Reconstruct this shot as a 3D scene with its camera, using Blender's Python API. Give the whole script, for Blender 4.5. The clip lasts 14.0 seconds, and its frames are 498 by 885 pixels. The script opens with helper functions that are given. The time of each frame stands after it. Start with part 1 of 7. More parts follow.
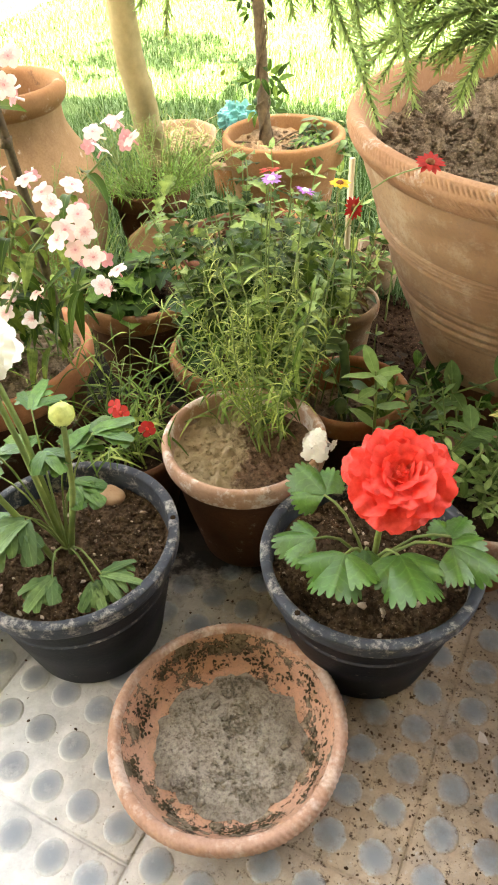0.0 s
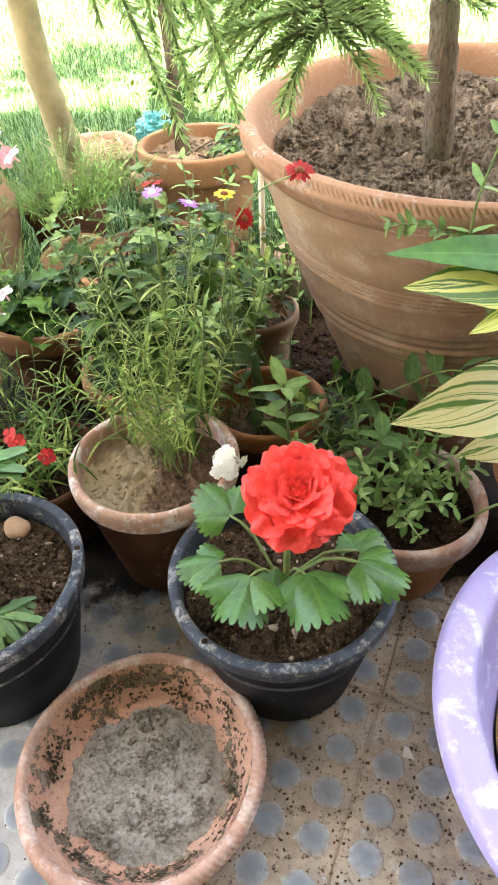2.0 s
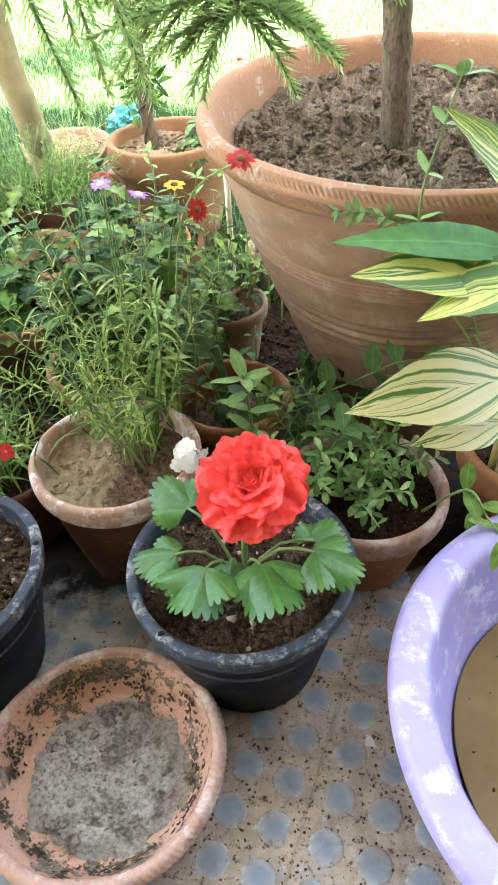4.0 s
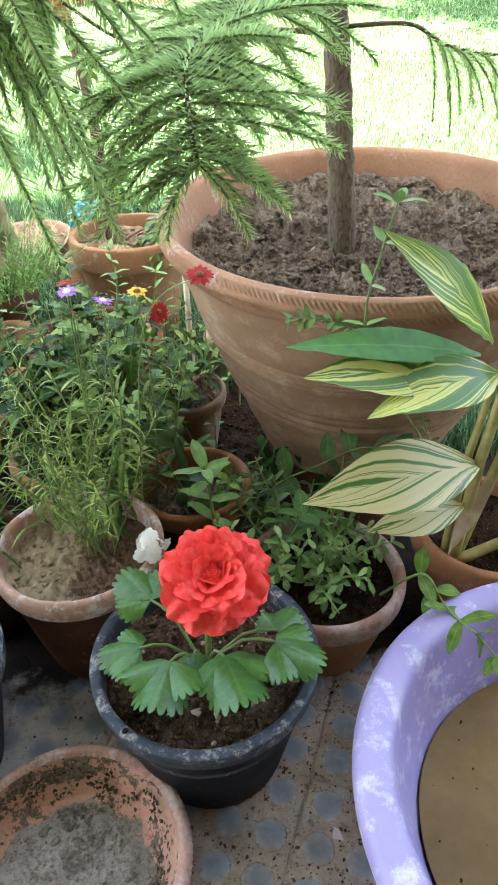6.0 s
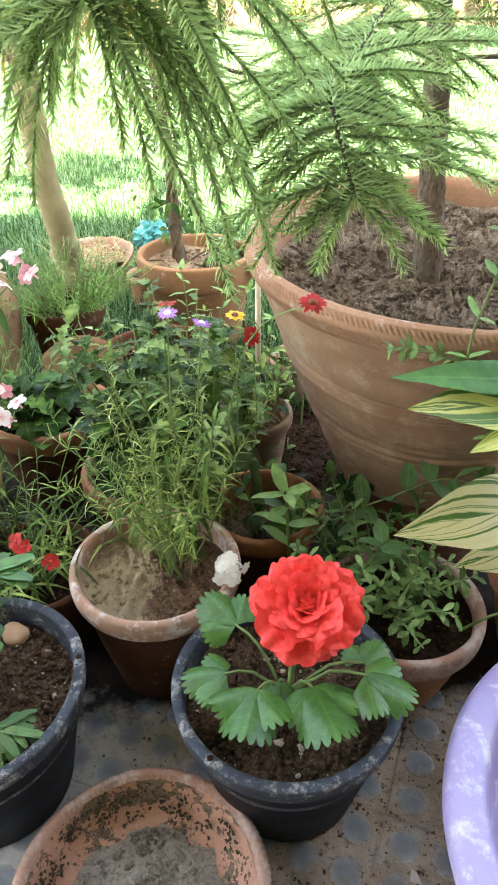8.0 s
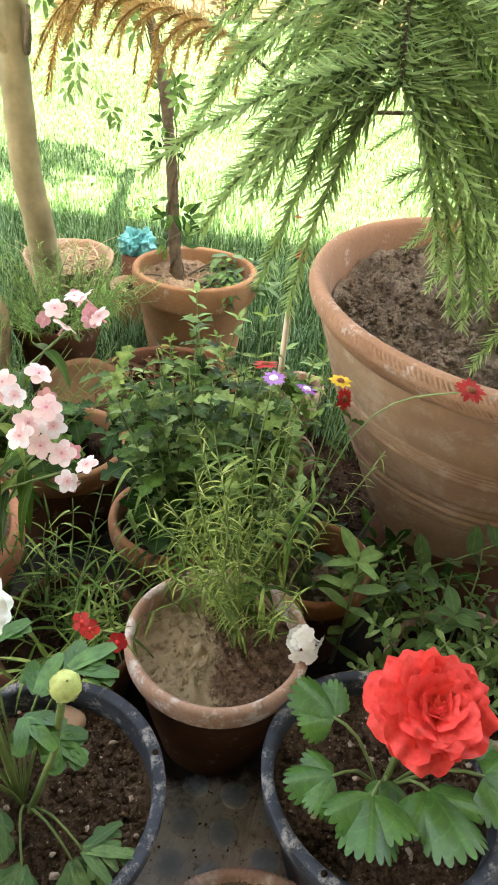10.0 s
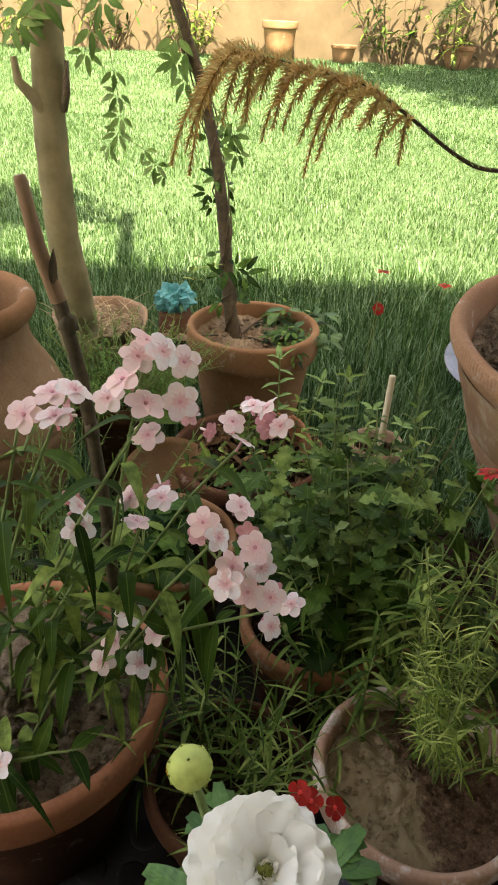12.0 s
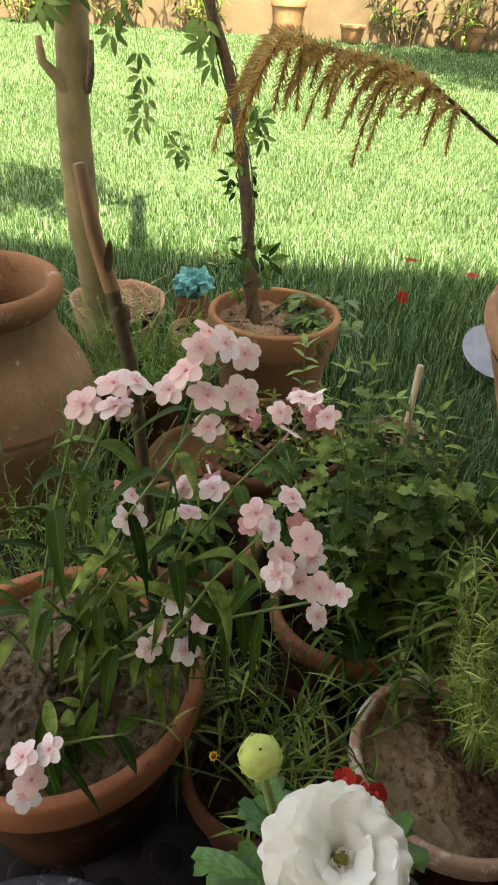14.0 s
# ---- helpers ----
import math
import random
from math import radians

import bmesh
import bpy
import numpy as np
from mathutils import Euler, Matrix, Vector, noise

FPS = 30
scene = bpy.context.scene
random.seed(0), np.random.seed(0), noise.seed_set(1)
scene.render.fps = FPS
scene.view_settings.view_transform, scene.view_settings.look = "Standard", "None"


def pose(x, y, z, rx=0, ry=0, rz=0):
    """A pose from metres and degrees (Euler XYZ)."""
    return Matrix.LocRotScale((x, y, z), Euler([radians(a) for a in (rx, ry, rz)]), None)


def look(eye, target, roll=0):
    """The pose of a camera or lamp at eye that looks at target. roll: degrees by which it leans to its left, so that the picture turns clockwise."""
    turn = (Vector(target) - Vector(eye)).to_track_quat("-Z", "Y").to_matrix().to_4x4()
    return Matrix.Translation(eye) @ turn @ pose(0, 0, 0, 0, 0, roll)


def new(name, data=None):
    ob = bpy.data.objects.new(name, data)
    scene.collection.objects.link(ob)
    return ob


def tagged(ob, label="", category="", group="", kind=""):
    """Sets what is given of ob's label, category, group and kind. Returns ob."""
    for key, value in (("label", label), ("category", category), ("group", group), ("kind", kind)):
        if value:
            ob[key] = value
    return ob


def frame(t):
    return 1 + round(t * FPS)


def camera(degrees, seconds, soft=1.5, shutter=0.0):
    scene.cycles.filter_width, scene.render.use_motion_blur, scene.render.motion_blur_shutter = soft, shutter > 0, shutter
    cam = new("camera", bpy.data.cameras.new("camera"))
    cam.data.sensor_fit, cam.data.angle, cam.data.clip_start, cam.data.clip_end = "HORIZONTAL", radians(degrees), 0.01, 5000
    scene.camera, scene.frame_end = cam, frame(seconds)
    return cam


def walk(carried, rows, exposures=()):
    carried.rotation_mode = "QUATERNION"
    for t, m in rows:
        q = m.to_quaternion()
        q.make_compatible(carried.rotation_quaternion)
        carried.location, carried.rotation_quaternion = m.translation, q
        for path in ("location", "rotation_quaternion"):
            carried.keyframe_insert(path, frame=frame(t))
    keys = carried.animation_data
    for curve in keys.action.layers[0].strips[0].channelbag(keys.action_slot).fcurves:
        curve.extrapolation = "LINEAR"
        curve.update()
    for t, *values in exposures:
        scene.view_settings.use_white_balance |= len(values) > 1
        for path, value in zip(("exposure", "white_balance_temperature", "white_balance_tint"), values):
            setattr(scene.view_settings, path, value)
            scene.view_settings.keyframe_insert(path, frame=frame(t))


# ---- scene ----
cam = camera(40.1, 14.0, 1.9)
PATH = [
    (0, (0.26, 0.257, 0.878), (0.097, 1.751, -0.442), -3.2),
    (0.5, (0.3, 0.271, 0.862), (0.205, 1.757, -0.473), -3.8),
    (1, (0.331, 0.273, 0.872), (0.261, 1.791, -0.428), -3.9),
    (1.5, (0.329, 0.283, 0.869), (0.28, 1.797, -0.437), -3.3),
    (2, (0.336, 0.293, 0.868), (0.279, 1.801, -0.443), -3.9),
    (2.5, (0.342, 0.291, 0.87), (0.301, 1.812, -0.428), -3.1),
    (3, (0.347, 0.291, 0.866), (0.28, 1.792, -0.453), -4.1),
    (3.5, (0.365, 0.291, 0.868), (0.32, 1.779, -0.467), -3.7),
    (4, (0.379, 0.289, 0.86), (0.345, 1.791, -0.46), -4.3),
    (4.2, (0.39, 0.284, 0.861), (0.374, 1.788, -0.457), -4.3),
    (6.3, (0.378, 0.279, 0.902), (0.497, 1.93, -0.221), -2.7),
    (6.5, (0.378, 0.277, 0.903), (0.508, 1.944, -0.194), -3.0),
    (7, (0.359, 0.274, 0.908), (0.455, 1.974, -0.14), -3.5),
    (7.5, (0.316, 0.289, 0.9), (0.381, 1.943, -0.223), -2.0),
    (8, (0.3, 0.294, 0.906), (0.322, 1.954, -0.209), -1.4),
    (8.2, (0.289, 0.296, 0.908), (0.291, 1.963, -0.197), -1.4),
    (10.3, (0.051, 0.463, 0.96), (0.357, 2.069, -0.191), 5.2),
    (10.5, (0.028, 0.49, 0.974), (0.323, 2.074, -0.211), 4.1),
    (11, (-0.045, 0.519, 0.958), (0.314, 2.11, -0.199), 4.2),
    (11.5, (-0.108, 0.578, 0.944), (0.212, 2.205, -0.173), -0.3),
    (12, (-0.146, 0.611, 0.953), (0.229, 2.257, -0.12), 2.8),
    (12.5, (-0.179, 0.615, 0.952), (0.196, 2.235, -0.161), 4.6),
    (13, (-0.197, 0.61, 0.956), (0.153, 2.251, -0.132), 4.1),
    (13.5, (-0.195, 0.614, 0.967), (0.191, 2.247, -0.121), 4.0),
    (14, (-0.195, 0.623, 0.958), (0.18, 2.242, -0.155), 3.6),
]
walk(cam, [(t, look(*p)) for t, *p in PATH], [(0.0, 4.68, 11000, 11), (1.5, 4.8, 9000, 12), (4.2, 4.85, 7600, 7), (6.3, 4.25, 7100, 8), (7.5, 4.1, 7250, 8), (8.2, 4.54, 7800, 9), (10.3, 3.9, 8650, 11), (11.5, 2.95, 9150, 13), (12.0, 2.8, 9200, 13), (14.0, 2.79, 9250, 13)])

# ---- light ----
# the paving, the added shade wall behind the camera and the lawn's edge share one direction
TURN = -17.0
UX, UY = math.cos(radians(TURN)), math.sin(radians(TURN))
SUN_H, SUN_AZ = 62.0, 190.0          # elevation; compass bearing the sun stands at (y is north)
world = bpy.data.worlds.new("sky")
scene.world = world
world.use_nodes = True
wn, wl = world.node_tree.nodes, world.node_tree.links
sky = wn.new("ShaderNodeTexSky")
sky.sky_type, sky.sun_disc = "NISHITA", False
sky.sun_elevation, sky.sun_rotation = radians(SUN_H), radians(SUN_AZ)
sky.dust_density, sky.air_density, sky.ozone_density = 4.0, 0.8, 0.6      # a hazy, whitish sky
wl.new(sky.outputs[0], wn["Background"].inputs[0])
wn["Background"].inputs[1].default_value = 0.13
sun_data = bpy.data.lights.new("sun", "SUN")
sun_data.energy, sun_data.angle, sun_data.color = 5.0, radians(0.6), (1.0, 0.965, 0.91)
sun = new("sun", sun_data)
sun.matrix_world = look((math.sin(radians(SUN_AZ)) * math.cos(radians(SUN_H)) * 30, math.cos(radians(SUN_AZ)) * math.cos(radians(SUN_H)) * 30, math.sin(radians(SUN_H)) * 30), (0, 0, 0))


# ---- materials ----
class Nodes:
    """A node material under way."""

    def __init__(self, name, rough=0.7, spec=0.3):
        self.m = bpy.data.materials.new(name)
        self.m.use_nodes = True
        self.t = self.m.node_tree
        self.b = self.t.nodes["Principled BSDF"]
        self.b.inputs["Roughness"].default_value = rough
        self.b.inputs["Specular IOR Level"].default_value = spec
        self.tc = self.t.nodes.new("ShaderNodeTexCoord")

    def node(self, kind, **sets):
        n = self.t.nodes.new(kind)
        for k, v in sets.items():
            if k == "operation":
                n.operation = v
            elif k == "data_type":
                n.data_type = v
            elif k == "blend_type":
                n.blend_type = v
            elif k == "attribute_name":
                n.attribute_name = v
            else:
                n.inputs[k].default_value = v
        return n

    def link(self, a, b):
        self.t.links.new(a, b)

    def noise(self, scale, detail=5, rough=0.6, coord="Object"):
        n = self.node("ShaderNodeTexNoise", Scale=scale, Detail=detail, Roughness=rough)
        self.link(self.tc.outputs[coord], n.inputs["Vector"])
        return n.outputs["Fac"]

    def ramp(self, fac, *stops):
        n = self.node("ShaderNodeValToRGB")
        e = n.color_ramp.elements
        while len(e) < len(stops):
            e.new(0.5)
        for el, (p, c) in zip(e, stops):
            el.position, el.color = p, (*c, 1) if len(c) == 3 else c
        self.link(fac, n.inputs["Fac"])
        return n.outputs["Color"]

    def mask(self, fac, lo, hi):
        n = self.node("ShaderNodeMapRange")
        n.inputs["From Min"].default_value, n.inputs["From Max"].default_value = lo, hi
        self.link(fac, n.inputs["Value"])
        return n.outputs["Result"]

    def mix(self, fac, a, b, mode="MIX"):
        n = self.node("ShaderNodeMix", data_type="RGBA", blend_type=mode)
        for val, sock in ((fac, n.inputs[0]), (a, n.inputs[6]), (b, n.inputs[7])):
            if isinstance(val, (int, float)):
                sock.default_value = val
            elif isinstance(val, tuple):
                sock.default_value = (*val, 1)
            else:
                self.link(val, sock)
        return n.outputs[2]

    def colour(self, c):
        self.link(c, self.b.inputs["Base Color"])

    def bump(self, h, strength, dist=0.002):
        n = self.node("ShaderNodeBump", Strength=strength, Distance=dist)
        self.link(h, n.inputs["Height"])
        if self.b.inputs["Normal"].is_linked:
            self.link(self.b.inputs["Normal"].links[0].from_socket, n.inputs["Normal"])
        self.link(n.outputs[0], self.b.inputs["Normal"])

    def translucent(self, amount, colour):
        tr = self.node("ShaderNodeBsdfTranslucent")
        if isinstance(colour, tuple):
            tr.inputs[0].default_value = (*colour, 1)
        else:
            self.link(colour, tr.inputs[0])
        mx = self.node("ShaderNodeMixShader")
        mx.inputs[0].default_value = amount
        self.link(self.b.outputs[0], mx.inputs[1])
        self.link(tr.outputs[0], mx.inputs[2])
        self.link(mx.outputs[0], self.t.nodes["Material Output"].inputs[0])


def clay(name, a, b, pale=0.5, dirt=0.5, crust=(0.62, 0.56, 0.48), rough=0.85):
    k = Nodes(name, rough, 0.05)
    big, mid, fine = k.noise(7, 6), k.noise(26, 6, 0.7), k.noise(220, 3)
    c = k.ramp(big, (0.32, a), (0.68, b))
    c = k.mix(k.mask(mid, 0.49, 0.58), c, crust) if pale > 0.99 else k.mix(k.mask(mid, 0.62 - pale * 0.1, 0.8), c, crust)
    d = k.noise(11, 8, 0.75)
    c = k.mix(k.mask(d, 0.66 - dirt * 0.1, 0.72), c, (0.09, 0.06, 0.04))
    c = k.mix(k.mask(fine, 0.4, 1.1), c, tuple(x * 0.75 for x in a))
    k.colour(c)
    k.bump(mid, 0.35, 0.003)
    k.bump(fine, 0.35, 0.001)
    return k.m


def earth(name, a, b, fleck=(0.3, 0.26, 0.22), scale=1.0):
    k = Nodes(name, 0.95, 0.0)
    big, fine = k.noise(14 * scale, 8, 0.7), k.noise(120 * scale, 6, 0.75)
    c = k.ramp(big, (0.3, a), (0.7, b))
    c = k.mix(k.mask(fine, 0.45, 0.75), c, tuple(x * 0.35 for x in a))
    v = k.node("ShaderNodeTexVoronoi", Scale=150.0 * scale)
    k.link(k.tc.outputs["Object"], v.inputs["Vector"])
    c = k.mix(k.mask(v.outputs["Distance"], 0.16, 0.1), c, fleck)
    k.colour(c)
    k.bump(big, 0.8, 0.006)
    k.bump(fine, 0.9, 0.003)
    return k.m


def leafy(name, dark, mid, light, trans=0.3, rough=0.4, rib=0.13, coat=0.07, bump=0.2, veins=0.0):
    """Leaves that differ one from the next, with a paler midrib."""
    k = Nodes(name, rough, coat)
    geo = k.node("ShaderNodeNewGeometry")
    c = k.ramp(geo.outputs["Random Per Island"], (0.05, dark), (0.5, mid), (0.95, light))
    blot = k.noise(60, 4)
    c = k.mix(k.mask(blot, 0.35, 0.75), c, tuple(x * 0.6 for x in mid))
    at = k.node("ShaderNodeAttribute", attribute_name="blade")
    sp = k.node("ShaderNodeSeparateXYZ")
    k.link(at.outputs["Vector"], sp.inputs[0])
    ab = k.node("ShaderNodeMath", operation="ABSOLUTE")
    k.link(sp.outputs[0], ab.inputs[0])
    m = k.mask(ab.outputs[0], 0.09, 0.0)
    sc = k.node("ShaderNodeMath", operation="MULTIPLY")
    k.link(m, sc.inputs[0])
    sc.inputs[1].default_value = rib
    c = k.mix(sc.outputs[0], c, tuple(min(1, x * 1.9 + 0.03) for x in light))
    if veins:                                               # side veins running out and forward
        run = k.node("ShaderNodeMath", operation="MULTIPLY_ADD")
        k.link(ab.outputs[0], run.inputs[0])
        run.inputs[1].default_value = -0.42
        k.link(sp.outputs[1], run.inputs[2])
        ten = k.node("ShaderNodeMath", operation="MULTIPLY")
        ten.inputs[1].default_value = 27.0
        k.link(run.outputs[0], ten.inputs[0])
        wv = k.node("ShaderNodeMath", operation="SINE")
        k.link(ten.outputs[0], wv.inputs[0])
        vm = k.node("ShaderNodeMath", operation="MULTIPLY")
        k.link(k.mask(wv.outputs[0], 0.82, 1.0), vm.inputs[0])
        vm.inputs[1].default_value = veins
        c = k.mix(vm.outputs[0], c, tuple(min(1, x * 1.7 + 0.02) for x in light))
        k.bump(wv.outputs[0], 0.1, 0.001)
    k.colour(c)
    k.bump(k.noise(150, 3), bump, 0.001)
    k.translucent(trans * 0.5, c)
    return k.m


def petal(name, a, b, trans=0.25, rough=0.6, vein=0.25, base=None):
    k = Nodes(name, rough, 0.25)
    geo, oi = k.node("ShaderNodeNewGeometry"), k.node("ShaderNodeObjectInfo")
    part_of = k.node("ShaderNodeMath", operation="MULTIPLY")
    part_of.inputs[1].default_value = 0.2
    k.link(geo.outputs["Random Per Island"], part_of.inputs[0])
    half = k.node("ShaderNodeMath", operation="MULTIPLY_ADD")
    half.inputs[1].default_value = 0.8
    k.link(oi.outputs["Random"], half.inputs[0])
    k.link(part_of.outputs[0], half.inputs[2])
    c = k.ramp(half.outputs[0], (0.15, a), (0.85, b))
    c = k.mix(k.mask(k.noise(130, 4), 0.4, 0.8), c, tuple(x * (1 - vein) for x in a))
    if base:                                                # a deeper tint towards the heart
        at = k.node("ShaderNodeAttribute", attribute_name="blade")
        sp = k.node("ShaderNodeSeparateXYZ")
        k.link(at.outputs["Vector"], sp.inputs[0])
        c = k.mix(k.mask(sp.outputs[1], 0.27, 0.1), c, base)
    k.colour(c)
    k.bump(k.noise(260, 3), 0.15, 0.0008)
    k.translucent(trans, c)
    return k.m


def bark(name, a, b):
    """Rough bark in short upright flakes with cracks round the stem."""
    k = Nodes(name, 0.92, 0.05)
    mp = k.node("ShaderNodeMapping", Scale=(1.0, 1.0, 0.45))
    k.link(k.tc.outputs["Object"], mp.inputs["Vector"])
    n = k.node("ShaderNodeTexNoise", Scale=130.0, Detail=6.0, Roughness=0.7)
    k.link(mp.outputs[0], n.inputs["Vector"])
    v = k.node("ShaderNodeTexVoronoi", Scale=230.0)
    k.link(mp.outputs[0], v.inputs["Vector"])
    c = k.ramp(n.outputs["Fac"], (0.35, a), (0.66, b))
    c = k.mix(k.mask(k.noise(22, 4), 0.45, 0.75), c, (0.13, 0.125, 0.075))
    c = k.mix(k.mask(v.outputs["Distance"], 0.6, 0.95), c, tuple(x * 0.6 for x in a))
    k.colour(c)
    k.bump(n.outputs["Fac"], 0.9, 0.004)
    k.bump(v.outputs["Distance"], 0.6, 0.003)
    return k.m


def plain(name, a, b, scale=30, rough=0.6, spec=0.3, bump=0.2, metal=0.0):
    k = Nodes(name, rough, spec)
    n = k.noise(scale, 6, 0.65)
    k.colour(k.ramp(n, (0.3, a), (0.7, b)))
    k.bump(k.noise(scale * 6, 4), bump, 0.001)
    k.b.inputs["Metallic"].default_value = metal
    return k.m


CLAY = clay("terracotta", (0.27, 0.115, 0.05), (0.38, 0.19, 0.1), 0.4, 0.5)
CLAY_BROWN = clay("brown_terracotta", (0.2, 0.115, 0.06), (0.31, 0.195, 0.11), 0.0, 0.4)
CLAY_OCHRE = clay("ochre_terracotta", (0.23, 0.115, 0.055), (0.32, 0.18, 0.095), 0.35, 0.35)
CLAY_PALE = clay("pale_terracotta", (0.25, 0.16, 0.1), (0.38, 0.27, 0.18), 0.6, 0.35)
CLAY_ROSE = clay("rose_terracotta", (0.28, 0.145, 0.082), (0.38, 0.22, 0.13), 0.3, 0.15)
# dark clay, deepened further so pot bodies carry the shade of the gaps
CLAY_DARK_SHADED = clay("dark_shaded_terracotta", (0.09, 0.04, 0.023), (0.165, 0.08, 0.047), 0.2, 0.7)
CLAY_RED = clay("orange_terracotta", (0.36, 0.14, 0.07), (0.46, 0.21, 0.12), 0.2, 0.3)
CLAY_CRUST = clay("chalky_terracotta", (0.4, 0.23, 0.155), (0.5, 0.33, 0.235), 1.0, 0.35, (0.66, 0.58, 0.5))


def flaky():
    """Salmon clay under a dark mouldy skin that has come off in flakes."""
    k = Nodes("flaking_terracotta", 0.9, 0.15)
    big, mid, fine = k.noise(9, 3, 0.5), k.noise(38, 9, 0.75), k.noise(260, 4)
    c = k.ramp(big, (0.3, (0.5, 0.25, 0.16)), (0.7, (0.56, 0.33, 0.23)))
    skin = k.noise(25, 10, 0.74)
    crust = k.ramp(k.noise(55, 8, 0.75), (0.34, (0.05, 0.04, 0.025)), (0.5, (0.19, 0.15, 0.1)), (0.66, (0.4, 0.32, 0.24)))
    c = k.mix(k.mask(skin, 0.53, 0.542), c, (0.035, 0.028, 0.018))
    c = k.mix(k.mask(skin, 0.547, 0.565), c, crust)
    c = k.mix(k.mask(k.noise(48, 9, 0.8), 0.57, 0.6), c, (0.05, 0.038, 0.025))
    c = k.mix(k.mask(fine, 0.5, 0.85), c, (0.25, 0.19, 0.14))
    k.colour(c)
    k.bump(skin, 0.8, 0.006)
    k.bump(mid, 0.6, 0.004)
    k.bump(fine, 0.4, 0.001)
    return k.m


CLAY_MOULD = flaky()


def combed():
    """Buff clay with shading painted into its combed and turned grooves, and rain streaks."""
    k = Nodes("combed_terracotta", 0.88, 0.18)
    big, mid, fine = k.noise(4, 6, 0.6), k.noise(22, 8, 0.7), k.noise(200, 4, 0.7)
    c = k.ramp(big, (0.3, (0.205, 0.108, 0.06)), (0.5, (0.29, 0.172, 0.095)), (0.7, (0.38, 0.248, 0.148)))
    c = k.mix(k.mask(mid, 0.5, 0.75), c, (0.42, 0.315, 0.215))
    c = k.mix(k.mask(k.noise(13, 5, 0.6), 0.56, 0.8), c, (0.2, 0.125, 0.08))
    sp = k.node("ShaderNodeSeparateXYZ")
    k.link(k.tc.outputs["Object"], sp.inputs[0])
    wob = k.node("ShaderNodeMath", operation="MULTIPLY_ADD")
    k.link(k.noise(6, 4), wob.inputs[0])
    wob.inputs[1].default_value = 0.012
    k.link(sp.outputs[2], wob.inputs[2])
    # dark lines along both groove bands paint the shade in their hollows
    for mid_z, half_z, pitch in ((0.402, 0.015, 900.0), (0.3, 0.04, 330.0)):
        fr = k.node("ShaderNodeMath", operation="MULTIPLY")
        fr.inputs[1].default_value = pitch
        k.link(wob.outputs[0], fr.inputs[0])
        sn = k.node("ShaderNodeMath", operation="SINE")
        k.link(fr.outputs[0], sn.inputs[0])
        cm = k.node("ShaderNodeMath", operation="COMPARE")
        k.link(wob.outputs[0], cm.inputs[0])
        cm.inputs[1].default_value, cm.inputs[2].default_value = mid_z, half_z
        m1 = k.node("ShaderNodeMath", operation="MULTIPLY")
        k.link(k.mask(sn.outputs[0], -0.2, -0.9), m1.inputs[0])
        k.link(cm.outputs[0], m1.inputs[1])
        m2 = k.node("ShaderNodeMath", operation="MULTIPLY")
        k.link(m1.outputs[0], m2.inputs[0])
        k.link(k.mask(k.noise(14, 6, 0.7), 0.3 if pitch > 600 else 0.45, 0.5 if pitch > 600 else 0.62), m2.inputs[1])
        m3 = k.node("ShaderNodeMath", operation="MULTIPLY")
        k.link(m2.outputs[0], m3.inputs[0])
        m3.inputs[1].default_value = 0.6
        c = k.mix(m3.outputs[0], c, (0.12, 0.07, 0.045))
    c = k.mix(k.mask(fine, 0.5, 0.9), c, (0.2, 0.13, 0.085))
    k.colour(c)
    k.bump(mid, 0.5, 0.004)
    k.bump(fine, 0.4, 0.001)
    return k.m


CLAY_COMB = combed()
CLAY_PINK = clay("dusty_pink_terracotta", (0.34, 0.19, 0.13), (0.45, 0.285, 0.215), 1.0, 0.45, (0.5, 0.38, 0.31))
SOIL_DARK = earth("dark_soil", (0.015, 0.009, 0.006), (0.06, 0.037, 0.023), (0.22, 0.15, 0.1))
SOIL_MOSS = earth("mossy_crust", (0.04, 0.034, 0.02), (0.15, 0.12, 0.075), (0.2, 0.17, 0.1))
SOIL_GREY = earth("grey_dry_soil", (0.26, 0.228, 0.182), (0.41, 0.365, 0.305), (0.34, 0.3, 0.26), 1.6)
SOIL_CRUMB = earth("grey_brown_crumbs", (0.18, 0.155, 0.12), (0.36, 0.315, 0.25), (0.34, 0.3, 0.25), 1.6)
SOIL_SAND = earth("sandy_crusted_soil", (0.17, 0.11, 0.065), (0.36, 0.27, 0.175), (0.36, 0.28, 0.2))
SOIL_BROWN = earth("brown_soil", (0.13, 0.1, 0.066), (0.3, 0.23, 0.155), (0.3, 0.24, 0.18))
SOIL_POT = earth("crumbly_potting_soil", (0.03, 0.019, 0.012), (0.2, 0.128, 0.078), (0.4, 0.3, 0.22), 1.6)
SOIL_TILLED = earth("tilled_dry_soil", (0.08, 0.058, 0.04), (0.33, 0.258, 0.182), (0.42, 0.33, 0.22), 2.2)



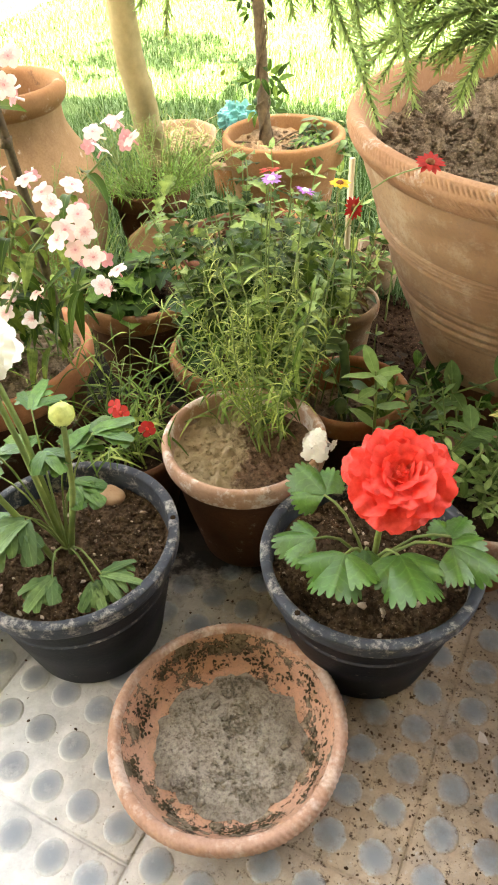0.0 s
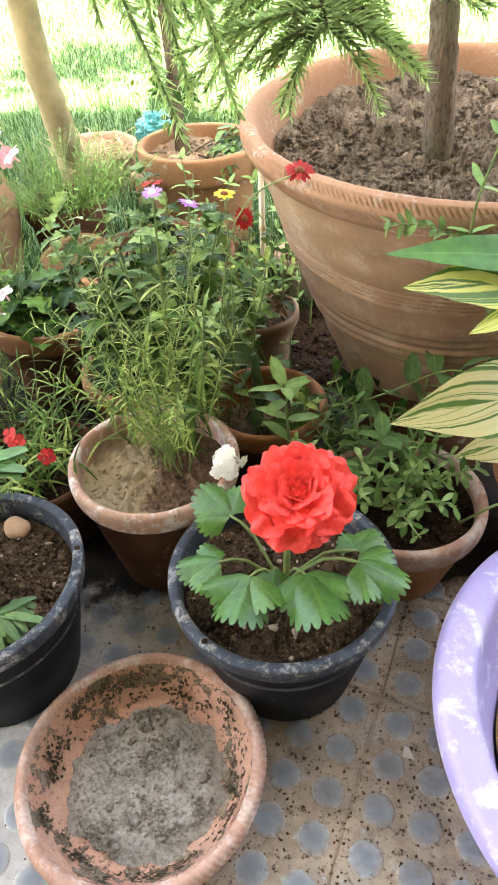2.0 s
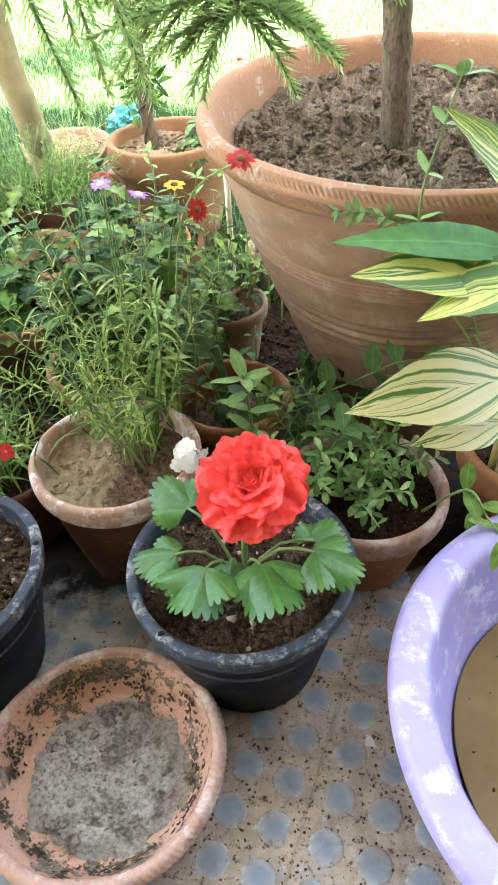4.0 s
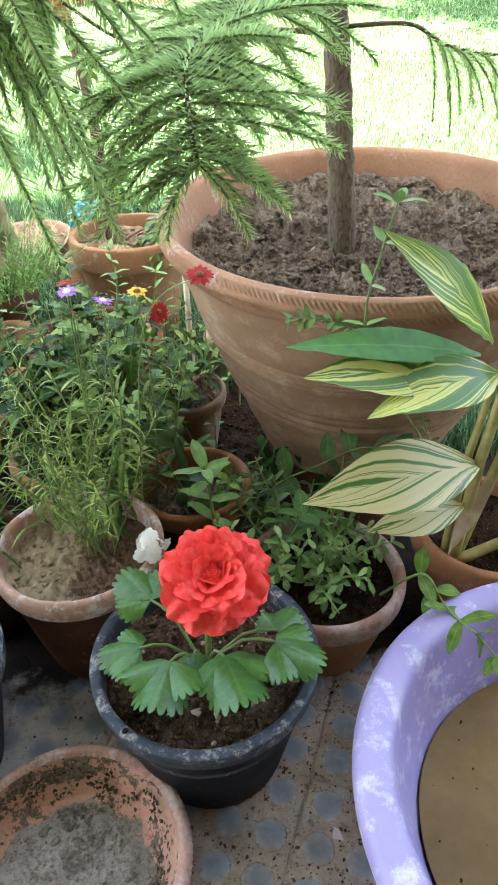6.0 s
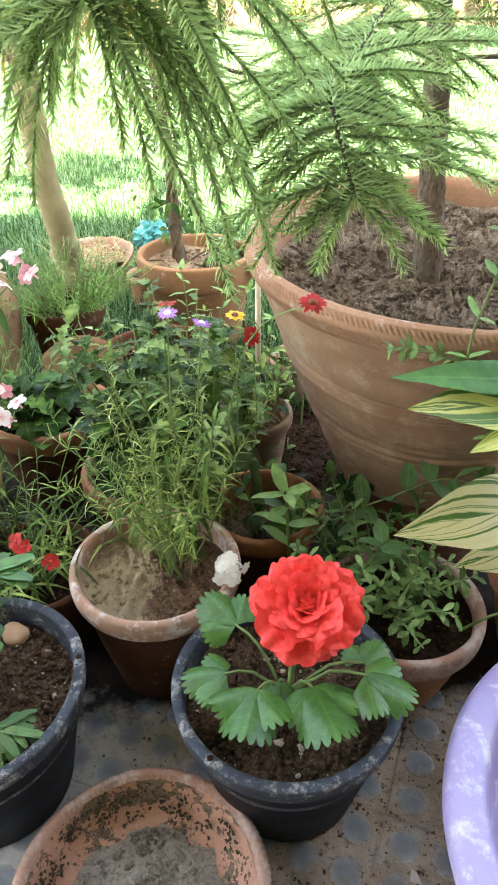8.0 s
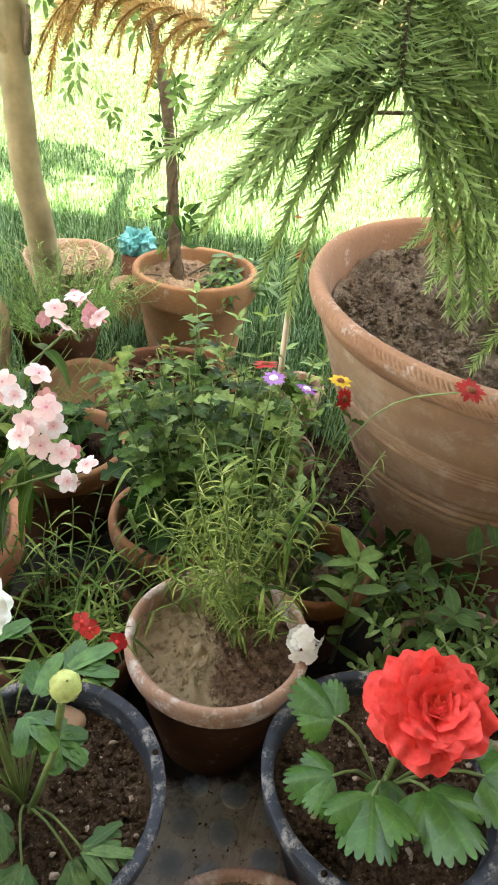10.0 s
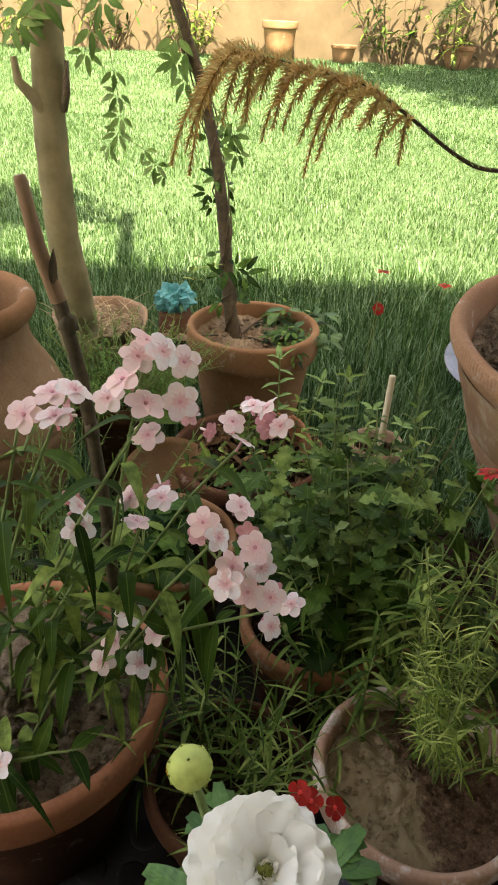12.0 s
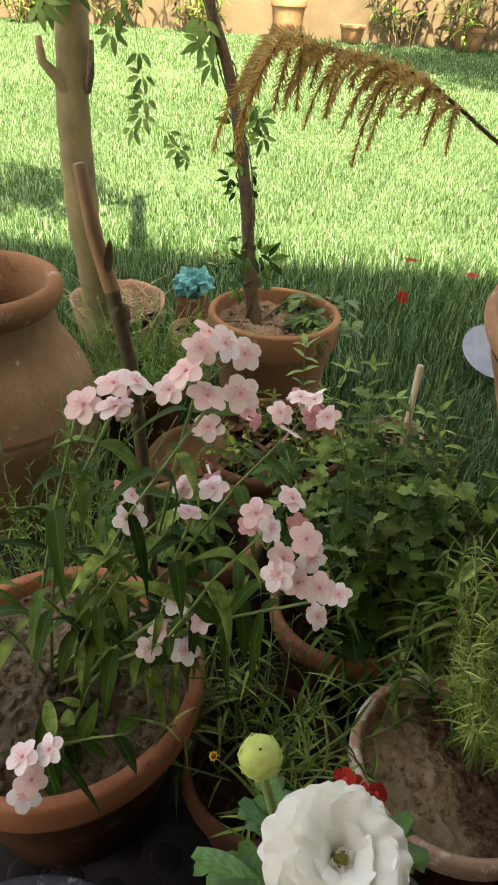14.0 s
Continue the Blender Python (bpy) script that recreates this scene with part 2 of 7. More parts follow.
def two_tone():
    """Pale silt settled on one side, dark crumbs on the other."""
    k = Nodes("silt_and_dark_crumbs", 0.95, 0.0)
    sp = k.node("ShaderNodeSeparateXYZ")
    k.link(k.tc.outputs["Object"], sp.inputs[0])
    ad = k.node("ShaderNodeMath", operation="MULTIPLY_ADD")
    k.link(k.noise(22, 8, 0.75), ad.inputs[0])
    ad.inputs[1].default_value = 0.16
    k.link(sp.outputs[0], ad.inputs[2])
    silt = k.ramp(k.noise(60, 6), (0.3, (0.28, 0.208, 0.12)), (0.7, (0.4, 0.315, 0.195)))
    crumb = k.ramp(k.noise(130, 8, 0.8), (0.35, (0.05, 0.03, 0.018)), (0.58, (0.19, 0.118, 0.074)), (0.72, (0.32, 0.22, 0.145)))
    c = k.mix(k.mask(ad.outputs[0], 0.235, 0.25), silt, crumb)
    c = k.mix(k.mask(k.noise(75, 8, 0.8), 0.66, 0.7), c, (0.06, 0.04, 0.025))
    k.colour(c)
    k.bump(k.noise(90, 8, 0.8), 0.8, 0.004)
    return k.m


SOIL_TWO = two_tone()
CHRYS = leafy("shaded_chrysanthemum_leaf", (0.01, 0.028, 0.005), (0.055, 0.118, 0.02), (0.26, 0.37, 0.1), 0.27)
MOSSY = leafy("bright_needle_leaf", (0.055, 0.14, 0.024), (0.14, 0.29, 0.055), (0.26, 0.45, 0.12), 0.3)
SMALL_LEAF = leafy("small_light_leaf", (0.03, 0.07, 0.014), (0.12, 0.21, 0.055), (0.3, 0.42, 0.16), 0.35)
FRESH = leafy("fresh_light_leaf", (0.09, 0.18, 0.04), (0.18, 0.31, 0.09), (0.32, 0.46, 0.18), 0.35)
GLAUCOUS = leafy("glaucous_leaf", (0.06, 0.12, 0.05), (0.09, 0.16, 0.07), (0.13, 0.21, 0.09), 0.15)
BLADE = leafy("narrow_green_leaf", (0.012, 0.035, 0.006), (0.1, 0.185, 0.035), (0.38, 0.48, 0.14), 0.33)
BLADE_YEL = leafy("yellow_green_leaf", (0.03, 0.062, 0.009), (0.2, 0.28, 0.052), (0.46, 0.52, 0.16), 0.33)
GREEN = leafy("mid_green_leaf", (0.009, 0.028, 0.005), (0.08, 0.155, 0.023), (0.35, 0.46, 0.12), 0.3)
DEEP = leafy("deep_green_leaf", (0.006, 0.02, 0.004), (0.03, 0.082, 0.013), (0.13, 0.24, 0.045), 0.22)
RANUN = leafy("toothed_green_leaf", (0.03, 0.1, 0.017), (0.06, 0.165, 0.027), (0.1, 0.24, 0.045), 0.28, 0.38, 0.12, 0.45, 0.5, 0.1)
SAGE = leafy("grey_green_leaf", (0.045, 0.11, 0.03), (0.085, 0.17, 0.05), (0.15, 0.26, 0.08), 0.3, 0.5, 0.25, 0.3, 0.6, 0.08)
PHLOX_LEAF = leafy("phlox_leaf", (0.009, 0.026, 0.005), (0.055, 0.115, 0.018), (0.29, 0.39, 0.09), 0.28)
DRY_LEAF = leafy("dry_brown_leaf", (0.05, 0.026, 0.012), (0.15, 0.085, 0.04), (0.34, 0.22, 0.12), 0.15, 0.7, 0.1)
STEM = plain("green_stem", (0.11, 0.17, 0.05), (0.2, 0.26, 0.08), 40, 0.6)
STEM_RED = plain("brownish_stem", (0.14, 0.1, 0.05), (0.24, 0.2, 0.09), 40, 0.7)
NEEDLE = leafy("pine_needle", (0.29, 0.42, 0.155), (0.42, 0.56, 0.215), (0.54, 0.67, 0.3), 1.28, 0.55, 0.0)
NEEDLE_DRY = leafy("dead_pine_needle", (0.45, 0.25, 0.075), (0.61, 0.39, 0.14), (0.72, 0.53, 0.24), 1.12, 0.7, 0.0)
BARK = bark("pine_bark", (0.1, 0.072, 0.05), (0.2, 0.15, 0.105))
BARK_GREY = plain("smooth_grey_bark", (0.165, 0.14, 0.07), (0.285, 0.24, 0.13), 16, 0.85, 0.15, 0.5)
TWIG = plain("brown_twig", (0.05, 0.037, 0.022), (0.12, 0.09, 0.052), 60, 0.85, 0.2, 0.6)
RED = petal("coral_red_petal", (0.86, 0.045, 0.038), (0.94, 0.1, 0.08), 0.25, 0.5, 0.12)
DARKRED = petal("dark_red_petal", (0.36, 0.012, 0.01), (0.52, 0.03, 0.02), 0.2)
WHITE = petal("white_petal", (0.96, 0.945, 0.85), (0.97, 0.96, 0.88), 0.22, 0.6, 0.03)
PINK = petal("pale_pink_petal", (0.95, 0.68, 0.63), (0.97, 0.95, 0.93), 0.3, 0.6, 0.02, (0.9, 0.58, 0.57))
EYE = petal("deep_pink_eye", (0.8, 0.34, 0.38), (0.86, 0.5, 0.5), 0.25)
PURPLE = petal("violet_petal", (0.38, 0.12, 0.46), (0.55, 0.34, 0.66), 0.25)
YELLOW = petal("yellow_petal", (0.72, 0.4, 0.02), (0.8, 0.52, 0.04), 0.25)
LIME = petal("lime_bud_petal", (0.58, 0.66, 0.18), (0.72, 0.78, 0.3), 0.25)
MAGENTA = petal("magenta_petal", (0.7, 0.12, 0.3), (0.8, 0.25, 0.42), 0.25)
DISC = plain("flower_disc", (0.13, 0.03, 0.015), (0.28, 0.1, 0.03), 200, 0.9)
STRAW = plain("dry_straw", (0.36, 0.26, 0.14), (0.5, 0.4, 0.24), 60, 0.8)
STONE = plain("ochre_stone", (0.3, 0.17, 0.09), (0.42, 0.27, 0.16), 40, 0.9, 0.2, 0.6)
PEBBLE = plain("pale_pebble", (0.4, 0.36, 0.32), (0.55, 0.5, 0.46), 60, 0.8)
PEBBLE_TAN = plain("tan_grit", (0.22, 0.14, 0.09), (0.5, 0.4, 0.3), 90, 0.9)
BAG = plain("turquoise_film", (0.03, 0.23, 0.23), (0.1, 0.4, 0.38), 30, 0.35, 0.5)
DISH = plain("pale_blue_enamel", (0.09, 0.115, 0.15), (0.17, 0.205, 0.25), 20, 0.35, 0.5)
BAMBOO = plain("dry_bamboo", (0.42, 0.36, 0.22), (0.55, 0.48, 0.32), 20, 0.7)
# kept dark because the wall's shade is put into its colour
RENDERED = plain("beige_render", (0.085, 0.066, 0.04), (0.14, 0.11, 0.068), 3, 0.9, 0.15, 0.4)
# brightness of the unseen walls and roof sets the fill light
SHADE_WALL = plain("shade_wall_paint", (0.22, 0.18, 0.135), (0.29, 0.24, 0.185), 3, 0.85, 0.2, 0.3)


def dusty_black():
    k = Nodes("dusty_black_plastic", 0.45, 0.1)
    c = k.mix(k.mask(k.noise(22, 8, 0.7), 0.45, 0.8), (0.004, 0.005, 0.007), (0.012, 0.014, 0.019))
    c = k.mix(k.mask(k.noise(48, 9, 0.8), 0.62, 0.68), c, (0.3, 0.28, 0.24))
    k.colour(c)
    k.bump(k.noise(160, 4), 0.25, 0.001)
    return k.m


def dusty_rim():
    k = Nodes("chalky_black_rim", 0.6, 0.35)
    c = k.mix(k.mask(k.noise(30, 8, 0.7), 0.35, 0.7), (0.013, 0.017, 0.023), (0.042, 0.052, 0.064))
    c = k.mix(k.mask(k.noise(36, 9, 0.8), 0.52, 0.64), c, (0.33, 0.31, 0.27))
    k.colour(c)
    k.bump(k.noise(160, 4), 0.25, 0.001)
    return k.m


def tub_plastic():
    k = Nodes("lavender_plastic", 0.45, 0.4)
    c = k.ramp(k.noise(9, 6), (0.3, (0.24, 0.195, 0.37)), (0.7, (0.32, 0.27, 0.45)))
    c = k.mix(k.mask(k.noise(22, 9, 0.75), 0.53, 0.64), c, (0.5, 0.48, 0.56))
    c = k.mix(k.mask(k.noise(15, 8, 0.8), 0.55, 0.72), c, (0.36, 0.31, 0.37))
    k.colour(c)
    k.bump(k.noise(200, 4), 0.12, 0.001)
    return k.m


def muddy_water():
    k = Nodes("muddy_water", 0.15, 0.06)
    c = k.ramp(k.noise(9, 7, 0.7), (0.3, (0.12, 0.075, 0.028)), (0.7, (0.19, 0.125, 0.052)))
    c = k.mix(k.mask(k.noise(55, 8, 0.8), 0.66, 0.7), c, (0.05, 0.035, 0.02))
    k.colour(c)
    k.bump(k.noise(12, 2), 0.05, 0.002)
    return k.m


def paving():
    """Grey cement studs and slabs, with sandy dirt lying between the studs."""
    k = Nodes("grey_cement_tile", 0.9, 0.0)
    pos = k.node("ShaderNodeNewGeometry")
    def field(scale, detail, rough):
        n = k.node("ShaderNodeTexNoise", Scale=scale, Detail=detail, Roughness=rough)
        k.link(pos.outputs["Position"], n.inputs["Vector"])
        return n.outputs["Fac"]
    grey = k.ramp(field(14, 6, 0.7), (0.3, (0.44, 0.47, 0.46)), (0.7, (0.66, 0.68, 0.66)))
    sand = k.ramp(field(40, 7, 0.75), (0.3, (0.32, 0.24, 0.17)), (0.7, (0.54, 0.43, 0.32)))
    sp = k.node("ShaderNodeSeparateXYZ")
    k.link(pos.outputs["Position"], sp.inputs[0])

    def join(op, p, q):
        n = k.node("ShaderNodeMath", operation=op)
        for val, sock in ((p, n.inputs[0]), (q, n.inputs[1])):
            if isinstance(val, float):
                sock.default_value = val
            else:
                k.link(val, sock)
        return n.outputs[0]
    ragged = join("MULTIPLY", join("SUBTRACT", field(60, 7, 0.8), 0.5), 0.012)
    low = k.mask(join("SUBTRACT", sp.outputs[2], ragged), 0.0024, 0.0007)     # sand lies round the studs
    east = k.mask(sp.outputs[0], -0.1, 0.3)             # and has been swept up on one side
    amt = join("MULTIPLY", low, join("MULTIPLY", east, k.mask(field(5, 6, 0.7), 0.1, 0.4)))
    c = k.mix(amt, grey, sand)
    c = k.mix(join("MULTIPLY", k.mask(field(18, 7, 0.7), 0.4, 0.7), 0.5), c, (0.16, 0.17, 0.18))
    c = k.mix(join("MULTIPLY", k.mask(field(85, 8, 0.75), 0.55, 0.63), amt), c, (0.06, 0.04, 0.028))
    c = k.mix(k.mask(field(70, 9, 0.8), 0.68, 0.73), c, (0.1, 0.075, 0.055))
    c = k.mix(join("MULTIPLY", k.mask(sp.outputs[2], 0.0008, 0.0022), k.mask(field(24, 7, 0.75), 0.12, 0.46)), c, (0.22, 0.25, 0.275))
    mud = join("MULTIPLY", east, k.mask(field(7, 8, 0.75), 0.47, 0.62))       # trodden mud in patches
    c = k.mix(join("MULTIPLY", mud, 0.48), c, k.ramp(field(60, 7, 0.75), (0.35, (0.07, 0.05, 0.035)), (0.65, (0.22, 0.165, 0.115))))
    # shade behind and between the pots painted near-black, along with washed-out dark earth
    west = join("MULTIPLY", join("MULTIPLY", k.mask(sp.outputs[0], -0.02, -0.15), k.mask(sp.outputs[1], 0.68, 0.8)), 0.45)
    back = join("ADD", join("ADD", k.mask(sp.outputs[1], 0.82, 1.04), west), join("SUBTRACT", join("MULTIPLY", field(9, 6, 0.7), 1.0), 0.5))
    gap_shade = k.mask(back, 0.38, 0.62)
    c = k.mix(join("MULTIPLY", gap_shade, 0.95), c, (0.014, 0.01, 0.007))
    k.colour(c)
    k.bump(field(120, 6, 0.7), 0.5, 0.0015)
    return k.m


def lawn_soil():
    k = Nodes("lawn_turf", 0.95, 0.0)
    c = k.ramp(k.noise(2.5, 8, 0.75), (0.3, (0.06, 0.115, 0.048)), (0.7, (0.125, 0.2, 0.105)))
    c = k.mix(k.mask(k.noise(130, 4, 0.7), 0.45, 0.7), c, (0.035, 0.07, 0.025))
    k.colour(c)
    k.bump(k.noise(160, 5), 1.0, 0.02)
    return k.m


def ginger_leaf(name, edge, pale, paler):
    k = Nodes(name, 0.35, 0.45)
    at = k.node("ShaderNodeAttribute", attribute_name="blade")
    sp = k.node("ShaderNodeSeparateXYZ")
    k.link(at.outputs["Vector"], sp.inputs[0])
    ab = k.node("ShaderNodeMath", operation="ABSOLUTE")
    k.link(sp.outputs[0], ab.inputs[0])
    sl = k.node("ShaderNodeMath", operation="MULTIPLY_ADD")
    k.link(ab.outputs[0], sl.inputs[0])
    sl.inputs[1].default_value = -0.7
    k.link(sp.outputs[1], sl.inputs[2])
    co = k.node("ShaderNodeCombineXYZ")
    wide = k.node("ShaderNodeMath", operation="MULTIPLY")
    wide.inputs[1].default_value = 6.0
    k.link(sl.outputs[0], wide.inputs[0])
    k.link(wide.outputs[0], co.inputs[0])
    side = k.node("ShaderNodeMath", operation="SIGN")
    k.link(sp.outputs[0], side.inputs[0])
    k.link(side.outputs[0], co.inputs[1])
    oi = k.node("ShaderNodeObjectInfo")
    lot = k.node("ShaderNodeMath", operation="MULTIPLY")
    lot.inputs[1].default_value = 40.0
    k.link(oi.outputs["Random"], lot.inputs[0])
    k.link(lot.outputs[0], co.inputs[2])
    n = k.node("ShaderNodeTexNoise", Scale=1.0, Detail=4.0, Roughness=0.62)
    k.link(co.outputs[0], n.inputs["Vector"])
    c = k.ramp(n.outputs["Fac"], (0.0, (0.035, 0.11, 0.018)), (edge - 0.012, (0.085, 0.18, 0.03)), (edge + 0.022, pale), (1.0, paler))
    k.colour(c)
    k.bump(n.outputs["Fac"], 0.15, 0.001)
    k.translucent(0.25, c)
    return k.m


BLACK, BLACK_RIM, TUB, WATER, PAVE, TURF, GINGER = dusty_black(), dusty_rim(), tub_plastic(), muddy_water(), paving(), lawn_soil(), ginger_leaf("cream_striped_leaf", 0.465, (0.64, 0.57, 0.26), (0.78, 0.71, 0.4))
GINGER_YEL = ginger_leaf("yellow_striped_leaf", 0.51, (0.56, 0.57, 0.13), (0.7, 0.67, 0.3))
GINGER_GREEN = leafy("glossy_long_leaf", (0.06, 0.2, 0.03), (0.08, 0.24, 0.04), (0.1, 0.27, 0.05), 0.3, 0.42, 0.3, 0.3)
GRASS = leafy("grass_blade", (0.009, 0.032, 0.007), (0.066, 0.15, 0.043), (0.305, 0.47, 0.29), 0.64, 0.6, 0.0, 0.03)


# ---- mesh tools ----
class Buf:
    """Vertices, faces, blade coordinates and material numbers of a mesh under way."""

    def __init__(self):
        self.v, self.f, self.u, self.m = [], [], [], []

    def grid(self, rows, mat=0, closed=False):
        """Rows of (point, (u, v)) joined by quads."""
        base, n = len(self.v), len(rows[0])
        for row in rows:
            for p, uv in row:
                self.v.append(tuple(p))
                self.u.append(uv)
        for i in range(len(rows) - 1):
            for j in range(n if closed else n - 1):
                a, b = base + i * n + j, base + i * n + (j + 1) % n
                self.f.append((a, b, b + n, a + n))
                self.m.append(mat)

    def tube(self, pts, r0, r1, seg=6, mat=0, cap=True):
        pts = [Vector(p) for p in pts]
        rows, side = [], None
        for i, p in enumerate(pts):
            d = (pts[min(i + 1, len(pts) - 1)] - pts[max(i - 1, 0)]).normalized()
            if side is None:
                side = d.orthogonal().normalized()
            side = (side - d * side.dot(d)).normalized()
            up = d.cross(side)
            r = r0 + (r1 - r0) * i / max(1, len(pts) - 1)
            rows.append([(p + (side * math.cos(a) + up * math.sin(a)) * r, (0.5, 0.5)) for a in [j * math.tau / seg for j in range(seg)]])
        self.grid(rows, mat, True)
        if cap:
            n = len(self.v)
            self.f.append(tuple(range(n - seg, n)))
            self.m.append(mat)

    def leaf(self, base, d, up, length, width, shape, seg=5, droop=0.2, fold=0.25, mat=0, twist=0.0, teeth=0.0, lobes=0):
        """A blade with a midrib from base along d, bending down by droop."""
        base, d, up = Vector(base), Vector(d).normalized(), Vector(up)
        side = d.cross(up)
        if side.length < 1e-4:
            side = d.orthogonal()
        side.normalize()
        up = side.cross(d).normalized()
        rows = []
        for i in range(seg + 1):
            s = i / seg
            a = twist * s
            sd, un = side * math.cos(a) + up * math.sin(a), up * math.cos(a) - side * math.sin(a)
            p = base + d * (length * (s - 0.25 * abs(droop) * s * s)) - up * (length * droop * s * s)
            w = width * 0.5 * shape(s)
            tooth = 0.0
            if teeth and 0 < i < seg and s > 0.25:
                w *= 1 + (teeth if i % 2 else -teeth)
                tooth = length * 0.045 if i % 2 else -length * 0.02
            if lobes and i < seg:                           # deep blunt lobes swept towards the tip
                k = (s * lobes) % 1.0
                out = math.sin(math.pi * min(1.0, k / 0.8)) if k < 0.8 else 0.0
                w *= 0.55 + 0.55 * out
                tooth += length * (0.09 * out - 0.02) * (1 - s)
            edge = d * tooth + un * (w * 0.12 * math.sin(s * 8 + base.x * 90))
            rows.append([(p - sd * w + un * (fold * w) + edge, (-1, s)), (p, (0, s)), (p + sd * w + un * (fold * w) + edge, (1, s))])
        self.grid(rows, mat)

    def blob(self, c, r, squash=0.7, mat=0, rng=random, seg=6):
        c = Vector(c)
        way, long = rng.uniform(0, math.tau), rng.uniform(0.0, 0.75)
        wx, wy = math.cos(way), math.sin(way)
        jit = [[rng.uniform(0.6, 1.3) for _ in range(seg)] for _ in range(4)]
        rows = []
        for i in range(4):
            a = (i / 3 - 0.5) * math.pi * 0.98
            row = []
            for j in range(seg):
                x, y = math.cos(j * math.tau / seg) * math.cos(a) * r * jit[i][j], math.sin(j * math.tau / seg) * math.cos(a) * r * jit[i][j]
                e = (x * wx + y * wy) * long
                row.append((c + Vector((x + e * wx, y + e * wy, math.sin(a) * r * squash * jit[i][j])), (0.5, 0.5)))
            rows.append(row)
        self.grid(rows, mat, True)

    def mesh(self, name, mats, smooth=True):
        me = bpy.data.meshes.new(name)
        me.from_pydata(self.v, [], self.f)
        for m in mats:
            me.materials.append(m)
        at = me.attributes.new("blade", "FLOAT2", "POINT")
        at.data.foreach_set("vector", np.array(self.u, dtype=np.float32).ravel())
        if len(mats) > 1:
            me.polygons.foreach_set("material_index", self.m)
        me.polygons.foreach_set("use_smooth", [smooth] * len(self.f))
        me.update()
        return me

    def make(self, name, mats, parent=None, label="", smooth=True):
        mats = mats if isinstance(mats, (list, tuple)) else [mats]
        ob = new(name, self.mesh(name, mats, smooth))
        if parent:
            ob.parent = parent
        if label:
            tagged(ob, label)
        return ob


def under(ob, parent):
    """Hang ob, built in world places, under a parent that stands at its base."""
    ob.parent = parent
    ob.matrix_parent_inverse = Matrix.Translation(-Vector(parent.location))
    return ob


def part(name, buf, mats, parent, label="", smooth=True):
    return under(buf.make(name, mats, None, label, smooth), parent)


def thing(name, at, label, category, group="", kind=""):
    ob = new(name)
    ob.empty_display_size = 0.02
    ob.location = at
    return tagged(ob, label, category, group, kind)


def lathe(buf, cx, cy, profile, seg=64, wob=0.0, mat=0, phase=0.0):
    """Revolve (radius, height) pairs round a vertical axis, a little out of true."""
    rows = []
    for r, z in profile:
        rows.append([])
        for j in range(seg):
            a = j * math.tau / seg
            rr = r * (1 + wob * math.sin(2 * a + phase) + 0.5 * wob * math.sin(3 * a + 2 * phase + z * 9))
            rows[-1].append(((cx + rr * math.cos(a), cy + rr * math.sin(a), z), (a, z)))
    buf.grid(rows, mat, True)


def rounded(pts, k=3):
    """Cut the corners of an open profile, for worn edges."""
    for _ in range(k):
        out = [pts[0]]
        for a, b in zip(pts, pts[1:]):
            out += [(a[0] * 0.75 + b[0] * 0.25, a[1] * 0.75 + b[1] * 0.25), (a[0] * 0.25 + b[0] * 0.75, a[1] * 0.25 + b[1] * 0.75)]
        out.append(pts[-1])
        pts = out
    return pts


lance = lambda s: math.sin(math.pi * min(1, s ** 0.75 * 0.97 + 0.03)) ** 0.85
oval = lambda s: math.sin(math.pi * min(1, s * 0.94 + 0.06)) ** 0.7
blade_of = lambda s: min(1, s * 8 + 0.35) * (1 - s ** 2.2)
spoon = lambda s: 0.22 + 0.78 * math.sin(math.pi * s ** 1.5) ** 0.8 if 0 < s < 1 else (0.2 if s == 0 else 0.04)
fan = lambda s: min(1, 0.14 + s * 1.35) * (1 if s < 0.78 else math.sqrt(max(0.0, 1 - ((s - 0.78) / 0.24) ** 2)))


def away(rng, lo, hi, a=None):
    """A direction at an angle above the ground between lo and hi degrees."""
    a, e = rng.uniform(0, math.tau) if a is None else a, radians(rng.uniform(lo, hi))
    return Vector((math.cos(a) * math.cos(e), math.sin(a) * math.cos(e), math.sin(e)))


def bend(p, d, length, n, droop, rng, wiggle=0.15):
    """A curved run of points from p along d."""
    pts, p, d = [Vector(p)], Vector(p), Vector(d).normalized()
    for i in range(n):
        d = (d + Vector((rng.gauss(0, wiggle), rng.gauss(0, wiggle), rng.gauss(0, wiggle * 0.5) - droop)) / n).normalized()
        p = p + d * (length / n)
        pts.append(p)
    return pts


def along(pts, s):
    s = max(0.0, min(0.9999, s)) * (len(pts) - 1)
    i = int(s)
    return pts[i].lerp(pts[i + 1], s - i), (pts[i + 1] - pts[i]).normalized()


def smooth_path(pts, n=8):
    pts = [Vector(p) for p in pts]
    out = []
    for i in range(len(pts) - 1):
        p0, p1, p2, p3 = pts[max(i - 1, 0)], pts[i], pts[i + 1], pts[min(i + 2, len(pts) - 1)]
        for k in range(n):
            t = k / n
            out.append(0.5 * ((2 * p1) + (p2 - p0) * t + (2 * p0 - 5 * p1 + 4 * p2 - p3) * t * t + (3 * p1 - p0 - 3 * p2 + p3) * t ** 3))
    out.append(pts[-1])
    return out


UP = Vector((0, 0, 1))


